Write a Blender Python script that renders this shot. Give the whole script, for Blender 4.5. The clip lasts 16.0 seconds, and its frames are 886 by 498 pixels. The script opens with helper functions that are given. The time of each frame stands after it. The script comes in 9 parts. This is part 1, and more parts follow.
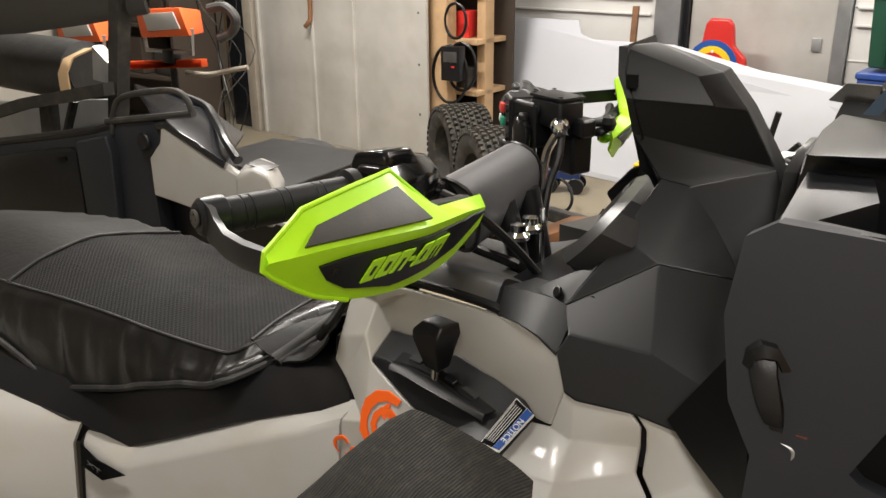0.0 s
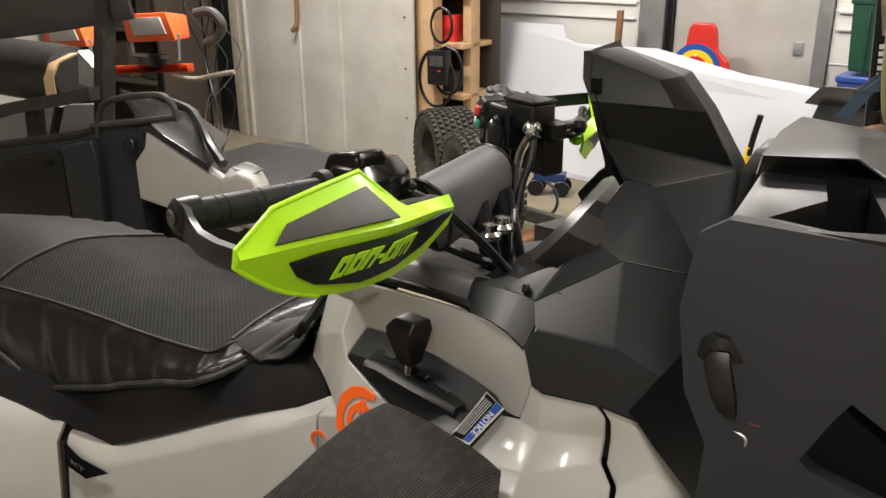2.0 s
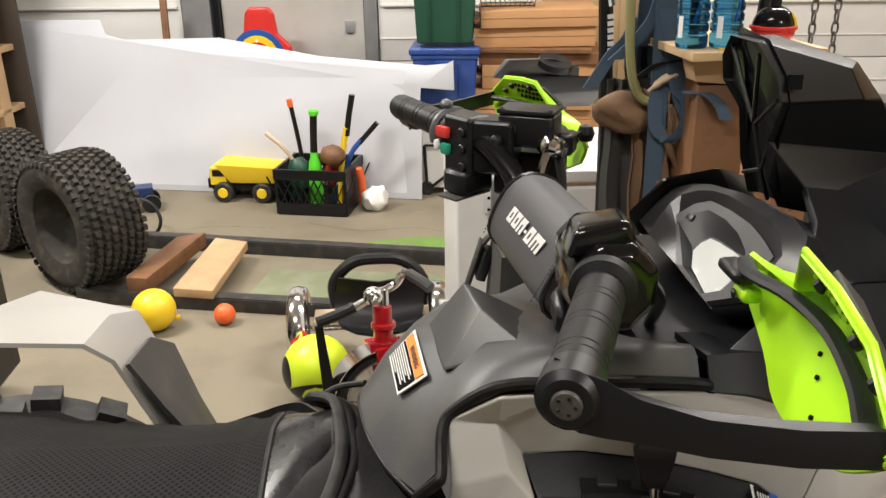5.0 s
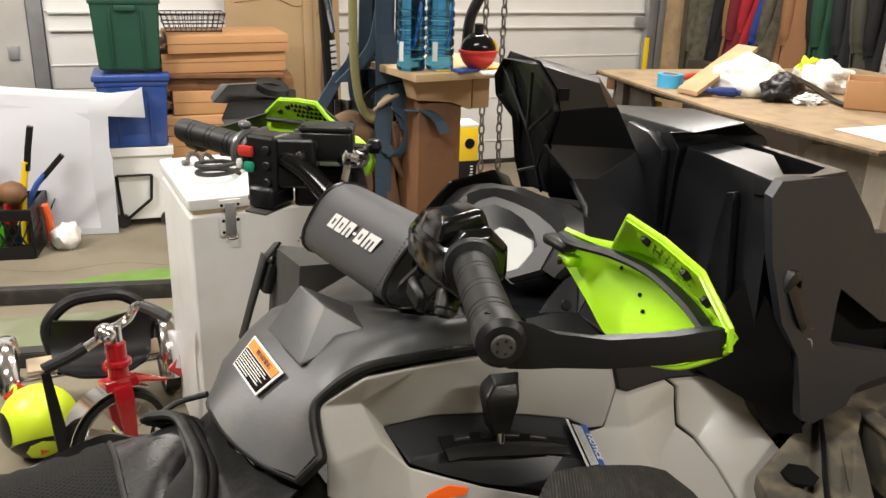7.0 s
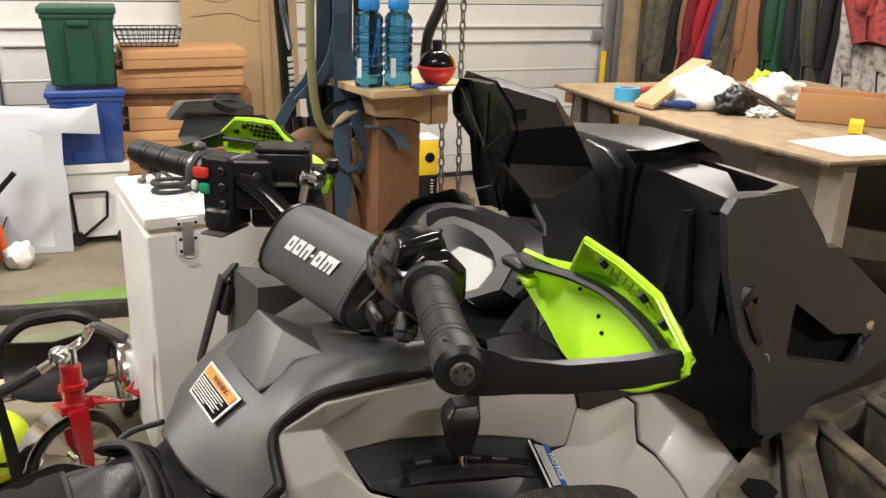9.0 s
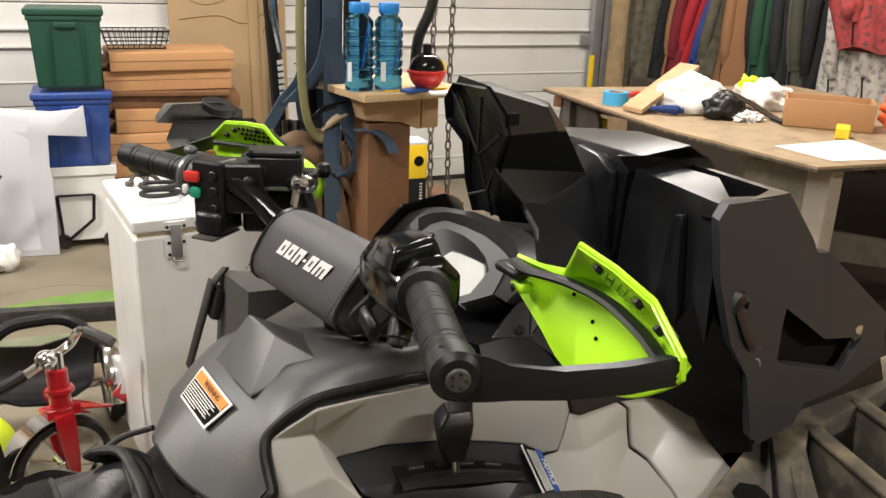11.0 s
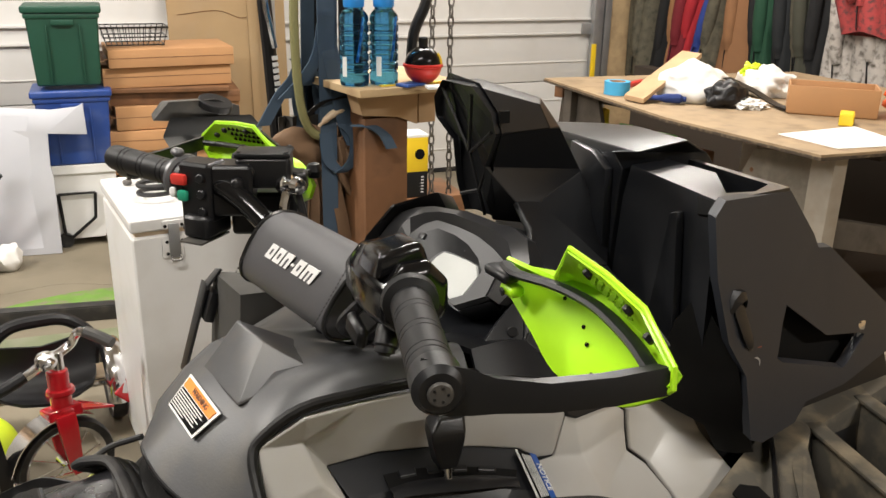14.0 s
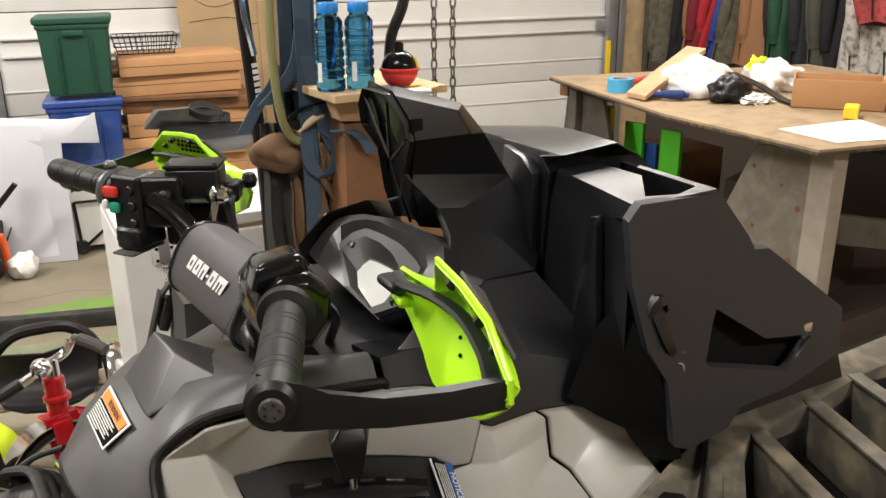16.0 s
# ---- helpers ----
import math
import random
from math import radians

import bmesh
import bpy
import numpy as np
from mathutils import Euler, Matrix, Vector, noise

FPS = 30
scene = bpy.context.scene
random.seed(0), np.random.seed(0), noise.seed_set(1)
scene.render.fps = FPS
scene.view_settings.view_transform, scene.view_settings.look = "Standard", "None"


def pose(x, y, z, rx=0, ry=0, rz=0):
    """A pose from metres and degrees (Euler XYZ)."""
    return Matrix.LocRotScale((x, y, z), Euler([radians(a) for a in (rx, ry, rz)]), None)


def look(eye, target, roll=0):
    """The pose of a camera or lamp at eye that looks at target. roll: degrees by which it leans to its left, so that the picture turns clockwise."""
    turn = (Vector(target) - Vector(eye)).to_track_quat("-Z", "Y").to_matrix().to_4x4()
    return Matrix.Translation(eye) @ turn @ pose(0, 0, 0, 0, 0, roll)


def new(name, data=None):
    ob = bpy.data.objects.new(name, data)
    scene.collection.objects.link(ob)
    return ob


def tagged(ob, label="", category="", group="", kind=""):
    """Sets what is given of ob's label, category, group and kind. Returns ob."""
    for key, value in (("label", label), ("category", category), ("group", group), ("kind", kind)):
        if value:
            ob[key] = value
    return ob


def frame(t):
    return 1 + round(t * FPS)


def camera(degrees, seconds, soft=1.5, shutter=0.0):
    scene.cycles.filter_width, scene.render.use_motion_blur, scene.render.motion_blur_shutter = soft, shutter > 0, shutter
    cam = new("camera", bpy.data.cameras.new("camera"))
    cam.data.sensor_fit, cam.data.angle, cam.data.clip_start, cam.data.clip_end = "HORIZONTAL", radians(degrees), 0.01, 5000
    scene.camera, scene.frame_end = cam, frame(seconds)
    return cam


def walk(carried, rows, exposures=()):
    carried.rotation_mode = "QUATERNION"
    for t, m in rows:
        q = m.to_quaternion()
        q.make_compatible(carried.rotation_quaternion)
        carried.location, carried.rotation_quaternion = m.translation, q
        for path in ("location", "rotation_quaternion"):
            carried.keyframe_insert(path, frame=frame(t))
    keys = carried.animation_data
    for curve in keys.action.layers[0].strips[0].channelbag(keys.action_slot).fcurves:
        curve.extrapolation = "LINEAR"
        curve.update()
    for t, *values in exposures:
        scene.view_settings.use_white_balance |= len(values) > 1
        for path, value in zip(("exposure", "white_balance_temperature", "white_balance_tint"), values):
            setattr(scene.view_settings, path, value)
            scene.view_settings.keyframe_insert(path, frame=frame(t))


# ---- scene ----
from mathutils.bvhtree import BVHTree
cam = camera(55.0, 16.0)
PATH = [
    (0, (0.518, -0.853, 1.35), (-0.474, 0.736, 0.649), -0.5),
    (0.5, (0.522, -0.856, 1.355), (-0.456, 0.741, 0.651), -0.3),
    (1, (0.533, -0.862, 1.357), (-0.423, 0.749, 0.657), -0.4),
    (1.5, (0.539, -0.866, 1.35), (-0.419, 0.741, 0.643), -0.5),
    (2, (0.547, -0.865, 1.354), (-0.427, 0.739, 0.661), -0.5),
    (2.5, (0.55, -0.846, 1.349), (-0.439, 0.747, 0.653), -1.0),
    (3, (0.51, -0.852, 1.344), (-0.439, 0.757, 0.63), -0.7),
    (3.2, (0.463, -0.875, 1.347), (-0.437, 0.76, 0.63), -0.4),
    (5.3, (-0.154, -0.731, 1.347), (0.212, 1.091, 0.609), -0.3),
    (5.5, (-0.193, -0.736, 1.35), (0.323, 1.046, 0.604), 0.3),
    (6, (-0.232, -0.773, 1.348), (0.466, 0.948, 0.605), 1.1),
    (6.5, (-0.246, -0.79, 1.356), (0.527, 0.912, 0.645), 1.7),
    (7, (-0.239, -0.793, 1.358), (0.606, 0.887, 0.678), 1.7),
    (7.5, (-0.236, -0.794, 1.362), (0.648, 0.875, 0.703), 1.9),
    (8, (-0.237, -0.795, 1.364), (0.663, 0.869, 0.714), 2.3),
    (8.5, (-0.236, -0.792, 1.364), (0.672, 0.868, 0.715), 2.1),
    (9, (-0.233, -0.788, 1.365), (0.694, 0.86, 0.714), 1.8),
    (11.5, (-0.239, -0.781, 1.366), (0.716, 0.855, 0.723), 2.2),
    (12, (-0.241, -0.776, 1.366), (0.701, 0.862, 0.71), 2.7),
    (12.5, (-0.236, -0.773, 1.362), (0.695, 0.865, 0.692), 2.9),
    (13, (-0.223, -0.776, 1.365), (0.709, 0.861, 0.695), 2.0),
    (13.5, (-0.214, -0.775, 1.366), (0.723, 0.859, 0.695), 1.3),
    (14, (-0.214, -0.774, 1.371), (0.724, 0.862, 0.707), 1.2),
    (14.5, (-0.215, -0.776, 1.37), (0.735, 0.854, 0.707), 1.3),
    (15, (-0.218, -0.78, 1.369), (0.744, 0.843, 0.705), 1.3),
    (15.5, (-0.202, -0.795, 1.37), (0.753, 0.83, 0.701), 0.4),
    (16, (-0.109, -0.825, 1.379), (0.758, 0.849, 0.713), -0.5),
]
walk(cam, [(t, look(eye, target, roll)) for t, eye, target, roll in PATH])


# ---- light ----
world = bpy.data.worlds.new("garage_world")
scene.world = world
world.use_nodes = True
world.node_tree.nodes["Background"].inputs[0].default_value = (0.5, 0.52, 0.55, 1)
world.node_tree.nodes["Background"].inputs[1].default_value = 0.05


# ---- materials ----
def mat(name, col, rough=0.5, metal=0.0, var=0.15, scale=8.0, bump=0.1, fine=120.0, coat=0.0, dirt=None, dirt_amt=0.0, vary=0.0, spec=0.5):
    """A painted, plastic, metal or fabric surface with colour drift, fine grain, and dirt patches."""
    m = bpy.data.materials.new(name)
    m.use_nodes = True
    nt = m.node_tree
    N, L = nt.nodes, nt.links
    b = N["Principled BSDF"]
    b.inputs["Roughness"].default_value = rough
    b.inputs["Metallic"].default_value = metal
    b.inputs["Coat Weight"].default_value = coat
    b.inputs["Specular IOR Level"].default_value = spec
    tc = N.new("ShaderNodeTexCoord")
    n1 = N.new("ShaderNodeTexNoise")
    n1.inputs["Scale"].default_value, n1.inputs["Detail"].default_value = scale, 6
    L.new(tc.outputs["Object"], n1.inputs["Vector"])
    mix = N.new("ShaderNodeMix")
    mix.data_type = "RGBA"
    mix.inputs[6].default_value = (*[c * (1 - var) for c in col], 1)
    mix.inputs[7].default_value = (*[min(1, c * (1 + var)) for c in col], 1)
    L.new(n1.outputs["Fac"], mix.inputs[0])
    out = mix.outputs[2]
    if dirt:
        n3 = N.new("ShaderNodeTexNoise")
        n3.inputs["Scale"].default_value, n3.inputs["Detail"].default_value = scale * 1.7, 8
        L.new(tc.outputs["Object"], n3.inputs["Vector"])
        rp = N.new("ShaderNodeMapRange")
        rp.inputs[1].default_value, rp.inputs[2].default_value = 0.48, 0.72
        rp.inputs[3].default_value, rp.inputs[4].default_value = 0, dirt_amt
        L.new(n3.outputs["Fac"], rp.inputs[0])
        mx = N.new("ShaderNodeMix")
        mx.data_type = "RGBA"
        mx.inputs[7].default_value = (*dirt, 1)
        L.new(rp.outputs[0], mx.inputs[0])
        L.new(out, mx.inputs[6])
        out = mx.outputs[2]
    if vary:
        oi = N.new("ShaderNodeObjectInfo")
        hs = N.new("ShaderNodeHueSaturation")
        mr = N.new("ShaderNodeMapRange")
        mr.inputs[3].default_value, mr.inputs[4].default_value = 1 - vary, 1 + vary
        L.new(oi.outputs["Random"], mr.inputs[0])
        L.new(mr.outputs[0], hs.inputs["Value"])
        L.new(out, hs.inputs["Color"])
        out = hs.outputs[0]
    L.new(out, b.inputs["Base Color"])
    n2 = N.new("ShaderNodeTexNoise")
    n2.inputs["Scale"].default_value, n2.inputs["Detail"].default_value = fine, 3
    L.new(tc.outputs["Object"], n2.inputs["Vector"])
    if bump:
        bp = N.new("ShaderNodeBump")
        bp.inputs["Strength"].default_value, bp.inputs["Distance"].default_value = bump, (0.002 if fine < 100 else 0.0004)
        L.new(n2.outputs["Fac"], bp.inputs["Height"])
        L.new(bp.outputs[0], b.inputs["Normal"])
    rr = N.new("ShaderNodeMapRange")
    rr.inputs[3].default_value, rr.inputs[4].default_value = max(0.02, rough * 0.8), min(1, rough * 1.2)
    L.new(n1.outputs["Fac"], rr.inputs[0])
    L.new(rr.outputs[0], b.inputs["Roughness"])
    return m


def emit(name, col, strength):
    m = bpy.data.materials.new(name)
    m.use_nodes = True
    b = m.node_tree.nodes["Principled BSDF"]
    b.inputs["Base Color"].default_value = (*col, 1)
    b.inputs["Emission Color"].default_value = (*col, 1)
    b.inputs["Emission Strength"].default_value = strength
    return m


def glassy(name, col, rough=0.05):
    m = bpy.data.materials.new(name)
    m.use_nodes = True
    b = m.node_tree.nodes["Principled BSDF"]
    b.inputs["Base Color"].default_value = (*col, 1)
    b.inputs["Roughness"].default_value = rough
    b.inputs["Transmission Weight"].default_value = 1.0
    b.inputs["IOR"].default_value = 1.35
    return m


M_CONC = mat("concrete", (0.20, 0.172, 0.122), 0.7, var=0.28, scale=1.7, bump=0.35, fine=60, dirt=(0.125, 0.105, 0.07), dirt_amt=0.7)
M_DOORW = mat("door_white", (0.66, 0.65, 0.63), 0.5, var=0.05, scale=3, bump=0.1, dirt=(0.5, 0.48, 0.44), dirt_amt=0.25)
M_STEEL = mat("steel_sheet", (0.52, 0.505, 0.475), 0.42, metal=0.2, var=0.22, scale=3.5, bump=0.12, fine=30, dirt=(0.40, 0.38, 0.34), dirt_amt=0.4)
M_GALV = mat("galvanised", (0.42, 0.43, 0.44), 0.45, metal=0.8, var=0.2, scale=14, bump=0.1)
M_OSB = mat("osb", (0.50, 0.36, 0.20), 0.8, var=0.35, scale=9, bump=0.3, fine=40, dirt=(0.33, 0.22, 0.12), dirt_amt=0.6)
M_PLY = mat("plywood", (0.36, 0.25, 0.13), 0.7, var=0.2, scale=4, bump=0.15, fine=50, dirt=(0.36, 0.27, 0.17), dirt_amt=0.55)
M_WOOD = mat("raw_wood", (0.47, 0.31, 0.17), 0.7, var=0.25, scale=6, bump=0.25, fine=70, dirt=(0.3, 0.19, 0.1), dirt_amt=0.5)
M_GREYWOOD = mat("weathered_wood", (0.32, 0.285, 0.235), 0.8, var=0.25, scale=7, bump=0.3, fine=60, dirt=(0.25, 0.2, 0.15), dirt_amt=0.6)
M_BROWN = mat("brown_board", (0.185, 0.085, 0.036), 0.6, var=0.35, scale=9, bump=0.2, dirt=(0.09, 0.045, 0.022), dirt_amt=0.75)
M_CARD = mat("cardboard", (0.44, 0.235, 0.105), 0.8, var=0.16, scale=7, bump=0.12, fine=50, vary=0.08)
M_BLK = mat("black_plastic", (0.007, 0.007, 0.008), 0.36, var=0.2, scale=10, bump=0.25, fine=500, spec=0.35)
M_BLKM = mat("matte_black_plastic", (0.0052, 0.0058, 0.0074), 0.38, var=0.25, scale=6, bump=0.16, fine=700, dirt=(0.0105, 0.0112, 0.0125), dirt_amt=0.4, spec=0.42)
M_PLATE = mat("flat_black_plate", (0.0150, 0.0170, 0.0220), 0.50, var=0.15, scale=4, bump=0.12, fine=900, dirt=(0.025, 0.0275, 0.033), dirt_amt=0.35, spec=0.36)
M_LID = mat("smooth_black_lid", (0.007, 0.0078, 0.0098), 0.30, var=0.2, scale=7, bump=0.08, fine=900, dirt=(0.015, 0.0145, 0.014), dirt_amt=0.4, spec=0.6)
M_DUSTY = mat("dusty_black_plastic", (0.052, 0.053, 0.056), 0.42, var=0.25, scale=11, bump=0.3, fine=500, dirt=(0.10, 0.09, 0.07), dirt_amt=0.5, spec=0.45)
M_GLOSS = mat("gloss_black", (0.005, 0.005, 0.0055), 0.13, var=0.2, scale=8, bump=0.0, spec=0.32)
M_RUB = mat("rubber", (0.012, 0.012, 0.013), 0.6, var=0.2, scale=20, bump=0.3, fine=300, dirt=(0.11, 0.10, 0.085), dirt_amt=0.3)
M_GRIP = mat("black_grip_rubber", (0.0055, 0.0057, 0.0064), 0.5, var=0.15, scale=20, bump=0.25, fine=400, spec=0.3)
M_GREY = mat("grey_bodywork", (0.40, 0.391, 0.37), 0.34, var=0.05, scale=7, bump=0.04, dirt=(0.33, 0.28, 0.2), dirt_amt=0.28, coat=0.2)
M_LIME = mat("lime_plastic", (0.43, 0.82, 0.018), 0.32, var=0.04, scale=8, bump=0.03)
M_CHROME = mat("chrome", (0.75, 0.75, 0.76), 0.14, metal=1.0, var=0.08, scale=20, bump=0.0)
M_WHITE = mat("white_enamel", (0.74, 0.74, 0.73), 0.35, var=0.05, scale=4, bump=0.05, dirt=(0.52, 0.49, 0.43), dirt_amt=0.3)
M_SHEET = mat("white_plastic_sheet", (0.50, 0.51, 0.55), 0.4, var=0.04, scale=2, bump=0.03, dirt=(0.46, 0.46, 0.48), dirt_amt=0.4)
M_RED = mat("red_plastic", (0.55, 0.03, 0.025), 0.3, var=0.1, scale=8, bump=0.03)
M_YEL = mat("yellow_plastic", (0.80, 0.55, 0.02), 0.4, var=0.08, scale=8, bump=0.03)
M_BLUE = mat("blue_plastic", (0.018, 0.055, 0.24), 0.4, var=0.15, scale=6, bump=0.08, dirt=(0.20, 0.22, 0.28), dirt_amt=0.22)
M_GREEN = mat("green_plastic", (0.010, 0.060, 0.036), 0.45, var=0.15, scale=6, bump=0.08)
M_ORANGE = mat("orange_plastic", (0.80, 0.13, 0.03), 0.45, var=0.06, scale=8, bump=0.05)
M_VINYL = mat("black_vinyl", (0.006, 0.006, 0.0065), 0.33, var=0.2, scale=20, bump=0.5, fine=42, spec=0.6)
M_PAPER = mat("paper", (0.78, 0.78, 0.77), 0.8, var=0.03, scale=10, bump=0.02)
# for print and small marks, and for shade painted into slots and recesses
M_MARKSHADE = mat("mark_and_shade_black", (0.008, 0.008, 0.008), 0.8, var=0.1, bump=0, spec=0.06)
M_CEIL = mat("ceiling_board", (0.55, 0.52, 0.46), 0.85, var=0.08, scale=2, bump=0.2)
M_LAMP = emit("tube_glow", (1.0, 0.93, 0.82), 6.0)


# ---- builders ----
def smooth(me, angle=35):
    for p in me.polygons:
        p.use_smooth = True
    try:
        me.set_sharp_from_angle(angle=radians(angle))
    except AttributeError:
        pass


def part(name, bm, material, parent=None, label="", angle=35):
    """Link a bmesh as one mesh object, under a thing or a part."""
    bmesh.ops.recalc_face_normals(bm, faces=bm.faces)
    me = bpy.data.meshes.new(name)
    bm.to_mesh(me)
    bm.free()
    me.materials.append(material)
    smooth(me, angle)
    ob = new(name, me)
    if parent is not None:
        ob.parent = parent
    if label:
        ob["label"] = label
    return ob


def thing(name, label, category, m=None, group="", kind=""):
    ob = new(name)
    ob.empty_display_size = 0.1
    if m is not None:
        ob.matrix_basis = m
    return tagged(ob, label, category, group, kind)


def bev(bm, w, seg=2, angle=25):
    if w <= 0:
        return bm
    bm.normal_update()
    es = [e for e in bm.edges if len(e.link_faces) == 2 and e.calc_face_angle(0) > radians(angle)]
    bmesh.ops.bevel(bm, geom=es, offset=w, segments=seg, profile=0.6, affect="EDGES", clamp_overlap=True)
    return bm


def b_box(sx, sy, sz, m=None, w=0.004, seg=2, taper=1.0):
    """A box with its base at z = 0; taper scales the top."""
    bm = bmesh.new()
    bmesh.ops.create_cube(bm, size=1)
    for v in bm.verts:
        k = taper if v.co.z > 0 else 1
        v.co = Vector((v.co.x * sx * k, v.co.y * sy * k, (v.co.z + 0.5) * sz))
    bev(bm, w, seg)
    if m is not None:
        bm.transform(m)
    return bm


def b_slab(pts, depth, w=0.003, seg=2):
    """A flat or nearly flat outline in space, thickened along depth."""
    bm = bmesh.new()
    d = Vector(depth)
    a = [bm.verts.new(p) for p in pts]
    b = [bm.verts.new(Vector(p) + d) for p in pts]
    bm.faces.new(a)
    bm.faces.new(b[::-1])
    n = len(pts)
    for i in range(n):
        bm.faces.new((a[i], b[i], b[(i + 1) % n], a[(i + 1) % n]))
    bmesh.ops.recalc_face_normals(bm, faces=bm.faces)
    return bev(bm, w, seg)


def b_loft(rows, closed=False, caps=False, thick=0.0):
    """A skin through rows of points; closed joins each row's ends, caps closes the first and last."""
    bm = bmesh.new()
    g = [[bm.verts.new(p) for p in r] for r in rows]
    n = len(rows[0])
    for i in range(len(rows) - 1):
        for j in range(n if closed else n - 1):
            k = (j + 1) % n
            bm.faces.new((g[i][j], g[i][k], g[i + 1][k], g[i + 1][j]))
    if caps:
        bm.faces.new(g[0][::-1])
        bm.faces.new(g[-1])
    if thick:
        bmesh.ops.recalc_face_normals(bm, faces=bm.faces)
        bmesh.ops.solidify(bm, geom=list(bm.faces), thickness=thick)
    return bm


def spline(pts, n=6):
    """A smooth line through the points."""
    P = [Vector(p) for p in pts]
    P = [2 * P[0] - P[1]] + P + [2 * P[-1] - P[-2]]
    out = []
    for i in range(1, len(P) - 2):
        for k in range(n):
            t = k / n
            a, b, c, d = P[i - 1], P[i], P[i + 1], P[i + 2]
            out.append(0.5 * (2 * b + (c - a) * t + (2 * a - 5 * b + 4 * c - d) * t * t + (3 * b - a - 3 * c + d) * t ** 3))
    return out + [P[-2]]


def b_tube(pts, r, sides=10, n=5, flat=1.0, caps=True):
    """A round tube along a smooth line; r is one radius or one for each point."""
    line = spline(pts, n) if n > 1 and len(pts) > 2 else [Vector(p) for p in pts]
    rad = [r] * len(line) if isinstance(r, (int, float)) else [r[min(int(i * len(r) / len(line)), len(r) - 1)] for i in range(len(line))]
    up = Vector((0.13, 0.21, 0.97))
    rows = []
    for i, p in enumerate(line):
        d = (line[min(i + 1, len(line) - 1)] - line[max(i - 1, 0)]).normalized()
        if abs(d.dot(up)) > 0.95:
            up = Vector((0.9, 0.3, 0.1))
        x = d.cross(up).normalized()
        y = x.cross(d).normalized()
        up = y
        rows.append([p + x * math.cos(2 * math.pi * k / sides) * rad[i] + y * math.sin(2 * math.pi * k / sides) * rad[i] * flat for k in range(sides)])
    return b_loft(rows, closed=True, caps=caps)


def b_lathe(profile, sides=24, m=None):
    """A turned shape about z from (radius, height) pairs."""
    rows = [[(max(r, 0.0004) * math.cos(2 * math.pi * k / sides), max(r, 0.0004) * math.sin(2 * math.pi * k / sides), z) for k in range(sides)] for r, z in profile]
    bm = b_loft(rows, closed=True, caps=True)
    if m is not None:
        bm.transform(m)
    return bm


def axis(p, d, spin=0):
    """A pose at p whose z runs along d."""
    return Matrix.Translation(p) @ Vector(d).to_track_quat("Z", "Y").to_matrix().to_4x4() @ pose(0, 0, 0, 0, 0, spin)


def b_cyl(p, d, r, h, sides=16, w=0.002):
    bm = b_lathe([(r - w, 0), (r, w), (r, h - w), (r - w, h)], sides)
    bm.transform(axis(p, d))
    return bm


def join(*bms):
    out = bms[0]
    for b in bms[1:]:
        me = bpy.data.meshes.new("t")
        b.to_mesh(me)
        out.from_mesh(me)
        bpy.data.meshes.remove(me)
        b.free()
    return out


def b_facets(verts, faces, thick=0.006, w=0.0015, seg=2, angle=12):
    """A folded sheet from named corners and faces such as "a b c"; thickened, its folds rounded."""
    bm = bmesh.new()
    vs = {}
    for f in faces:
        for k in f.split():
            if k not in vs:
                vs[k] = bm.verts.new(verts[k])
    for f in faces:
        bm.faces.new([vs[k] for k in f.split()])
    bmesh.ops.recalc_face_normals(bm, faces=bm.faces)
    if thick:
        bmesh.ops.solidify(bm, geom=list(bm.faces), thickness=thick)
    return bev(bm, w, seg, angle)


def evenly(line, n):
    """n points at even steps along a broken line."""
    line = [Vector(p) for p in line]
    ln_ = [0.0]
    for a, b in zip(line, line[1:]):
        ln_.append(ln_[-1] + (b - a).length)
    got = []
    for k in range(n):
        d = ln_[-1] * k / (n - 1)
        i = max(q for q in range(len(line) - 1) if ln_[q] <= d + 1e-9)
        got.append(line[i].lerp(line[i + 1], min(1, (d - ln_[i]) / (ln_[i + 1] - ln_[i]))))
    return got


def cover_quad(origin, ux, uy):
    """A pose on a plane from an origin and two directions, for flat print."""
    x = Vector(ux).normalized()
    z = x.cross(Vector(uy)).normalized()
    y = z.cross(x)
    m = Matrix((x, y, z)).transposed().to_4x4()
    m.translation = origin
    return m


def text_part(name, body, size, m, material, parent, label="", bold=0.0, sx=1.0, shear=0.0):
    cu = bpy.data.curves.new(name, "FONT")
    cu.body, cu.size, cu.offset, cu.extrude, cu.shear = body, size, bold, 0.0004, shear
    tmp = new("tmp", cu)
    me = bpy.data.meshes.new_from_object(tmp.evaluated_get(bpy.context.evaluated_depsgraph_get()))
    bpy.data.objects.remove(tmp)
    me.name = name
    me.transform(m @ Matrix.Diagonal((sx, 1, 1, 1)))
    me.materials.clear()
    me.materials.append(material)
    ob = new(name, me)
    ob.parent = parent
    if label:
        ob["label"] = label
    return ob


# ---- structure ----
WALL = pose(-0.76, 4.25, 0, 0, 0, -6)  # along the wall of the big doors; local x runs along it, local y into it


def setting(name, bm, material, label, category, m=None):
    ob = part(name, bm, material)
    if m is not None:
        ob.matrix_basis = m
    return tagged(ob, label, category, kind="structure")


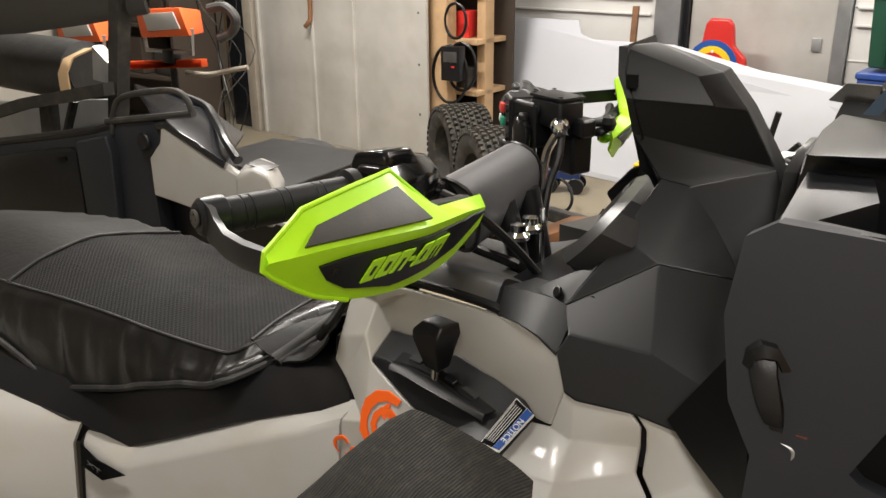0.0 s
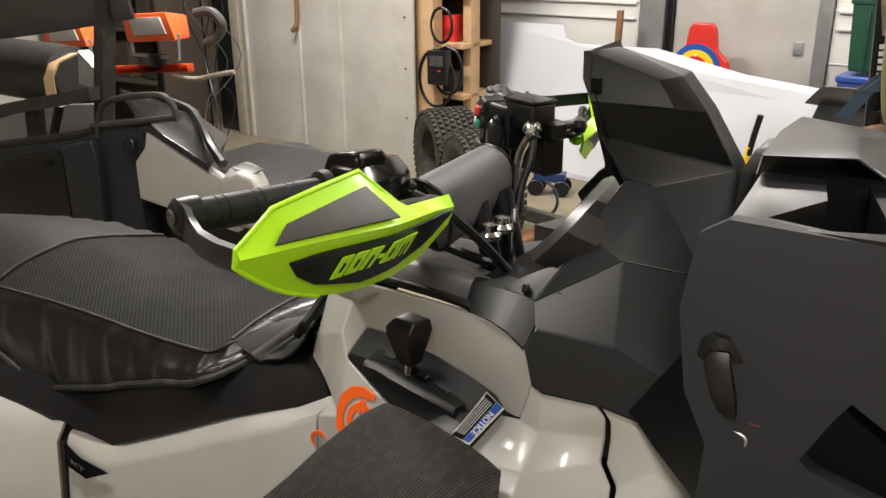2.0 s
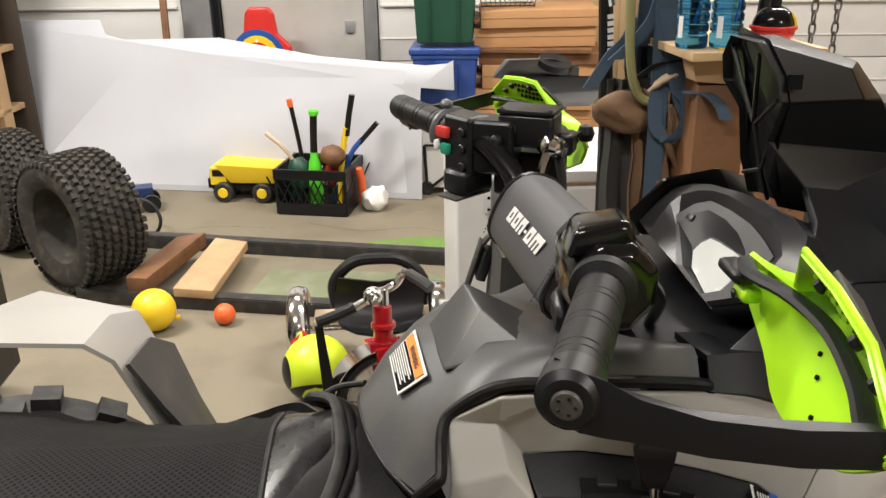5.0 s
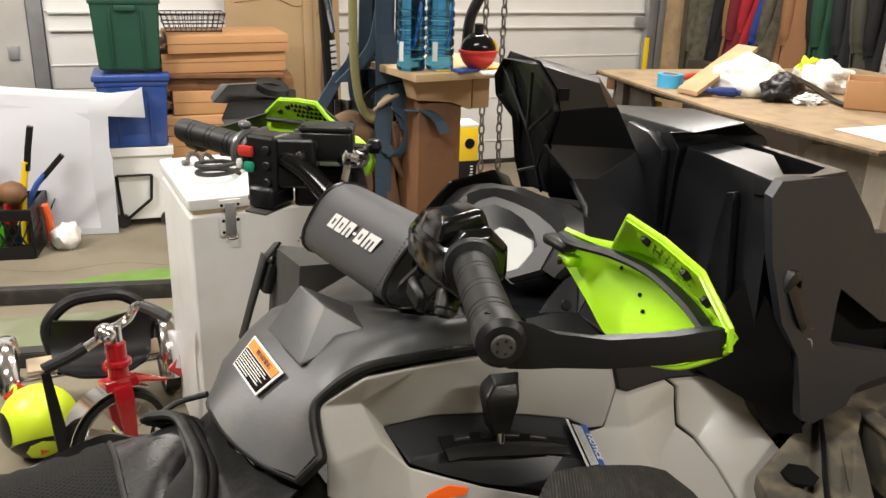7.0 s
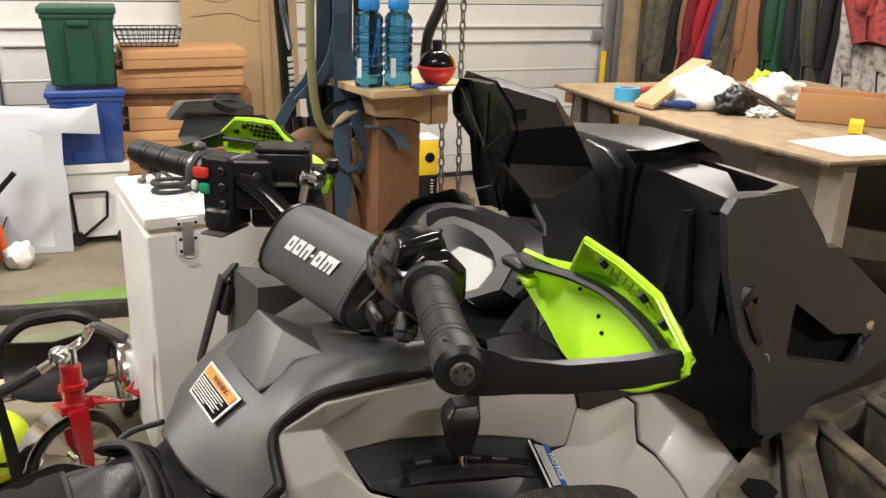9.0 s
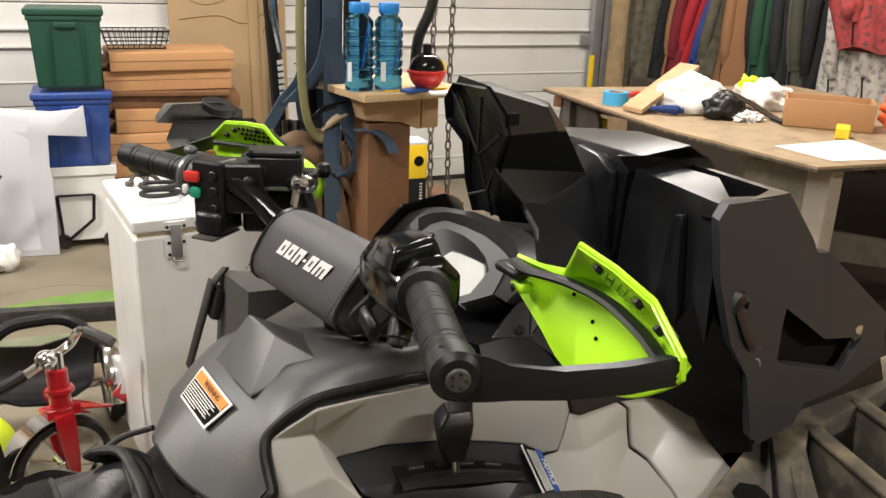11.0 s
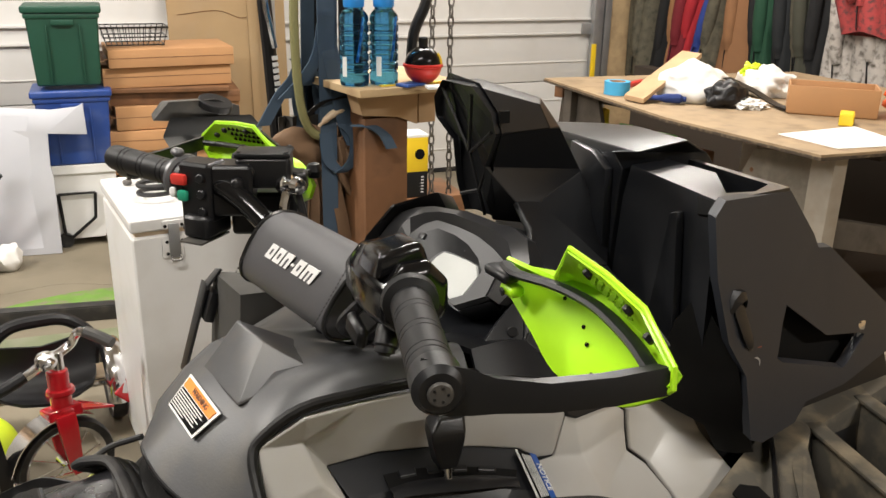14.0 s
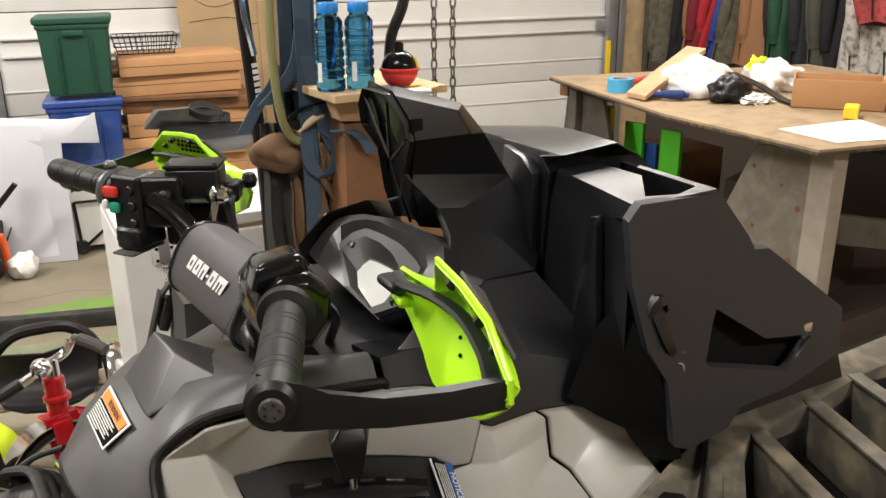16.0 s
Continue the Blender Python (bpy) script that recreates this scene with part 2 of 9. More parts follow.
setting("floor", b_box(12, 11, 0.2, pose(0, 0, -0.2), 0), M_CONC, "worn brown-grey concrete garage floor with stains", "floor", pose(0.2, -0.2, 0, 0, 0, -6))
setting("ceiling", b_box(12, 11, 0.1, pose(0, 0, 3.0), 0), M_CEIL, "plain pale garage ceiling", "ceiling", pose(0.2, -0.2, 0, 0, 0, -6))
for nm, u0, u1 in (("wall_back_left", -4.6, -1.9), ("wall_back_right", 4.42, 5.0)):
    setting(nm, b_box(u1 - u0, 0.15, 3.0, pose((u0 + u1) / 2, 0.1, 0), 0), M_OSB, "bare strand-board garage wall", "wall", WALL)
setting("wall_above_doors", b_box(6.32, 0.15, 0.5, pose(1.26, 0.1, 2.5), 0), M_OSB, "bare strand-board wall over the garage doors", "wall", WALL)
setting("wall_right", b_box(0.15, 11, 3.0, pose(4.95, -5.4, 0), 0), M_OSB, "bare strand-board side wall hung with jackets", "wall", WALL)
# hidden walls that close the room, made pale to throw back neutral fill
setting("wall_left", b_box(0.15, 11, 3.0, pose(-4.6, -5.4, 0), 0), M_CEIL, "plain board side wall, pale to bounce neutral fill light", "wall", WALL)
setting("wall_behind", b_box(10, 0.15, 3.0, pose(0, -8.6, 0), 0), M_CEIL, "unseen board wall behind the vehicles, pale to bounce neutral fill light", "wall", WALL)


def garage_door(name, u0, u1, label):
    d = thing(name, label, "garage door", WALL, kind="structure")
    w = u1 - u0
    for i, z0 in enumerate((0.03, 0.56, 1.09, 1.62, 2.15)):
        part("panel", b_box(w, 0.04, 0.525, pose((u0 + u1) / 2, 0.03, z0), 0.006), M_DOORW, d)
        for k in (0.12, 0.40):
            part("rib", b_box(w, 0.008, 0.008, pose((u0 + u1) / 2, 0.0075, z0 + k), 0.003), M_DOORW, d)
    for z0 in (0.86, 0.95):
        part("strut", b_box(w - 0.04, 0.018, 0.014, pose((u0 + u1) / 2, -0.002, z0), 0.004), M_DOORW, d)
    part("bottom_seal", b_box(w, 0.04, 0.028, pose((u0 + u1) / 2, 0.03, 0.0), 0.004), M_RUB, d)
    return d


garage_door("garage_door_left", -1.9, -0.43, "white ribbed sectional garage door, closed")
gd = garage_door("garage_door_right", 0.68, 4.30, "white ribbed sectional garage door, closed, with steel tracks")
part("track", b_box(0.07, 0.05, 2.6, pose(4.31, -0.035, 0), 0.004), M_GALV, gd)
part("jamb", b_box(0.05, 0.14, 2.6, pose(4.385, 0.02, 0), 0.004), M_GALV, gd)
part("warning_strip", b_box(0.035, 0.01, 0.5, pose(4.28, -0.065, 0.30), 0.002), M_YEL, gd, "yellow hazard strip")
for z0 in (0.5, 0.86, 1.5):
    part("hinge", b_box(0.09, 0.012, 0.07, pose(4.25, -0.02, z0), 0.003), M_GALV, gd)
pil = thing("steel_door", "scuffed grey steel service door between the garage doors", "door", WALL, kind="structure")
part("leaf", b_box(0.80, 0.05, 2.4, pose(0.20, 0.03, 0), 0.004), M_STEEL, pil)
part("jamb", b_box(0.16, 0.12, 2.5, pose(-0.335, 0.03, 0), 0.006), M_GALV, pil)
part("jamb", b_box(0.022, 0.10, 2.5, pose(-0.215, 0.02, 0), 0.004), M_BLKM, pil)
part("jamb", b_box(0.07, 0.10, 2.5, pose(0.64, 0.03, 0), 0.006), M_GALV, pil)
part("lintel", b_box(1.15, 0.12, 0.12, pose(0.12, 0.03, 2.4), 0.006), M_GALV, pil)
part("latch_plate", b_box(0.05, 0.012, 0.07, pose(0.52, -0.004, 0.72), 0.004), M_GALV, pil)

# ---- ceiling lights ----
for cx, cy, e in ((-0.8, -0.4, 46), (1.7, -2.5, 80), (-2.2, 1.9, 145), (1.2, 1.5, 80), (-0.4, 3.0, 34), (3.0, 2.2, 40)):
    cl = thing("ceiling_light", "long white ceiling tube light, switched on", "light", pose(cx, cy, 2.9, 0, 0, -6), "ceiling lights")
    part("housing", b_box(1.25, 0.16, 0.05, pose(0, 0, 0.045), 0.01), M_WHITE, cl)
    part("tube", b_tube([(-0.58, 0.035, 0.02), (0, 0.035, 0.02), (0.58, 0.035, 0.02)], 0.016, 10, 1), M_LAMP, cl)
    part("tube", b_tube([(-0.58, -0.035, 0.02), (0, -0.035, 0.02), (0.58, -0.035, 0.02)], 0.016, 10, 1), M_LAMP, cl)
    ld = bpy.data.lights.new("ceiling_lamp", "AREA")
    ld.shape, ld.size, ld.size_y, ld.energy, ld.color = "RECTANGLE", 1.2, 0.16, e, (1.0, 0.948, 0.885)
    lo = new("ceiling_lamp", ld)
    lo.matrix_basis = pose(cx, cy, 2.885, 0, 0, -6)


# ---- the quad ----
def mesh_cloth(name):
    """Black air-mesh fabric: a fine net of dark holes."""
    m = mat(name, (0.030, 0.030, 0.031), 0.65, var=0.1, scale=10, bump=0, spec=0.12)
    nt = m.node_tree
    N, L = nt.nodes, nt.links
    b = N["Principled BSDF"]
    tc = N.new("ShaderNodeTexCoord")
    waves = []
    for k, (cx, cy) in enumerate(((810.0, 810.0), (810.0, -810.0))):
        dt = N.new("ShaderNodeVectorMath")
        dt.operation = "DOT_PRODUCT"
        L.new(tc.outputs["Object"], dt.inputs[0])
        dt.inputs[1].default_value = (cx, cy, 0.0)
        co = N.new("ShaderNodeMath")
        co.operation = "COSINE"
        L.new(dt.outputs["Value"], co.inputs[0])
        waves.append(co)
    su = N.new("ShaderNodeMath")
    su.operation = "ADD"
    L.new(waves[0].outputs[0], su.inputs[0])
    L.new(waves[1].outputs[0], su.inputs[1])
    mr = N.new("ShaderNodeMapRange")
    mr.inputs[1].default_value, mr.inputs[2].default_value, mr.inputs[3].default_value, mr.inputs[4].default_value = 0.0, 0.8, 1.0, 0.0
    L.new(su.outputs[0], mr.inputs[0])
    mx = N.new("ShaderNodeMix")
    mx.data_type = "RGBA"
    mx.inputs[6].default_value, mx.inputs[7].default_value = (0.0010, 0.0010, 0.0010, 1), (0.0135, 0.0132, 0.013, 1)
    L.new(mr.outputs[0], mx.inputs[0])
    L.new(mx.outputs[2], b.inputs["Base Color"])
    bp = N.new("ShaderNodeBump")
    bp.inputs["Strength"].default_value, bp.inputs["Distance"].default_value = 0.6, 0.002
    L.new(mr.outputs[0], bp.inputs["Height"])
    L.new(bp.outputs[0], b.inputs["Normal"])
    return m


M_MESH = mesh_cloth("air_mesh")
M_PADV = mat("grey_pad_vinyl", (0.075, 0.075, 0.08), 0.5, var=0.12, scale=12, bump=0.3, fine=400)
# dusty black whose base is also lightened for reflected sheen
M_HOOD = mat("dusty_sheen_black", (0.020, 0.020, 0.0215), 0.36, var=0.2, scale=9, bump=0.15, fine=500, dirt=(0.05, 0.048, 0.044), dirt_amt=0.4, spec=0.55)
# near-black that paints the shade of slots and gaps
M_GAPSHADE = mat("gap_shade_black", (0.003, 0.003, 0.0032), 0.45, var=0.2, scale=9, bump=0.1, spec=0.15)
# pale base colour stands for the light reflected by the gauge glass
M_SCREEN = mat("gauge_glare", (0.62, 0.64, 0.62), 0.08, var=0.25, scale=14, bump=0.0, coat=1.0)
M_BEZEL = mat("grey_bezel", (0.012, 0.0125, 0.0135), 0.4, var=0.15, scale=12, bump=0.2, fine=400)
M_RING = mat("grey_ring", (0.017, 0.0175, 0.019), 0.42, var=0.2, scale=12, bump=0.15, fine=400)
M_BEZEL2 = mat("pale_grey_bezel", (0.085, 0.087, 0.092), 0.3, var=0.15, scale=12, bump=0.1, fine=400)
M_ORLAB = mat("orange_print", (0.85, 0.125, 0.015), 0.7, var=0.04, bump=0, spec=0.15)
M_BLUELAB = mat("blue_print", (0.02, 0.08, 0.32), 0.4, var=0.04, bump=0)
M_REDSW = mat("red_switch", (0.6, 0.04, 0.03), 0.35, var=0.06, bump=0.03)
M_GRNSW = mat("green_switch", (0.02, 0.28, 0.17), 0.35, var=0.06, bump=0.03)
M_DKGREY = mat("dark_grey_plastic", (0.045, 0.044, 0.043), 0.45, var=0.15, scale=10, bump=0.25, fine=400, dirt=(0.15, 0.13, 0.1), dirt_amt=0.4)
M_RACK = mat("muddy_rack_plastic", (0.085, 0.078, 0.064), 0.55, var=0.25, scale=12, bump=0.4, fine=200, dirt=(0.30, 0.245, 0.165), dirt_amt=0.85)
# lime plastic darkened for the shade in the near guard's vents
M_SHADELIME = mat("shaded_lime", (0.20, 0.42, 0.01), 0.4, var=0.04, scale=8, bump=0.0)
M_FLAP = mat("woven_rubber", (0.030, 0.029, 0.027), 0.75, var=0.35, scale=60, bump=1.0, fine=420, dirt=(0.070, 0.064, 0.052), dirt_amt=0.55, spec=0.3)


def ribbed(m, scale, turn, strength):
    """Fine parallel ribs added to the relief of a material."""
    N, L = m.node_tree.nodes, m.node_tree.links
    b = N["Principled BSDF"]
    tc, mp, wv, bp = N.new("ShaderNodeTexCoord"), N.new("ShaderNodeMapping"), N.new("ShaderNodeTexWave"), N.new("ShaderNodeBump")
    mp.inputs["Rotation"].default_value = [radians(a) for a in turn]
    wv.inputs["Scale"].default_value, wv.inputs["Distortion"].default_value = scale, 0.4
    bp.inputs["Strength"].default_value, bp.inputs["Distance"].default_value = strength, 0.0012
    L.new(tc.outputs["Object"], mp.inputs["Vector"])
    L.new(mp.outputs[0], wv.inputs["Vector"])
    L.new(wv.outputs["Fac"], bp.inputs["Height"])
    for ln_ in [q for q in L if q.to_socket == b.inputs["Normal"]]:
        L.new(ln_.from_socket, bp.inputs["Normal"])
    L.new(bp.outputs[0], b.inputs["Normal"])


ribbed(M_FLAP, 110, (0, 0, 25), 0.8)

M_DULLV = mat("dull_black_vinyl", (0.0045, 0.0044, 0.0043), 0.55, var=0.35, scale=9, bump=0.4, fine=90, dirt=(0.012, 0.011, 0.010), dirt_amt=0.5, spec=0.25)
M_PATCH = mat("glossy_woven_vinyl", (0.012, 0.012, 0.014), 0.28, var=0.3, scale=60, bump=0.35, fine=420, spec=0.55)

atv = thing("quad_bike", "grey and black quad bike with lime hand guards and front box", "quad bike", pose(0, 0, 0))


def wheel(x, y, r, w):
    hub = part("wheel", b_lathe([(0.02, -w * 0.25), (r * 0.5, -w * 0.3), (r * 0.52, -w * 0.42), (r * 0.52, w * 0.42), (r * 0.5, w * 0.3), (0.02, w * 0.2)], 24, pose(x, y, r, 90, 0, 0)), M_BLKM, atv)
    bm = b_lathe([(r * 0.5, -w * 0.42), (r * 0.8, -w * 0.5), (r * 0.94, -w * 0.42), (r * 0.95, w * 0.42), (r * 0.8, w * 0.5), (r * 0.5, w * 0.42)], 36, pose(x, y, r, 90, 0, 0))
    for k in range(18):
        for q in (-0.27, 0.05, 0.3):
            lug = b_box(0.045, w * 0.2, 0.03, pose(0, 0, 0, 0, 0, 12), 0, 1)
            lug.transform(pose(x, y + w * q, r) @ pose(0, 0, 0, 0, k * 20 + q * 30, 0) @ pose(0, 0, r * 0.91))
            bm = join(bm, lug)
    part("tyre", bm, M_RUB, hub)


for wx in (0.66, -0.70):
    for wy in (-0.46, 0.46):
        wheel(wx, wy, 0.31, 0.22)
part("frame_tub", b_loft([[(x, -h, z0), (x, -h, z1), (x, h, z1), (x, h, z0)] for x, h, z0, z1 in ((-0.85, 0.12, 0.45, 0.62), (-0.5, 0.14, 0.34, 0.62), (-0.2, 0.13, 0.32, 0.70), (0.1, 0.13, 0.32, 0.84), (0.3, 0.13, 0.34, 0.84), (0.8, 0.12, 0.42, 0.80))], True, True), M_BLK, atv)
for ax in (0.66, -0.70):
    part("axle", b_cyl((ax, -0.44, 0.31), (0, 1, 0), 0.03, 0.88), M_BLK, atv)


# seat: air-mesh cover over a gathered vinyl skirt
def seat_row(x, h, top, sag, base, far, yc=-0.005):
    return [(x, yc - h - 0.010, base), (x, yc - h - 0.006, (base + top - sag) / 2 - 0.006), (x, yc - h + 0.006, top - sag - 0.016), (x, yc - h + 0.020, top - sag), (x, yc - h * 0.6, top - sag * 0.35), (x, yc - h * 0.25, top - 0.002),
            (x, yc, top - far * 0.08), (x, yc + h * 0.4, top - far * 0.45), (x, yc + h - 0.02, top - far), (x, yc + h - 0.004, top - far - 0.02), (x, yc + h + 0.006, base - far * 0.5)]


SEAT = [(-1.05, 0.165, 0.862, 0.040, 0.76, 0.05), (-0.85, 0.185, 0.872, 0.030, 0.785, 0.045), (-0.70, 0.190, 0.872, 0.028, 0.760, 0.05), (-0.57, 0.190, 0.870, 0.022, 0.722, 0.06), (-0.46, 0.190, 0.868, 0.020, 0.745, 0.08), (-0.35, 0.190, 0.864, 0.020, 0.782, 0.09), (-0.25, 0.191, 0.864, 0.018, 0.812, 0.09), (-0.222, 0.188, 0.868, 0.018, 0.820, 0.085), (-0.195, 0.168, 0.876, 0.012, 0.832, 0.08), (-0.165, 0.112, 0.886, 0.012, 0.846, 0.07), (-0.135, 0.078, 0.892, 0.018, 0.857, 0.06), (-0.1, 0.062, 0.892, 0.03, 0.865, 0.04), (-0.088, 0.055, 0.875, 0.03, 0.862, 0.03)]
cols = [spline([r[j] for r in [seat_row(*s) for s in SEAT]], 10) for j in range(11)]
rows = [[Vector(cols[j][i]) for j in range(11)] for i in range(len(cols[0]))]
for r in rows:
    for j, s in ((0, 0.4), (1, 1.0), (2, 0.8), (8, -0.8), (9, -1.0)):
        w = noise.noise(Vector((r[j].x * 30 + j * 0.35, j * 0.22, 0.0))) * 0.009 + noise.noise(Vector((r[j].x * 75 + j * 0.6, j * 0.3, 5.0))) * 0.005
        r[j] += Vector((0, -w * s, w * 0.5))
part("seat_skirt", b_loft([spline(r[0:4], 3) for r in rows], thick=0.004), M_VINYL, atv, "gathered glossy black vinyl skirt", 70)
part("seat_skirt", b_loft([spline(r[8:11], 3) for r in rows], thick=0.004), M_VINYL, atv, "gathered glossy black vinyl skirt", 70)
REAR = [r for r in rows if r[5].x < -0.69]
part("seat_cover", b_loft([r[3:9] for r in rows[len(REAR) - 1:]], thick=0.004), M_MESH, atv, "black air-mesh seat cover", 70)
part("rear_seat_cover", b_loft([r[3:9] for r in REAR], thick=0.004), M_DULLV, atv, "dull black vinyl rear of the seat", 70)
part("mesh_seam", b_tube([v + Vector((0, 0, 0.002)) for v in REAR[-1][3:9]], 0.0025, 6, 3), M_RUB, atv)
part("seat_end", b_loft([rows[0][2:10], [v + Vector((-0.004, 0, -0.06)) for v in rows[0][2:10]]], thick=0.004), M_VINYL, atv)
part("seat_seam", b_tube([r[3] + Vector((0, -0.001, 0.001)) for r in rows[::4]], 0.0022, 6, 3), M_RUB, atv)
part("seat_piping", b_tube([r[0] + Vector((0, -0.003, 0)) for r in rows[::4]], 0.005, 8, 3), M_RUB, atv)
NOSE = [r for r in rows if -0.203 <= r[5].x <= -0.136]
part("seat_nose_patch", b_loft([[v + Vector((0, 0, 0.004)) for v in spline(r[3:8], 3)] for r in NOSE], thick=0.004), M_PATCH, atv, "glossy black woven patch on the seat nose", 60)
for e in (NOSE[0], NOSE[-1]):
    part("patch_edge", b_tube([v + Vector((0, 0, 0.005)) for v in e[3:8]], 0.0028, 6, 4), M_RUB, atv)
BAND = [(-0.166, 0.020, 0.888), (-0.158, 0.006, 0.8985), (-0.139, -0.010, 0.9005), (-0.132, -0.045, 0.8935), (-0.131, -0.080, 0.8845), (-0.142, -0.123, 0.8715), (-0.163, -0.162, 0.852)]
for k, (o, w) in enumerate((((0, 0, 0), 0.0068), ((0.011, -0.001, -0.004), 0.0055), ((0.020, 0.001, -0.010), 0.0048))):
    part("strap", b_tube([Vector(p) + Vector(o) * (1 + 0.12 * math.sin(1.7 * i + k)) for i, p in enumerate(BAND)], w, 10, 6, 0.75), M_DULLV if k else M_RUB, atv, "folded black elastic strap")
part("patch_side", b_loft([[p, p.lerp(q, 0.5) + Vector((-0.002, -0.003, 0.002)), q] for p, q in zip(evenly([r[3] + Vector((0, 0.002, 0.004)) for r in reversed(NOSE)], 16), evenly(BAND[3:], 16))], thick=0.003), M_DULLV, atv, "", 60)
EDGE = [(-0.092, 0.022, 0.872), (-0.103, -0.004, 0.905), (-0.110, -0.045, 0.915), (-0.104, -0.088, 0.908), (-0.088, -0.138, 0.906), (-0.066, -0.180, 0.906)]
far_l, near_l = evenly(BAND, 22), evenly(EDGE, 22)
part("nose_drape", b_loft([[p.lerp(q, t) + Vector((0, 0, -0.012 * math.sin(math.pi * t) + 0.007 * noise.noise(Vector((i * 0.55, t * 2.5, 3.0))) - 0.004)) for t in (0, 0.15, 0.3, 0.45, 0.6, 0.75, 0.9, 1.0)] for i, (p, q) in enumerate(zip(far_l, near_l))], thick=0.003), M_DULLV, atv, "crumpled black cover tucked under the shroud", 60)
part("drape_loop", b_tube([(-0.152, 0.006, 0.899), (-0.135, 0.004, 0.909), (-0.116, -0.006, 0.917), (-0.108, -0.012, 0.921)], 0.0032, 8, 5), M_RUB, atv, "thin black cord loop")
part("seat_base", b_loft([
    [(-1.0, -0.17, 0.80), (-1.0, -0.235, 0.765), (-1.0, -0.285, 0.738), (-1.0, -0.28, 0.68)],
    [(-0.72, -0.17, 0.775), (-0.72, -0.217, 0.742), (-0.72, -0.256, 0.716), (-0.72, -0.25, 0.66)],
    [(-0.50, -0.185, 0.735), (-0.50, -0.215, 0.720), (-0.50, -0.242, 0.704), (-0.50, -0.235, 0.66)],
    [(-0.41, -0.19, 0.755), (-0.41, -0.203, 0.71), (-0.41, -0.213, 0.668), (-0.41, -0.200, 0.655)],
    [(-0.32, -0.19, 0.785), (-0.32, -0.203, 0.75), (-0.32, -0.214, 0.712), (-0.32, -0.200, 0.695)],
    [(-0.24, -0.185, 0.815), (-0.24, -0.200, 0.785), (-0.24, -0.214, 0.752), (-0.24, -0.200, 0.735)],
    [(-0.186, -0.150, 0.840), (-0.186, -0.192, 0.815), (-0.186, -0.214, 0.780), (-0.186, -0.200, 0.765)],
    [(-0.127, -0.095, 0.872), (-0.120, -0.172, 0.852), (-0.115, -0.213, 0.812), (-0.115, -0.200, 0.798)],
    [(-0.085, -0.110, 0.895), (-0.070, -0.170, 0.880), (-0.050, -0.211, 0.838), (-0.05, -0.198, 0.825)],
    [(-0.062, -0.150, 0.910), (-0.045, -0.182, 0.893), (-0.012, -0.203, 0.858), (-0.005, -0.195, 0.850)],
    [(-0.052, -0.172, 0.916), (-0.043, -0.186, 0.902), (-0.020, -0.194, 0.872), (-0.010, -0.190, 0.862)],
], thick=0.006), M_BLK, atv, "smooth black plastic under the seat", 45)
part("seat_base", b_box(0.85, 0.34, 0.1, pose(-0.56, 0.01, 0.64), 0.02), M_BLKM, atv)


def row(x, yz):
    return [(x, y, z) for y, z in yz]


# bodywork on the near side: a recessed wall over the shifter gate, a ramp behind it, a lip below it
TOPL = [(-0.0385, -0.158, 0.968), (0.002, -0.169, 0.993), (0.05, -0.171, 0.9955), (0.107, -0.176, 0.996), (0.163, -0.185, 0.998), (0.2155, -0.200, 0.998)]
GTOP = [(0.0213, -0.1653, 0.938), (0.066, -0.174, 0.943), (0.122, -0.183, 0.938), (0.167, -0.191, 0.929), (0.203, -0.200, 0.921), (0.217, -0.206, 0.910)]
PV = {"t%d" % k: p for k, p in enumerate(TOPL)} | {"g%d" % k: p for k, p in enumerate(GTOP)} | {
    "r": (0.000, -0.161, 0.968), "m": (0.006, -0.194, 0.941), "n": (0.0258, -0.2116, 0.923), "k": (-0.039, -0.182, 0.923),
    "l1": (0.0575, -0.222, 0.909), "l2": (0.093, -0.2335, 0.895), "l3": (0.140, -0.256, 0.886), "l4": (0.192, -0.272, 0.888),
    "b1": (-0.042, -0.190, 0.897), "b2": (-0.024, -0.195, 0.881), "b3": (-0.0074, -0.200, 0.862), "b4": (-0.003, -0.212, 0.855), "b5": (-0.003, -0.232, 0.853),
    "d1": (0.030, -0.234, 0.862), "d2": (0.070, -0.244, 0.855), "d3": (0.135, -0.270, 0.850), "d4": (0.20, -0.290, 0.85),
    "w0": (-0.003, -0.262, 0.55), "w1": (0.03, -0.265, 0.58), "w2": (0.07, -0.272, 0.60), "w3": (0.135, -0.285, 0.60), "w4": (0.20, -0.31, 0.60),
    "e1": (0.238, -0.209, 0.990), "e2": (0.2478, -0.2115, 0.953), "e3": (0.2595, -0.2115, 0.948), "e4": (0.3084, -0.2075, 0.9485),
    "gq": (0.209, -0.205, 0.905), "q1": (0.236, -0.213, 0.912), "q2": (0.262, -0.224, 0.912), "q3": (0.262, -0.260, 0.886), "q4": (0.196, -0.264, 0.887), "q5": (0.27, -0.305, 0.870), "q6": (0.27, -0.33, 0.60),
    "s1": (0.322, -0.2127, 0.9375), "s2": (0.3235, -0.2135, 0.920), "s3": (0.3235, -0.2195, 0.896), "s4": (0.3386, -0.232, 0.8834), "s5": (0.345, -0.262, 0.866), "s6": (0.345, -0.312, 0.835), "s7": (0.345, -0.34, 0.60)}
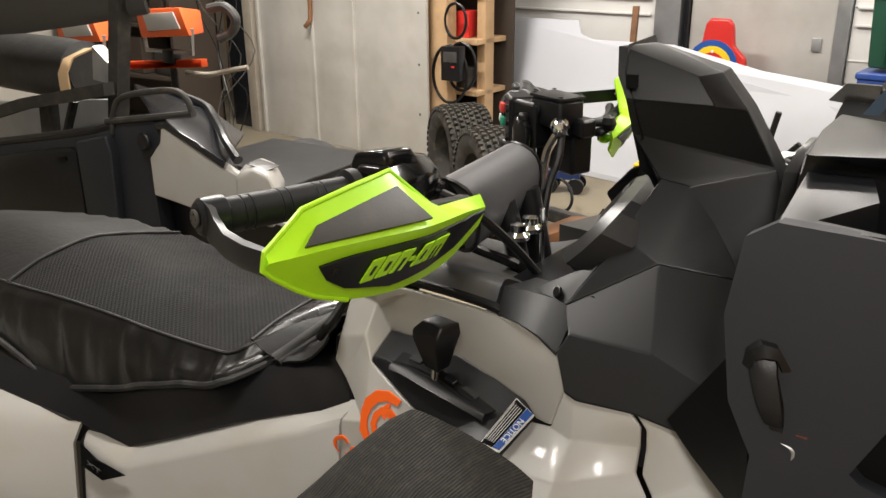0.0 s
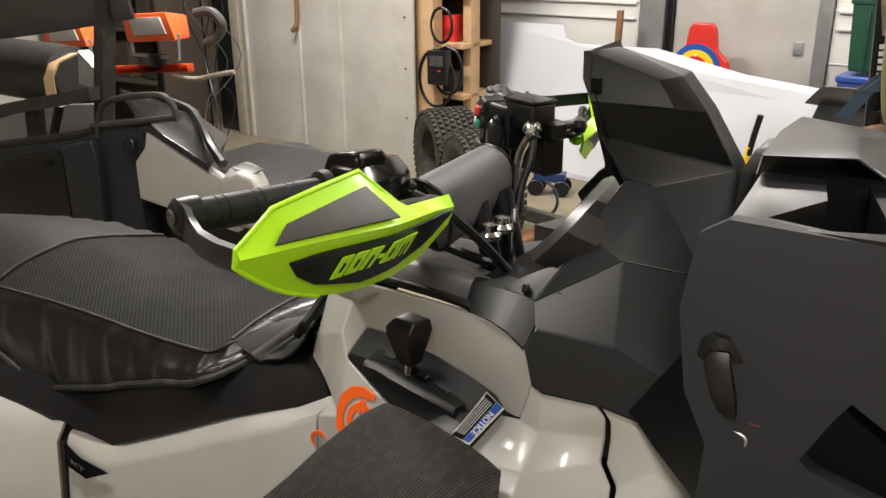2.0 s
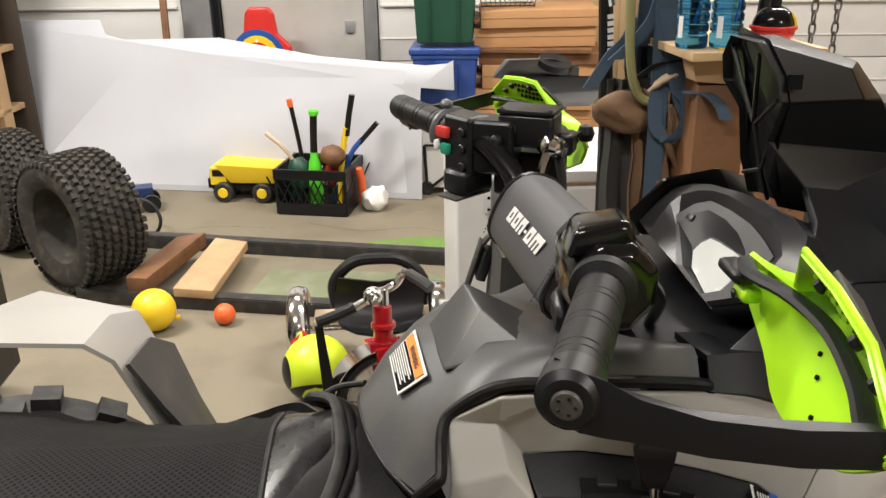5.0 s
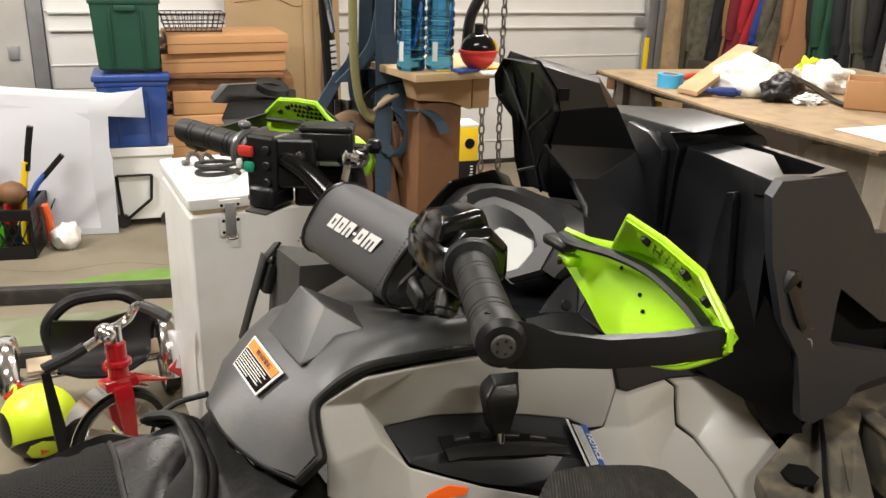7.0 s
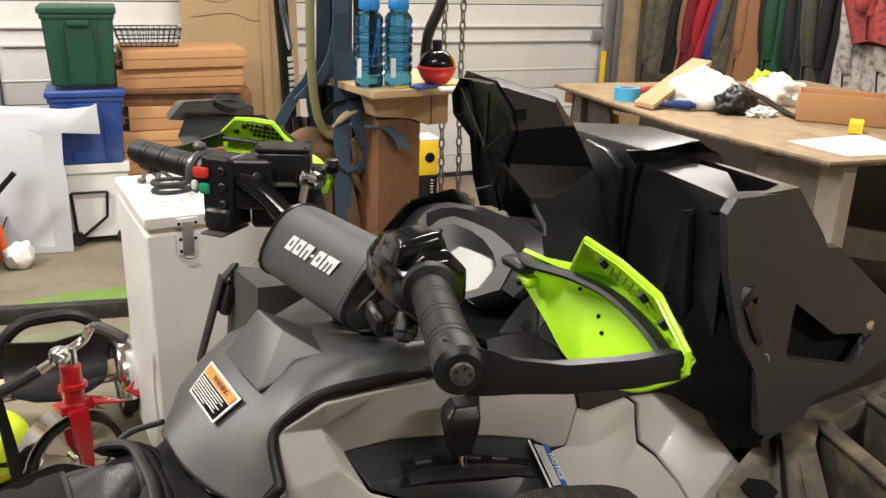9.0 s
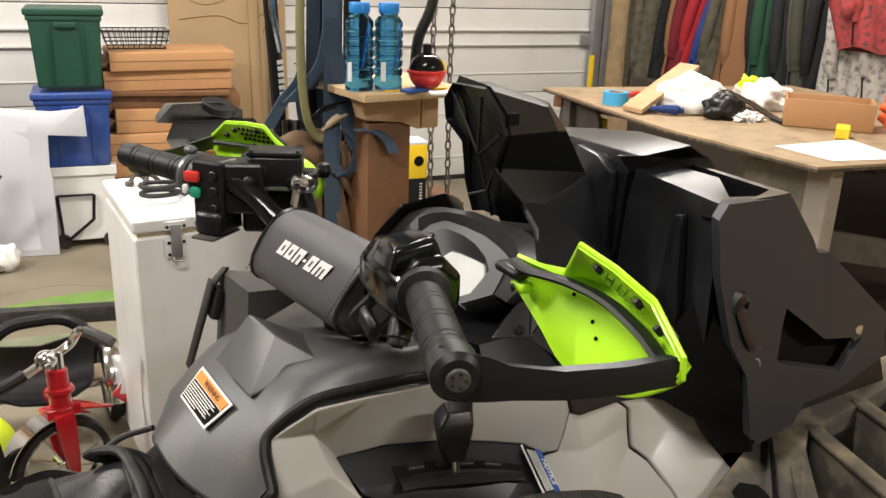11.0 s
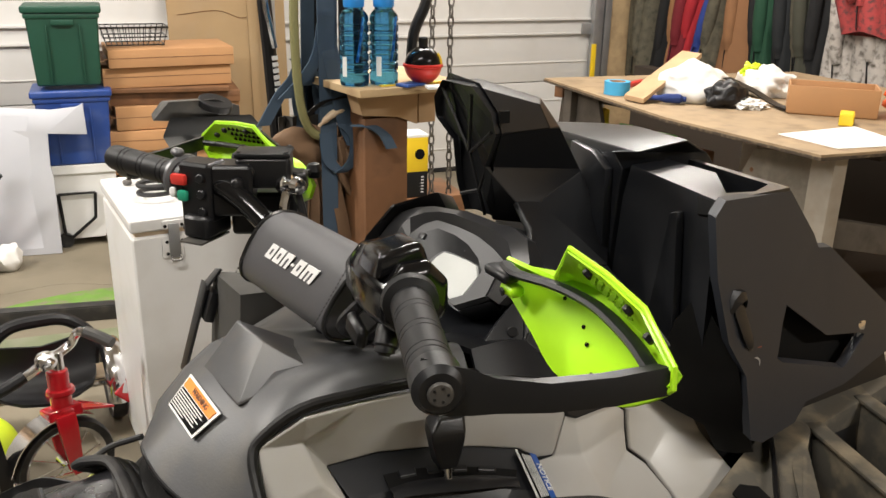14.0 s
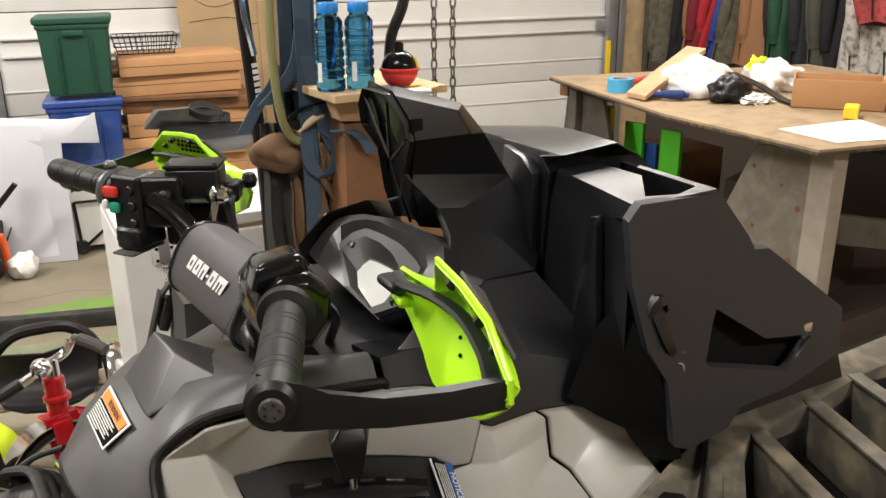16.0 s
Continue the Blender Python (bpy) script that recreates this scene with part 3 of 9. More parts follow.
side_skin = part("side_panel", b_facets(PV, ["t0 t1 r", "t1 t2 g1 g0 r", "t2 t3 g2 g1", "t3 t4 g3 g2", "t4 t5 g4 g3", "t5 e1 q1 g5 g4", "e1 e2 q1", "t0 r m k", "r g0 n m",
    "k m b2 b1", "m n d1 b3 b2", "b3 d1 b5 b4", "n l1 d2 d1", "l1 l2 l3 d3 d2", "l3 l4 d4 d3", "b5 d1 w1 w0", "d1 d2 w2 w1", "d2 d3 w3 w2", "d3 d4 w4 w3"], 0.006, 0.005, 3, 10), M_GREY, atv, "scuffed silver-grey side panel with a recess and an orange emblem", 60)
part("mid_side_panel", b_facets(PV, ["e2 e3 q2 q1", "e3 e4 s1 s2 q2", "q2 s2 s3 q3", "q1 q2 q3 q4 gq", "s3 s4 s5 q3", "q3 s5 s6 q5", "q4 q3 q5 d4 l4", "q5 s6 s7 q6", "d4 q5 q6 w4"], 0.006, 0.004, 3, 10), M_GREY, atv, "silver-grey panel ahead of the shifter", 50)
part("panel_trim", b_tube([(-0.0655, -0.1850, 0.9165), (-0.0505, -0.1925, 0.9350), (-0.0468, -0.1905, 0.9395), (-0.0455, -0.1780, 0.9475), (-0.0430, -0.1610, 0.9620), (-0.034, -0.154, 0.974), (0.000, -0.162, 0.999), (0.05, -0.166, 1.003), (0.107, -0.172, 1.004), (0.158, -0.181, 1.004), (0.166, -0.180, 0.998)], 0.0050, 10, 4), M_DULLV, atv, "black rubber trim round the grey panel")
FPV = {"s1": (0.3265, -0.2115, 0.936), "s2": (0.328, -0.2125, 0.919), "s3": (0.328, -0.2185, 0.895), "s4": (0.343, -0.231, 0.8825), "s5": (0.349, -0.261, 0.865), "s6": (0.349, -0.311, 0.834), "s7": (0.349, -0.34, 0.6), "s0": (0.313, -0.2065, 0.9475),
       "f0": (0.354, -0.207, 0.946), "f1": (0.409, -0.212, 0.925), "f2": (0.372, -0.222, 0.905), "f3": (0.425, -0.222, 0.89), "f4": (0.39, -0.262, 0.862), "f5": (0.445, -0.255, 0.855), "f6": (0.40, -0.315, 0.83), "f7": (0.45, -0.32, 0.825), "f8": (0.40, -0.345, 0.6), "f9": (0.45, -0.345, 0.6)}
part("front_side_panel", b_facets(FPV, ["s0 f0 f2 s2 s1", "s2 f2 s4 s3", "f0 f1 f3 f2", "f2 f3 f5 f4 s5 s4", "s5 f4 f6 s6", "f4 f5 f7 f6", "s6 f6 f8 s7", "f6 f7 f9 f8"], 0.006, 0.004, 3, 10), M_GREY, atv, "silver-grey front side panel", 50)
part("rear_side_panel", b_loft([
    row(-0.474, [(-0.200, 0.700), (-0.213, 0.694), (-0.233, 0.680), (-0.239, 0.670), (-0.262, 0.50)]),
    row(-0.44, [(-0.202, 0.682), (-0.213, 0.676), (-0.233, 0.662), (-0.239, 0.652), (-0.262, 0.50)]),
    row(-0.41, [(-0.202, 0.672), (-0.213, 0.666), (-0.233, 0.655), (-0.239, 0.645), (-0.262, 0.50)]),
    row(-0.38, [(-0.202, 0.682), (-0.213, 0.676), (-0.233, 0.664), (-0.239, 0.654), (-0.262, 0.50)]),
    row(-0.30, [(-0.202, 0.722), (-0.213, 0.716), (-0.233, 0.703), (-0.238, 0.693), (-0.262, 0.50)]),
    row(-0.15, [(-0.202, 0.800), (-0.213, 0.793), (-0.233, 0.780), (-0.238, 0.770), (-0.262, 0.50)]),
    row(-0.06, [(-0.202, 0.839), (-0.213, 0.832), (-0.232, 0.823), (-0.237, 0.813), (-0.262, 0.52)]),
    row(-0.004, [(-0.202, 0.862), (-0.213, 0.855), (-0.230, 0.853), (-0.234, 0.845), (-0.262, 0.55)]),
], thick=0.006), M_GREY, atv, "silver-grey panel under the seat", 40)
part("rear_fender", b_loft([
    row(-0.480, [(-0.205, 0.700), (-0.235, 0.697), (-0.252, 0.672), (-0.270, 0.50)]),
    row(-0.56, [(-0.205, 0.708), (-0.245, 0.705), (-0.275, 0.680), (-0.310, 0.52)]),
    row(-0.65, [(-0.200, 0.715), (-0.250, 0.711), (-0.300, 0.690), (-0.350, 0.58)]),
    row(-0.85, [(-0.180, 0.735), (-0.290, 0.730), (-0.400, 0.705), (-0.480, 0.66)]),
    row(-1.0, [(-0.170, 0.735), (-0.290, 0.730), (-0.400, 0.705), (-0.480, 0.66)]),
], thick=0.006), M_GREY, atv, "silver-grey rear fender", 40)
part("fender_seam", b_tube([(-0.474, -0.2, 0.69), (-0.476, -0.238, 0.672), (-0.475, -0.246, 0.64), (-0.475, -0.262, 0.50)], 0.0022, 6, 3), M_BLKM, atv)
def lerp4(c, u, v):
    a, b, d, e = (Vector(x) for x in c)  # top-left, top-right, bottom-right, bottom-left
    return (a * (1 - u) + b * u) * (1 - v) + (e * (1 - u) + d * u) * v


BO = [(-0.472, -0.2405, 0.668), (-0.440, -0.2405, 0.653), (-0.382, -0.2405, 0.648), (-0.428, -0.2450, 0.626), (-0.470, -0.2455, 0.636)]
bn = Vector((0, -0.98, 0.2))
badge = part("badge", b_slab([Vector(p) + bn * 0.004 for p in BO], bn * 0.002, 0), M_GLOSS, atv, "small black badge with pale letters")
text_part("badge_mark", "XT", 0.016, cover_quad(Vector((-0.459, -0.2440, 0.642)) + bn * 0.0068, (0.97, -0.03, -0.20), (0.2, -0.2, 0.95)), M_BEZEL2, badge, "pale letters", 0.0, 1.5, 0.2)

SKIN = BVHTree.FromPolygons([v.co for v in side_skin.data.vertices], [tuple(p.vertices) for p in side_skin.data.polygons])


def skin_y(x, z):
    """The near side panel's outer y."""
    hit_at = SKIN.ray_cast(Vector((x, -1.0, z)), Vector((0, 1, 0)))[0]
    return (hit_at.y if hit_at else -0.236) - 0.0018


def curl(cx, cz, r0, r1, a0, a1, w):
    pts_o, pts_i = [], []
    for k in range(9):
        t = k / 8
        a = radians(a0 + (a1 - a0) * t)
        r = r0 + (r1 - r0) * t
        ww = w * math.sin(math.pi * min(1, t * 0.9 + 0.1)) ** 0.6
        x, z = cx + r * math.cos(a), cz + r * math.sin(a)
        pts_o.append((x, skin_y(x, z), z))
        x, z = cx + (r - ww) * math.cos(a), cz + (r - ww) * math.sin(a)
        pts_i.append((x, skin_y(x, z), z))
    return b_slab(pts_o + pts_i[::-1], (0, 0.0026, 0), 0)


for c in ((0.058, 0.866, 0.037, 0.034, 60, 290, 0.013), (0.060, 0.866, 0.022, 0.016, 40, 330, 0.008), (0.068, 0.872, 0.012, 0.010, -60, 140, 0.007), (0.060, 0.862, 0.036, 0.037, -70, 40, 0.009), (0.062, 0.880, 0.011, 0.006, 80, 250, 0.005), (0.000, 0.824, 0.012, 0.010, 30, 250, 0.004), (0.002, 0.808, 0.013, 0.010, -150, 70, 0.004), (0.018, 0.822, 0.006, 0.006, 60, 350, 0.003)):
    part("decal", curl(*c), M_ORLAB, atv, "orange flame-shaped sticker")

part("tank_shroud", b_loft([spline(r, 3) for r in (
    [(-0.092, 0.020, 0.875), (-0.104, -0.005, 0.915), (-0.113, -0.045, 0.9265), (-0.107, -0.088, 0.9185), (-0.090, -0.138, 0.9150), (-0.0667, -0.1800, 0.9185)],
    [(-0.079, 0.044, 0.895), (-0.085, 0.016, 0.941), (-0.090, -0.035, 0.9475), (-0.082, -0.088, 0.943), (-0.070, -0.138, 0.936), (-0.0500, -0.1845, 0.9385)],
    [(-0.055, 0.060, 0.922), (-0.056, 0.019, 0.970), (-0.060, -0.030, 0.9735), (-0.055, -0.090, 0.967), (-0.050, -0.135, 0.960), (-0.0455, -0.161, 0.957)],
    [(-0.030, 0.093, 0.920), (-0.027, 0.031, 0.984), (-0.030, -0.030, 0.991), (-0.030, -0.085, 0.985), (-0.032, -0.130, 0.977), (-0.037, -0.150, 0.973)],
    [(0.000, 0.140, 0.920), (0.000, 0.080, 0.965), (0.000, 0.000, 1.000), (0.000, -0.080, 1.004), (0.000, -0.135, 1.008), (0.000, -0.158, 0.999)],
    row(0.045, [(0.150, 0.935), (0.100, 0.959), (0.000, 0.992), (-0.090, 1.010), (-0.138, 1.018), (-0.161, 1.003)]),
    row(0.107, [(0.160, 0.955), (0.130, 0.967), (0.000, 0.972), (-0.110, 1.010), (-0.152, 1.025), (-0.170, 1.005)]),
    row(0.157, [(0.170, 0.965), (0.140, 0.973), (0.000, 0.957), (-0.120, 1.008), (-0.160, 1.025), (-0.180, 1.003)]))], thick=0.006), M_DUSTY, atv, "dusty black plastic tank shroud", 55)
part("shroud_edge", b_tube([(-0.104, -0.005, 0.914), (-0.113, -0.045, 0.925), (-0.107, -0.088, 0.917), (-0.090, -0.138, 0.9135), (-0.066, -0.185, 0.9155)], 0.0022, 8, 4), M_BLK, atv)
part("shroud_rail", b_loft([
    row(0.163, [(-0.100, 1.008), (-0.120, 1.012), (-0.172, 1.024), (-0.186, 1.000)]),
    row(0.190, [(-0.100, 1.006), (-0.125, 1.010), (-0.172, 1.025), (-0.196, 1.002)]),
    row(0.2155, [(-0.105, 1.000), (-0.130, 1.004), (-0.168, 1.021), (-0.204, 0.998)]),
    row(0.238, [(-0.110, 0.998), (-0.135, 1.002), (-0.168, 1.014), (-0.212, 0.989)]),
], thick=0.006), M_BLKM, atv, "black plastic rail beside the steering", 30)
bump = bmesh.new()
bv = [bump.verts.new(p) for p in ((-0.013, -0.028, 1.032), (-0.003, -0.076, 1.026), (-0.046, -0.012, 0.981), (-0.038, -0.103, 0.9815), (0.031, -0.112, 1.0075), (0.045, -0.026, 0.998), (0.0, -0.06, 0.96))]
for q in ((0, 1, 3, 2), (1, 4, 3), (0, 5, 4, 1), (0, 2, 5), (2, 3, 6), (3, 4, 6), (4, 5, 6), (5, 2, 6)):
    bump.faces.new([bv[i] for i in q])
bmesh.ops.recalc_face_normals(bump, faces=bump.faces)
part("shroud_bulge", bev(bump, 0.0025, 2, 12), M_DUSTY, atv, "faceted bulge on the shroud", 14)


def print_quad(name, corners, lift, material, parent, label="", depth=0.0012):
    n = (Vector(corners[1]) - Vector(corners[0])).cross(Vector(corners[-1]) - Vector(corners[0])).normalized()
    return part(name, b_slab([Vector(c) + n * lift for c in corners], n * depth, 0), material, parent, label), n


def sub(c, u0, u1, v0, v1):
    return [lerp4(c, u0, v0), lerp4(c, u0, v1), lerp4(c, u1, v1), lerp4(c, u1, v0)]


WL = [(-0.0560, -0.0185, 0.9775), (-0.0490, -0.0955, 0.9720), (-0.0752, -0.0900, 0.9505), (-0.0812, -0.0275, 0.9550)]
M_ORPALE = mat("light_orange_print", (0.80, 0.26, 0.05), 0.6, var=0.06, bump=0, spec=0.2)
lab, ln = print_quad("warning_label", sub(WL, 0, 1, 0, 1), 0.0028, M_PAPER, atv, "orange and black warning label", 0.001)
print_quad("label_band", sub(WL, 0.05, 0.95, 0.07, 0.34), 0.0040, M_ORPALE, lab)
print_quad("label_field", sub(WL, 0.05, 0.95, 0.37, 0.93), 0.0040, M_MARKSHADE, lab)
text_part("label_word", "WARNING", 0.0074, cover_quad(lerp4(WL, 0.30, 0.27) + ln * 0.0056, lerp4(WL, 1, 0.3) - lerp4(WL, 0, 0.3), lerp4(WL, 0, 0) - lerp4(WL, 0, 1)), M_BROWN, lab)
for k in range(7):
    print_quad("label_line", sub(WL, 0.09, (0.84, 0.90, 0.78, 0.90, 0.82, 0.88, 0.55)[k], 0.415 + 0.072 * k, 0.442 + 0.072 * k), 0.0054, M_PAPER, lab)

# shifter gate, lever and notice label
GATE = GTOP[:5] + [(0.215, -0.206, 0.909), (0.206, -0.258, 0.894), (0.186, -0.262, 0.896), (0.140, -0.252, 0.893), (0.093, -0.2325, 0.899), (0.0575, -0.221, 0.912), (0.027, -0.2105, 0.926)]
GV = {"g%d" % k: p for k, p in enumerate(GATE)} | {"c%d" % k: p for k, p in enumerate([(0.030, -0.206, 0.928), (0.062, -0.2125, 0.9290), (0.118, -0.226, 0.9240), (0.170, -0.239, 0.9110), (0.208, -0.2435, 0.8985)])}
gate = part("shifter_gate", b_facets(GV, ["g0 g1 c1 c0", "g1 g2 c2 c1", "g2 g3 c3 c2", "g3 g4 g5 c4 c3", "g11 c0 c1 g10", "g10 c1 c2 g9", "g9 c2 c3 g8", "g8 c3 c4 g6 g7", "g0 c0 g11", "g5 g6 c4"], 0.004, 0.0008, 2, 14), M_BLKM, atv, "black shifter gate plate", 25)
TOOTH = [(0.0598, -0.2011, 0.9327), (0.0735, -0.2025, 0.9322), (0.0894, -0.2043, 0.9314), (0.0991, -0.2060, 0.9307), (0.1122, -0.2092, 0.9296), (0.1198, -0.2117, 0.9287), (0.1335, -0.2163, 0.9270), (0.1441, -0.2190, 0.9250), (0.1653, -0.2225, 0.9190), (0.1787, -0.2255, 0.9155), (0.1841, -0.2270, 0.9140)]
CREST = [(0.0584, -0.2160, 0.9279), (0.0743, -0.2148, 0.9281), (0.0853, -0.2156, 0.9277), (0.1121, -0.2202, 0.9259), (0.1381, -0.2265, 0.9228), (0.1624, -0.2305, 0.9165), (0.1774, -0.2345, 0.9120)]
GN = Vector((0.06, 0.29, 0.95)).normalized()
up_l, lo_l = evenly(TOOTH, 49), evenly(CREST, 49)
# slot is not cut: a dark strip on the plate stands for its shade
part("gate_slot", b_loft([[p + GN * 0.0052, q + GN * 0.0052] for p, q in zip(up_l, lo_l)], thick=0.001), M_GAPSHADE, gate, "dark strip drawn as the shade in the slot", 60)
for i0, i1 in ((5, 11), (15, 20), (24, 29), (33, 40)):
    part("gate_tooth", bev(b_loft([[p + GN * 0.003, p + GN * 0.0074, p.lerp(q, 0.62) + GN * 0.0074, p.lerp(q, 0.62) + GN * 0.003] for p, q in list(zip(up_l, lo_l))[i0:i1 + 1]], True, True), 0.0006, 1, 40), M_BLKM, gate, "", 20)
part("gate_lip", b_loft([[q + GN * h + Vector((0, -dy * w, 0)) for h, dy in ((0.003, 0.0004), (0.0056, 0.0010), (0.0064, 0.0024), (0.0062, 0.007), (0.0046, 0.012), (0.001, 0.017))] for q, w in ((q, 0.35 + 0.65 * math.sin(math.pi * min(1, 0.12 + i / 56))) for i, q in enumerate(lo_l))], thick=0.002), M_BLK, gate, "raised lip along the slot", 45)
lever = part("shift_lever", b_cyl((0.113, -0.2235, 0.915), (0.0, 0.12, 1), 0.0042, 0.038), M_CHROME, atv, "chrome shift lever")
knob = bev(b_loft([
    [(0.103, -0.225, 0.943), (0.120, -0.226, 0.941), (0.122, -0.208, 0.941), (0.104, -0.206, 0.943)],
    [(0.092, -0.230, 0.975), (0.122, -0.233, 0.971), (0.132, -0.208, 0.971), (0.098, -0.203, 0.976)],
    [(0.091, -0.229, 0.984), (0.123, -0.233, 0.981), (0.136, -0.208, 0.982), (0.099, -0.203, 0.986)],
    [(0.101, -0.225, 0.994), (0.124, -0.226, 0.992), (0.135, -0.210, 0.994), (0.106, -0.206, 0.995)]], True, True), 0.0025, 3)
part("shift_knob", knob, M_BLK, lever, "black faceted shift knob")
NL = [(0.1946, -0.2030, 0.9215), (0.2160, -0.2065, 0.9105), (0.2055, -0.2575, 0.8945), (0.1855, -0.2600, 0.8985)]
nl, nn = print_quad("notice_label", [NL[3], NL[2], NL[1], NL[0]], 0.004, M_PAPER, atv, "white, black and blue notice label", 0.001)
print_quad("label_field", [lerp4(NL, 0.06, 0.97), lerp4(NL, 0.6, 0.97), lerp4(NL, 0.6, 0.03), lerp4(NL, 0.06, 0.03)], 0.0062, M_MARKSHADE, nl)
print_quad("label_band", [lerp4(NL, 0.63, 0.97), lerp4(NL, 0.94, 0.97), lerp4(NL, 0.94, 0.03), lerp4(NL, 0.63, 0.03)], 0.0062, M_BLUELAB, nl)
text_part("label_word", "NOTICE", 0.0085, cover_quad(lerp4(NL, 0.68, 0.25) + nn * 0.0080, lerp4(NL, 0.7, 1) - lerp4(NL, 0.7, 0), lerp4(NL, 1, 0.5) - lerp4(NL, 0, 0.5)), M_PAPER, nl)
for k in range(5):
    print_quad("label_line", [lerp4(NL, 0.10 + 0.10 * k, 0.9), lerp4(NL, 0.118 + 0.10 * k, 0.9), lerp4(NL, 0.118 + 0.10 * k, 0.12), lerp4(NL, 0.10 + 0.10 * k, 0.12)], 0.0076, M_PAPER, nl)

# hanging rubber flap over the near edge
flap = [[(0.122, -0.282, 0.922), (0.1307, -0.284, 0.934), (0.175, -0.281, 0.926), (0.225, -0.283, 0.914), (0.2542, -0.2855, 0.902)],
        [(0.105, -0.295, 0.915), (0.118, -0.300, 0.927), (0.172, -0.302, 0.920), (0.228, -0.308, 0.908), (0.265, -0.312, 0.893)],
        [(0.085, -0.335, 0.895), (0.098, -0.340, 0.905), (0.160, -0.345, 0.900), (0.228, -0.348, 0.890), (0.275, -0.348, 0.872)],
        [(0.045, -0.400, 0.850), (0.065, -0.403, 0.856), (0.140, -0.405, 0.852), (0.220, -0.402, 0.845), (0.285, -0.392, 0.830)],
        [(0.010, -0.440, 0.780), (0.030, -0.442, 0.782), (0.115, -0.440, 0.780), (0.210, -0.430, 0.780), (0.290, -0.415, 0.770)],
        [(-0.02, -0.450, 0.680), (0.01, -0.452, 0.680), (0.100, -0.450, 0.680), (0.200, -0.445, 0.680), (0.290, -0.430, 0.680)]]
part("knee_flap", b_loft([spline(r, 4) for r in flap], thick=0.008), M_FLAP, atv, "dusty woven black rubber flap", 60)

# handlebar and its fittings
R0, L0 = Vector((0.0, -0.40, 1.13)), Vector((-0.060, 0.310, 1.124))
RI, LI = Vector((0.054, -0.258, 1.127)), Vector((0.004, 0.180, 1.120))
bar = part("handlebar", b_tube([R0, RI, (0.072, -0.205, 1.125), (0.078, -0.15, 1.10), (0.076, -0.10, 1.07), (0.068, 0.0, 1.06), (0.062, 0.045, 1.065), (0.052, 0.080, 1.092), (0.030, 0.125, 1.116), LI, L0], 0.0125, 12, 6), M_GLOSS, atv, "bent gloss-black steel handlebar")


def grip(a, b):
    n = (b - a).length
    prof = [(0.010, 0), (0.0142, 0.002), (0.0155, 0.008)]
    for k in (0.22, 0.46, 0.70):
        prof += [(0.0154, n * k - 0.0048), (0.0146, n * k - 0.0040), (0.0154, n * k - 0.0030), (0.0154, n * k + 0.0030), (0.0146, n * k + 0.0040), (0.0154, n * k + 0.0048)]
    prof += [(0.0154, n - 0.014), (0.021, n - 0.011), (0.0215, n - 0.002), (0.012, n)]
    bm = b_lathe(prof, 28)
    bm.transform(axis(a, b - a))
    return part("grip", bm, M_GRIP, bar, "ribbed black rubber grip")


grip(R0 + (RI - R0) * 0.06, RI)
grip(L0, LI)
# padded cover round the middle of the bar
CV = []
for k in range(9):
    t = k / 8
    y = 0.078 - 0.188 * t
    cx = 0.058 + 0.020 * t
    cz = 1.064 + 0.004 * t
    ring = []
    for a in range(20):
        q = 2 * math.pi * a / 20
        ca, sa = math.cos(q), math.sin(q)
        ex = abs(ca) ** 0.75 * (1 if ca > 0 else -1)
        ez = abs(sa) ** 0.75 * (1 if sa > 0 else -1)
        px, pz = ex * 0.030, ez * 0.048
        ring.append((cx + px * 0.93 + pz * 0.30, y - pz * 0.48 - 0.0125, cz - px * 0.30 + pz * 0.93))
    CV.append(ring)
cover = part("bar_pad", b_loft(CV, True, True), M_PADV, atv, "grey vinyl handlebar pad with white lettering shapes", 50)
for e in (CV[0], CV[-1]):
    part("pad_edge", b_tube(e + [e[0]], 0.0025, 6, 1), M_VINYL, cover)


def on_pad(s, v):
    """A point on the rear face of the pad: s along it from the far end, v from bottom to top."""
    y = 0.078 - 0.188 * s
    cx, cz = 0.058 + 0.020 * s, 1.064 + 0.004 * s
    px, pz = -0.0303, (v - 0.5) * 0.082
    return Vector((cx + px * 0.93 + pz * 0.30, y - pz * 0.48 - 0.0125, cz - px * 0.30 + pz * 0.93))


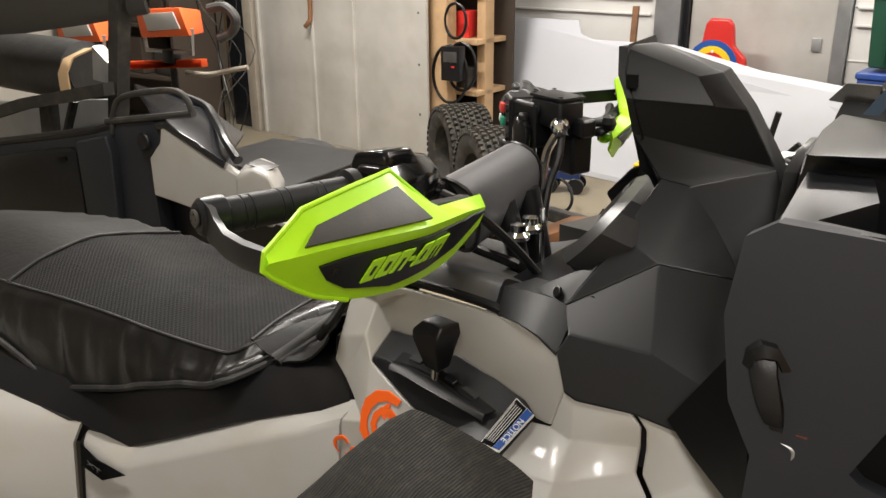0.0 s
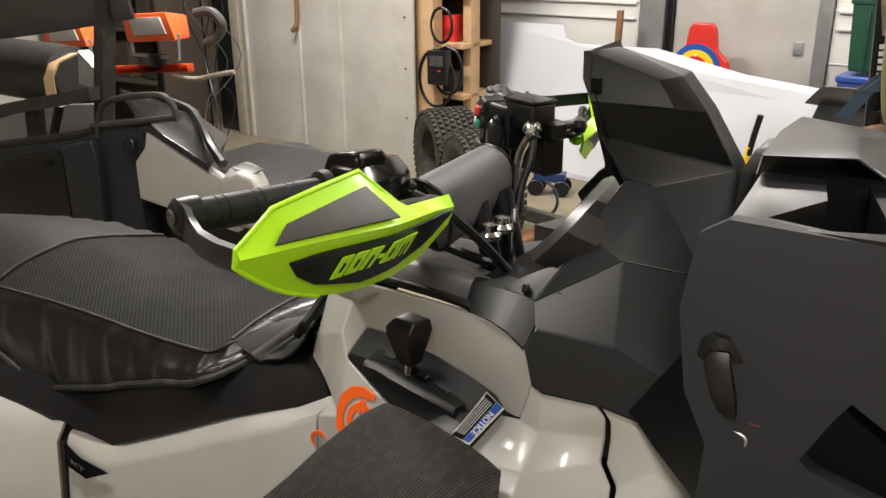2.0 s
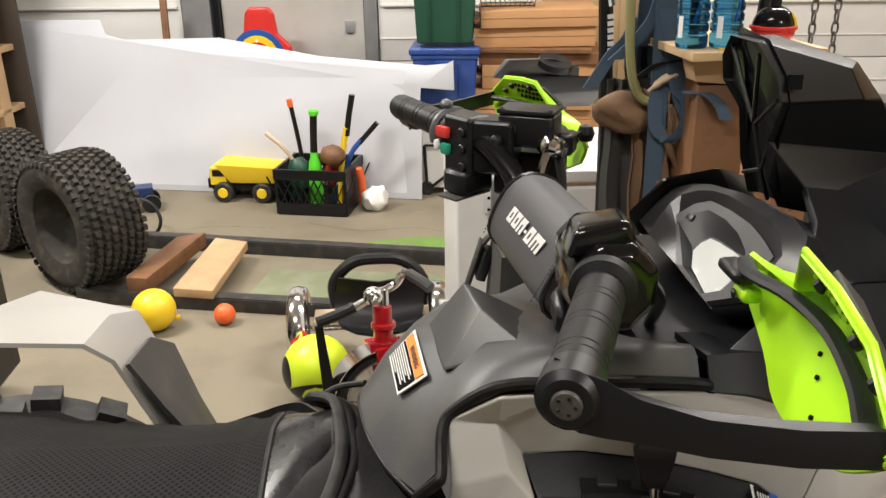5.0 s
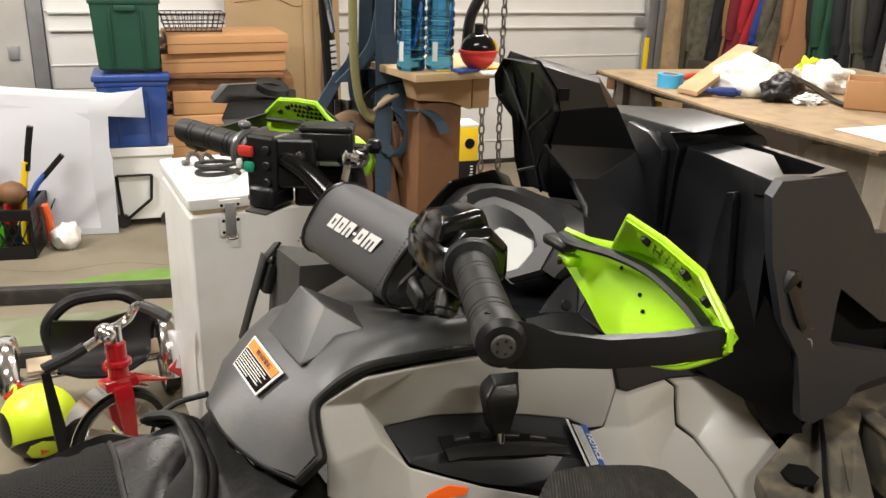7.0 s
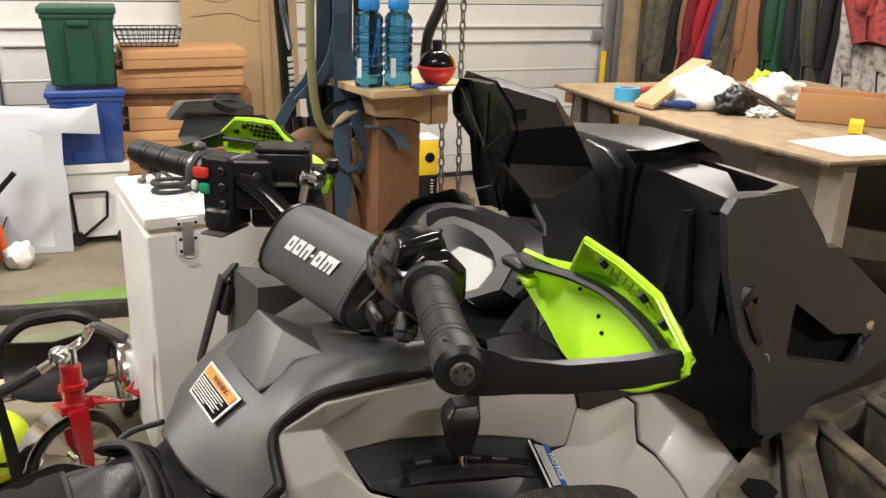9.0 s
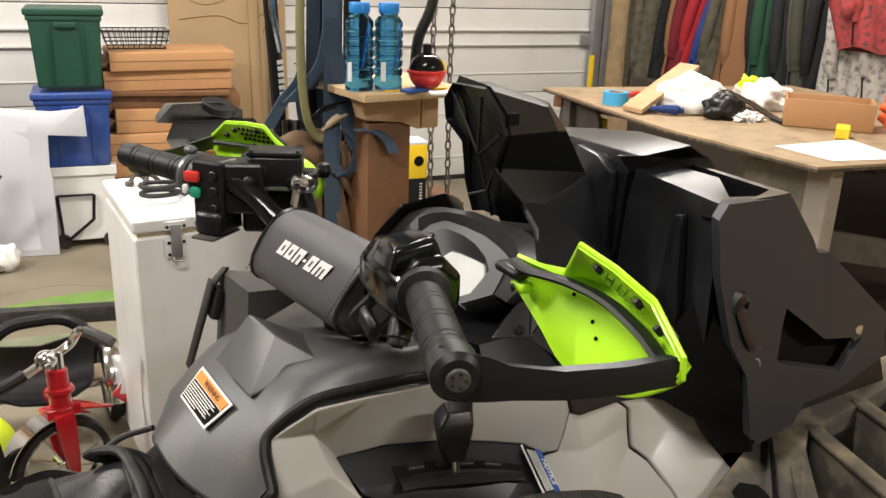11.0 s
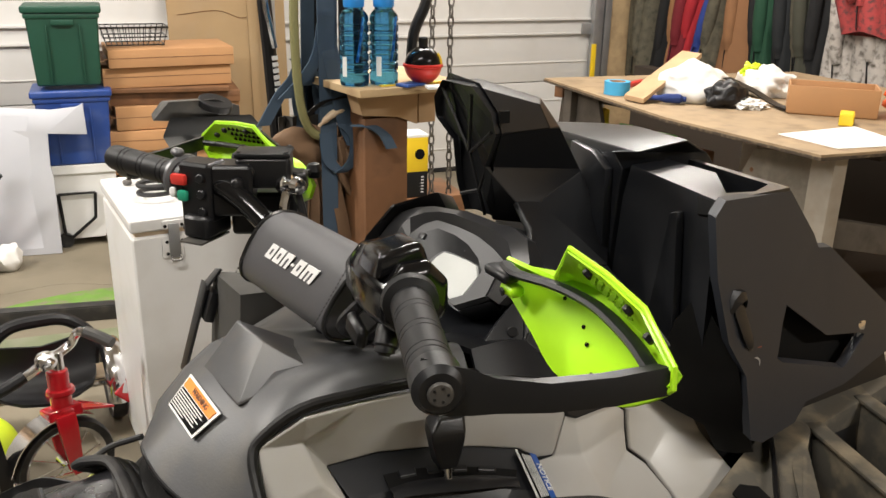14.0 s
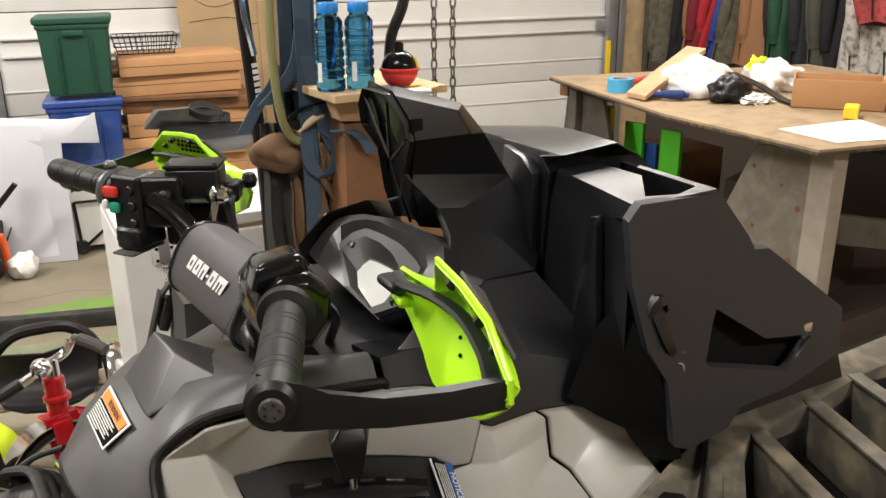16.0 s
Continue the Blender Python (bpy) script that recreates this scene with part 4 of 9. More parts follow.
def brand_blocks(point, material, parent, s0, s1, v0, v1, n, slant=0.1, lift=0.0015, depth=0.001):
    """Plain slanted blocks that stand for a brand name in its place and colour."""
    step = (s1 - s0) / 6.3
    for k, (w, lo, hi) in enumerate(((0.86, 0, 1), (0.86, 0, 1), (0.86, 0, 1), (0.34, 0.36, 0.54), (0.86, 0, 1), (1.35, 0, 1))):
        off = (0, 1, 2, 3, 3.5, 4.5)[k] * step * 1.06
        a, b = s0 + off, s0 + off + w * step
        va, vb = v0 + (v1 - v0) * lo, v0 + (v1 - v0) * hi
        sh = [slant * (s1 - s0) * lo, slant * (s1 - s0) * hi]
        outer = [(a + sh[0], va), (b + sh[0], va), (b + sh[1], vb), (a + sh[1], vb)]
        part("brand_block", b_slab([point(*o) + n * lift for o in outer], n * depth, 0), material, parent)
        if k != 3:
            slots = (0.5,) if k < 5 else (0.33, 0.66)
            for m_ in slots:
                c = a + (b - a) * m_
                h = step * 0.10
                yy = (va * 0.72 + vb * 0.28, va * 0.3 + vb * 0.7)
                if k in (2, 5):
                    yy = (va - 0.01 * (vb - va), va * 0.35 + vb * 0.65)
                q = [(c - h + slant * (s1 - s0) * ((yy[0] - v0) / (v1 - v0)), yy[0]), (c + h + slant * (s1 - s0) * ((yy[0] - v0) / (v1 - v0)), yy[0]), (c + h + slant * (s1 - s0) * ((yy[1] - v0) / (v1 - v0)), yy[1]), (c - h + slant * (s1 - s0) * ((yy[1] - v0) / (v1 - v0)), yy[1])]
                part("brand_slot", b_slab([point(*o) + n * (lift + depth * 0.9) for o in q], n * depth * 0.4, 0), M_PADV if parent is cover else M_BLK, parent)


PN = (on_pad(1, 0.5) - on_pad(0, 0.5)).cross(on_pad(0.5, 1) - on_pad(0.5, 0)).normalized()
if PN.x > 0:
    PN = -PN
brand_blocks(on_pad, M_PAPER, cover, 0.235, 0.775, 0.485, 0.705, PN, 0.05, 0.0006, 0.0008)
for k in range(34):  # stitches
    s = 0.03 + 0.94 * (k % 2)
    v = 0.04 + 0.92 * (k // 2) / 16
    part("stitch", b_slab([on_pad(s - 0.004, v) + PN * 0.0008, on_pad(s + 0.004, v) + PN * 0.0008, on_pad(s + 0.004, v + 0.03) + PN * 0.0008, on_pad(s - 0.004, v + 0.03) + PN * 0.0008], PN * 0.0006, 0), M_BEZEL, cover)

# near-side switch housing and thumb throttle
hr = part("switch_housing", bev(b_loft([[(0.064 + r * 0.76 * math.cos(2 * math.pi * k / 8 + 0.4), y, 1.120 + r * 0.82 * math.sin(2 * math.pi * k / 8 + 0.4)) for k in range(8)] for y, r in ((-0.256, 0.030), (-0.250, 0.040), (-0.222, 0.043), (-0.200, 0.041), (-0.172, 0.034), (-0.160, 0.024))], True, True), 0.003, 2), M_GLOSS, bar, "gloss-black throttle housing")
part("housing_lid", bev(b_loft([[(0.032, -0.245, 1.138), (0.080, -0.245, 1.145), (0.085, -0.195, 1.142), (0.037, -0.195, 1.136)], [(0.038, -0.242, 1.158), (0.074, -0.242, 1.164), (0.078, -0.200, 1.160), (0.044, -0.200, 1.155)]], True, True), 0.007, 3), M_GLOSS, hr)
part("throttle_lever", b_tube([(0.062, -0.216, 1.105), (0.054, -0.224, 1.093), (0.049, -0.231, 1.084), (0.045, -0.235, 1.077), (0.0435, -0.2365, 1.073)], [0.007, 0.009, 0.0100, 0.0100, 0.0085, 0.005], 14, 5), M_BLK, bar, "thumb throttle lever")
part("cable", b_tube([(0.055, -0.170, 1.09), (0.050, -0.140, 1.06), (0.075, -0.10, 1.03), (0.12, -0.06, 1.0)], 0.006, 8, 6), M_BLK, bar)
part("cable", b_tube([(0.080, -0.170, 1.11), (0.11, -0.150, 1.09), (0.14, -0.12, 1.05), (0.15, -0.07, 1.0)], 0.005, 8, 6), M_BLK, bar)
part("lever_bracket", bev(b_box(0.010, 0.03, 0.02, pose(0.042, -0.185, 1.066, 20, 0, 0)), 0.003), M_BLK, bar)
# steering stem and clamps
part("steering_stem", b_tube([(0.115, 0.03, 0.93), (0.10, 0.03, 1.0), (0.085, 0.03, 1.06)], 0.016, 12, 3), M_BLK, atv)
part("steering_stem", b_tube([(0.12, -0.03, 0.93), (0.105, -0.03, 1.0), (0.088, -0.03, 1.06)], 0.013, 12, 3), M_BLK, atv)
for cy in (-0.055, -0.025):
    part("clamp", b_lathe([(0.004, 0), (0.013, 0.001), (0.014, 0.006), (0.009, 0.010), (0.009, 0.018), (0.003, 0.020)], 12, pose(0.118, cy, 1.028)), M_CHROME, atv, "chrome clamp nut")
part("brake_line", b_tube([(0.135, -0.03, 1.06), (0.137, -0.032, 1.02), (0.14, -0.04, 0.97)], 0.003, 8, 4), M_CHROME, atv)


# hand guards
def along(pts, n):
    """A broken line with n steps between its corners."""
    out = []
    for a, b in zip(pts, pts[1:]):
        out += [Vector(a).lerp(Vector(b), k / n) for k in range(n)]
    return out + [Vector(pts[-1])]


def hand_guard(T, near):
    """A lime hand guard; T places points drawn for the near side."""
    def P(x, y, z):
        return T(Vector((x - 0.0035, y + 0.0035, z)))

    def A(x, y, z):
        return T(Vector((x, y, z)))
    lo = [(0.128, -0.4610, 1.1310), (0.1305, -0.445, 1.1170), (0.133, -0.418, 1.0980), (0.1385, -0.384, 1.0830), (0.1488, -0.3254, 1.0735), (0.162, -0.2774, 1.0825), (0.1675, -0.2287, 1.1030)]
    mid = [(0.1345, -0.4610, 1.1380), (0.1445, -0.440, 1.1385), (0.154, -0.415, 1.1385), (0.168, -0.375, 1.1370), (0.184, -0.333, 1.1360), (0.1855, -0.282, 1.1330), (0.172, -0.2245, 1.1200)]
    top = [(0.1290, -0.4590, 1.1440), (0.1318, -0.4415, 1.1553), (0.1345, -0.4245, 1.1668), (0.1420, -0.378, 1.1725), (0.1462, -0.334, 1.1754), (0.164, -0.298, 1.1380), (0.168, -0.2277, 1.1320)]
    shell = part("hand_guard", b_loft([[P(*p) for p in spline(lo, 4)], [P(*(Vector(a).lerp(Vector(b), 0.5) + Vector((0.0005, 0, 0)))) for a, b in zip(spline(lo, 4), spline(mid, 4))], [P(*p) for p in spline(mid, 4)], [P(*p) for p in along(top, 4)]], thick=0.0035), M_LIME, atv, "lime green plastic hand guard", 24)
    ref = P(0.3, -0.38, 1.16) - P(0.15, -0.34, 1.14)

    def outward(a, b, c):
        n = (P(*b) - P(*a)).cross(P(*c) - P(*a)).normalized()
        return n if n.dot(ref) > 0 else -n
    na = outward((0.140, -0.455, 1.143), (0.188, -0.33, 1.138), (0.150, -0.333, 1.176))
    nb = outward((0.140, -0.455, 1.138), (0.188, -0.33, 1.132), (0.150, -0.375, 1.085))
    inset = [(0.1457, -0.4368, 1.1436), (0.1421, -0.4204, 1.1532), (0.1574, -0.3424, 1.165), (0.1844, -0.3311, 1.1413)]
    part("guard_inset", b_slab([P(*p) + na * q for p, q in zip(inset, (-0.001, 0.0015, 0.0015, -0.001))], na * 0.003, 0.0008), M_DKGREY, shell, "dark grey inset panel")
    def skin(a, b, y, z):
        """x of the shell between two of its rows."""
        def at(r):
            for p, q in zip(r, r[1:]):
                if p[1] <= y <= q[1]:
                    k = (y - p[1]) / (q[1] - p[1])
                    return [p[m] + (q[m] - p[m]) * k for m in range(3)]
            return r[-1]
        p, q = at(a), at(b)
        return p[0] + (q[0] - p[0]) * (z - p[2]) / (q[2] - p[2])

    def edge(line, y):
        for p, q in zip(line, line[1:]):
            if p[0] <= y <= q[0]:
                return p[1] + (q[1] - p[1]) * (y - p[0]) / (q[0] - p[0])
        return line[-1][1]

    def face(y, z, lift):
        return P(skin(lo, mid, y, z), y, z) + nb * lift
    zl = [(-0.4228, 1.1255), (-0.4152, 1.114), (-0.3939, 1.0992), (-0.3463, 1.0859), (-0.311, 1.0894), (-0.262, 1.110), (-0.234, 1.1200)]
    zh = [(-0.4228, 1.1265), (-0.40, 1.129), (-0.36, 1.128), (-0.32, 1.128), (-0.27, 1.128), (-0.234, 1.1210)]
    ys = [-0.4228 + 0.1888 * k / 20 for k in range(21)]
    part("guard_inset", b_loft([[face(y, edge(zl, y) + (edge(zh, y) - edge(zl, y)) * v, 0.0015) for v in (0, 0.5, 1)] for y in ys], thick=0.002), M_BLKM, shell, "black lower inset", 30)
    brand_blocks(lambda s, v: face(-0.383 + 0.080 * s, 1.1016 + 0.002 * s + 0.019 * v, 0.0), M_LIME, shell, 0.0, 0.98, 0.0, 1.0, nb, 0.06, 0.0042, 0.0014)
    part("screw", b_cyl(face(-0.408, 1.119, 0.002), nb, 0.004, 0.003, 10, 0.001), M_GLOSS, shell)
    out = (na + nb).normalized()
    part("guard_rim", b_tube([P(*p) for p in spline(lo[3::-1], 4) + [Vector(q) for q in top[:6]]], 0.0022, 8, 1), M_LIME, shell)
    # inside: black bracket, vent slots and screws
    inn = -out
    part("guard_bracket", b_tube([P(0.160, -0.235, 1.128), P(0.152, -0.265, 1.131), P(0.155, -0.31, 1.137), P(0.152, -0.36, 1.140), P(0.140, -0.41, 1.138), P(0.126, -0.445, 1.136)], 0.0062, 8, 5, 0.6), M_BLKM, shell, "curved black bracket")
    part("bracket_block", bev(b_box(0.016, 0.034, 0.009, Matrix.Translation(P(0.152, -0.242, 1.120))), 0.002), M_BLK, shell)
    part("guard_mount", bev(b_box(0.014, 0.020, 0.010, Matrix.Translation(P(0.156, -0.252, 1.108))), 0.002), M_LIME, shell)
    part("screw", b_cyl(P(0.148, -0.252, 1.113), inn, 0.0035, 0.003, 10, 0.0008), M_BLK, shell)

    # vents are surface boxes, coloured dark for shade in openings not cut
    for k in range(7):
        for j in range(3):
            y, z = -0.345 - 0.009 * k, 1.166 - 0.007 * j - 0.0005 * k
            part("vent_slot", b_box(0.003, 0.005 if near else 0.0065, 0.0025 if near else 0.005, Matrix.Translation(P(skin(mid, top, y, z), y, z) - na * 0.0042), 0), M_SHADELIME if near else M_MARKSHADE, shell)
    for y, z in ((-0.358, 1.168), (-0.408, 1.162), (-0.43, 1.152)):
        part("screw", b_cyl(P(skin(mid, top, y, z), y, z) - na * 0.003, -na, 0.004, 0.005, 6, 0.001), M_BLK, shell)
    for y, z in ((-0.300, 1.118), (-0.335, 1.110), (-0.350, 1.104), (-0.372, 1.093)):
        part("screw", b_cyl(P(skin(lo, mid, y, z), y, z) - nb * 0.003, -nb, 0.0016, 0.002, 8, 0.0004), M_MARKSHADE, shell)
    e = A(0.0045, -0.389, 1.1320)
    d = (e - A(0.054, -0.258, 1.127)).normalized()

    def bar_ring(x, y, z, h, w, lean):
        return [A(x + dx * w, y + dy * w + lean * dz * h, z + dz * h) for dx, dy, dz in ((-0.3, 0.5, -1), (0.3, -0.5, -1), (0.36, -0.6, -0.6), (0.36, -0.6, 0.6), (0.3, -0.5, 1), (-0.3, 0.5, 1), (-0.36, 0.6, 0.6), (-0.36, 0.6, -0.6))]
    arm = part("guard_arm", b_loft([bar_ring(*q) for q in ((0.002, -0.391, 1.1310, 0.0165, 0.016, 0.0), (0.014, -0.398, 1.1300, 0.0145, 0.014, 0.1), (0.028, -0.407, 1.1280, 0.0110, 0.011, 0.1), (0.055, -0.424, 1.1280, 0.0092, 0.010, 0.1), (0.090, -0.440, 1.1310, 0.0090, 0.009, 0.1), (0.123, -0.4505, 1.1345, 0.0090, 0.007, 0.1))], True, True), M_BLKM, atv, "black guard arm bolted to the bar end", 40)
    part("arm_boss", b_cyl(e - d * 0.014, d, 0.0165, 0.027, 24, 0.004), M_BLKM, arm)
    part("bolt", b_cyl(e + d * 0.013, d, 0.0078, 0.003, 16, 0.001), M_DKGREY, arm, "dark steel bolt head")
    for k in range(5):
        q = Vector((0, 0, 1)).cross(d).normalized()
        part("bolt_mark", b_cyl(e + d * 0.0155 + (q * math.cos(k * 1.256) + Vector((0, 0, 1)) * math.sin(k * 1.256)) * 0.0045, d, 0.0011, 0.0008, 6, 0.0002), M_BLK, arm)


hand_guard(lambda p: p, True)
FN = Vector((-0.068, 0.9977, 0))
FL = Matrix.Translation((0.154, -0.0327, -0.018)) @ Matrix([[(i == j) - 2 * FN[i] * FN[j] for j in range(3)] for i in range(3)]).to_4x4() @ Matrix.Translation((-0.154, 0.0327, 0))
hand_guard(lambda p: FL @ p, False)

# far-side controls
SB = pose(0.010, 0.156, 1.078, 0, 0, 37)
sw = part("switch_block", bev(b_box(0.034, 0.042, 0.068, SB), 0.005), M_BLK, bar, "black switch block")
part("switch_cap", b_cyl((-0.004, 0.196, 1.120), (0.30, -0.95, 0), 0.026, 0.034, 20, 0.004), M_BLKM, sw)
part("clamp_ring", b_tube([(-0.004 + 0.023 * math.cos(a) * 0.9, 0.182 + 0.023 * math.cos(a) * 0.3, 1.120 + 0.023 * math.sin(a)) for a in [radians(q) for q in range(20, 201, 20)]], 0.006, 8, 2), M_BEZEL2, sw, "grey plastic clamp ring")
part("clamp_tab", bev(b_box(0.012, 0.016, 0.010, pose(-0.010, 0.184, 1.146, 0, 0, 20)), 0.003), M_BEZEL2, sw)
for dy_, dz, w_, h_, mm_, lb in ((0.018, 0.042, 0.020, 0.013, M_REDSW, "red rocker switch"), (0.014, 0.024, 0.013, 0.013, M_GRNSW, "green push switch"), (0.027, 0.027, 0.008, 0.012, M_PAPER, "white push switch")):
    part("switch", bev(b_box(0.008, w_, h_, SB @ pose(-0.0195, dy_, dz)), 0.002), mm_, sw, lb)
for dz in (0.014, 0.034, 0.052):
    part("screw", b_cyl(SB @ Vector((-0.0165, -0.010, dz)), (-0.8, -0.6, 0), 0.0055, 0.004, 12, 0.001), M_BLKM, sw)
part("switch_block_lower", bev(b_box(0.034, 0.046, 0.026, pose(0.010, 0.152, 1.062, 0, 0, -52)), 0.003), M_BLK, sw)
part("lower_switch", bev(b_box(0.003, 0.018, 0.006, pose(-0.011, 0.148, 1.070, 0, 0, 37)), 0.001), M_BEZEL2, sw)
part("mount_plate", bev(b_box(0.030, 0.052, 0.003, pose(0.005, 0.148, 1.0585, 0, 0, -52)), 0.001), M_DKGREY, sw)
part("perch", bev(b_box(0.046, 0.040, 0.058, pose(0.040, 0.142, 1.086, 0, 0, -26)), 0.005), M_BLK, sw)
part("cable_clamp", bev(b_box(0.014, 0.010, 0.034, pose(0.036, 0.116, 1.098, 0, 0, 20)), 0.003), M_BLK, sw)
RSP = pose(0.074, 0.134, 1.116, 0, 0, -26)
rs = part("fluid_reservoir", bev(b_box(0.060, 0.040, 0.036, RSP), 0.003), M_BLK, bar, "square black brake fluid reservoir")
part("reservoir_lid", bev(b_box(0.062, 0.042, 0.005, RSP @ pose(0, 0, 0.035)), 0.002), M_BLKM, rs)
for dx_, dy_ in ((-0.026, -0.016), (0.026, -0.016), (-0.026, 0.016), (0.026, 0.016)):
    part("screw", b_cyl(RSP @ Vector((dx_, dy_, 0.041)), (0, 0, 1), 0.003, 0.001, 8, 0.0003), M_BLK, rs)
part("sight_glass", b_lathe([(0.002, 0), (0.0058, 0), (0.0075, 0.001), (0.0075, 0.0025), (0.0055, 0.003), (0.005, 0.0015), (0.002, 0.0015)], 18, axis(RSP @ Vector((-0.016, -0.020, 0.020)), RSP.to_3x3() @ Vector((0, -1, 0)))), M_BEZEL, rs)
part("clamp_bolt", b_lathe([(0.003, 0), (0.011, 0.001), (0.012, 0.010), (0.008, 0.012), (0.008, 0.020), (0.011, 0.022), (0.009, 0.030), (0.003, 0.032)], 12, axis((0.086, 0.117, 1.121), (0.42, -0.85, 0))), M_CHROME, bar, "chrome clamp bolt")
part("master_cylinder", bev(b_box(0.075, 0.034, 0.050, pose(0.078, 0.150, 1.056, 0, 0, -26)), 0.008), M_BLK, bar, "black master cylinder body")
part("lever_pivot", bev(b_box(0.030, 0.026, 0.024, pose(0.108, 0.135, 1.105, 0, 0, -26)), 0.004), M_BLK, bar)
part("brake_hose", b_tube([(0.098, 0.098, 1.112), (0.100, 0.085, 1.085), (0.095, 0.07, 1.05), (0.10, 0.05, 1.0), (0.12, 0.03, 0.95)], 0.005, 8, 6), M_BLK, bar)
part("brake_hose", b_tube([(0.088, 0.105, 1.112), (0.080, 0.095, 1.09), (0.082, 0.080, 1.06), (0.09, 0.065, 1.03)], 0.006, 8, 6), M_CHROME, bar)
part("brake_lever", b_tube([(0.100, 0.140, 1.118), (0.118, 0.175, 1.118), (0.108, 0.23, 1.116), (0.085, 0.29, 1.114)], 0.0065, 8, 5), M_BLK, bar)
part("lever_ball", b_lathe([(0.001, -0.010), (0.007, -0.008), (0.010, 0), (0.007, 0.008), (0.001, 0.010)], 14, pose(0.138, 0.150, 1.122)), M_BLK, bar)
part("lever_ball_stem", b_tube([(0.112, 0.135, 1.122), (0.138, 0.150, 1.122)], 0.004, 8, 1), M_BLK, bar)

# instrument pod
BZO = [(0.207, 0.036, 1.064), (0.221, 0.026, 1.078), (0.231, 0.010, 1.086), (0.237, -0.025, 1.087), (0.240, -0.060, 1.087), (0.240, -0.092, 1.082), (0.2385, -0.113, 1.077), (0.212, -0.122, 1.046), (0.194, -0.090, 1.027), (0.190, -0.020, 1.034)]
BZM = [(0.205, 0.022, 1.061), (0.217, 0.014, 1.073), (0.225, 0.000, 1.080), (0.230, -0.028, 1.080), (0.231, -0.054, 1.077), (0.229, -0.077, 1.070), (0.224, -0.093, 1.062), (0.205, -0.094, 1.041), (0.194, -0.076, 1.030), (0.194, -0.028, 1.037)]
BZI = [(0.203, -0.016, 1.050), (0.209, -0.018, 1.058), (0.215, -0.025, 1.065), (0.218, -0.040, 1.0665), (0.2215, -0.064, 1.067), (0.2235, -0.079, 1.066), (0.2185, -0.0900, 1.0575), (0.202, -0.087, 1.038), (0.195, -0.073, 1.031), (0.196, -0.034, 1.040)]
HOOD = [(0.185, 0.082, 1.042), (0.207, 0.080, 1.071), (0.219, 0.062, 1.084), (0.232, 0.036, 1.093), (0.247, -0.022, 1.100), (0.252, -0.068, 1.099), (0.258, -0.082, 1.104), (0.256, -0.120, 1.096), (0.243, -0.142, 1.076), (0.214, -0.136, 1.047)]
PN2 = Vector((-0.75, -0.1, 0.66)).normalized()


def shifted(ring, d, k=1.0):
    c = sum((Vector(p) for p in ring), Vector()) / len(ring)
    return [c + (Vector(p) - c) * k + PN2 * d for p in ring]


pod = part("instrument_pod", b_loft([shifted(BZO, -0.06, 0.8), shifted(BZO, -0.03), shifted(BZO, -0.004, 1.02)], True, True), M_BLKM, atv, "black instrument pod", 25)
part("bezel", b_loft([shifted(BZO, -0.004), shifted(BZO, 0.004, 0.985), shifted(BZM, 0.003, 1.01)], True), M_RING, pod, "angular grey bezel", 15)
part("bezel_inner", b_loft([shifted(BZM, 0.003, 1.01), shifted(BZI, -0.006, 0.98)], True), M_BEZEL, pod, "dark sloping inside of the bezel", 15)
part("display", b_loft([shifted(BZI, -0.0045, 1.0), shifted(BZI, -0.0020, 0.97)], True, True), M_SCREEN, pod, "glossy display coloured pale for glare on its glass")
arc = evenly([BZO[9]] + BZO[0:8], 14)
hood = evenly(HOOD, 14)
part("pod_hood", b_loft([[p + Vector((0.025, 0.012, -0.012)) for p in hood], hood, [h.lerp(a, 0.42) + PN2 * 0.006 for h, a in zip(hood, arc)], [a - PN2 * 0.002 for a in arc]], thick=-0.004), M_HOOD, atv, "dusty black hood over the instruments, lightened for sheen", 20)
part("pod_button", bev(b_box(0.012, 0.008, 0.004, axis(Vector((0.2135, 0.016, 1.069)), PN2)), 0.001), M_BLK, pod)
part("pod_wing", b_slab([(0.165, 0.075, 1.055), (0.20, 0.07, 1.095), (0.245, 0.04, 1.112), (0.30, 0.10, 1.085), (0.26, 0.13, 1.03)], (0.02, 0.01, -0.03), 0.005), M_HOOD, atv, "dusty black wing beside the instruments, lightened for sheen")
part("console_floor", b_slab([(0.13, -0.135, 1.002), (0.21, -0.145, 1.008), (0.30, -0.12, 1.02), (0.33, 0.05, 1.02), (0.30, 0.16, 1.01), (0.14, 0.16, 0.99)], (0, 0, -0.04), 0.004), M_BLKM, atv)

part("console_side", b_slab([(0.16, -0.128, 1.000), (0.215, -0.150, 1.022), (0.25, -0.160, 1.030), (0.31, -0.150, 1.010), (0.31, -0.08, 0.985), (0.17, -0.08, 0.975)], (0.004, 0.004, -0.05), 0.004), M_BLK, atv)
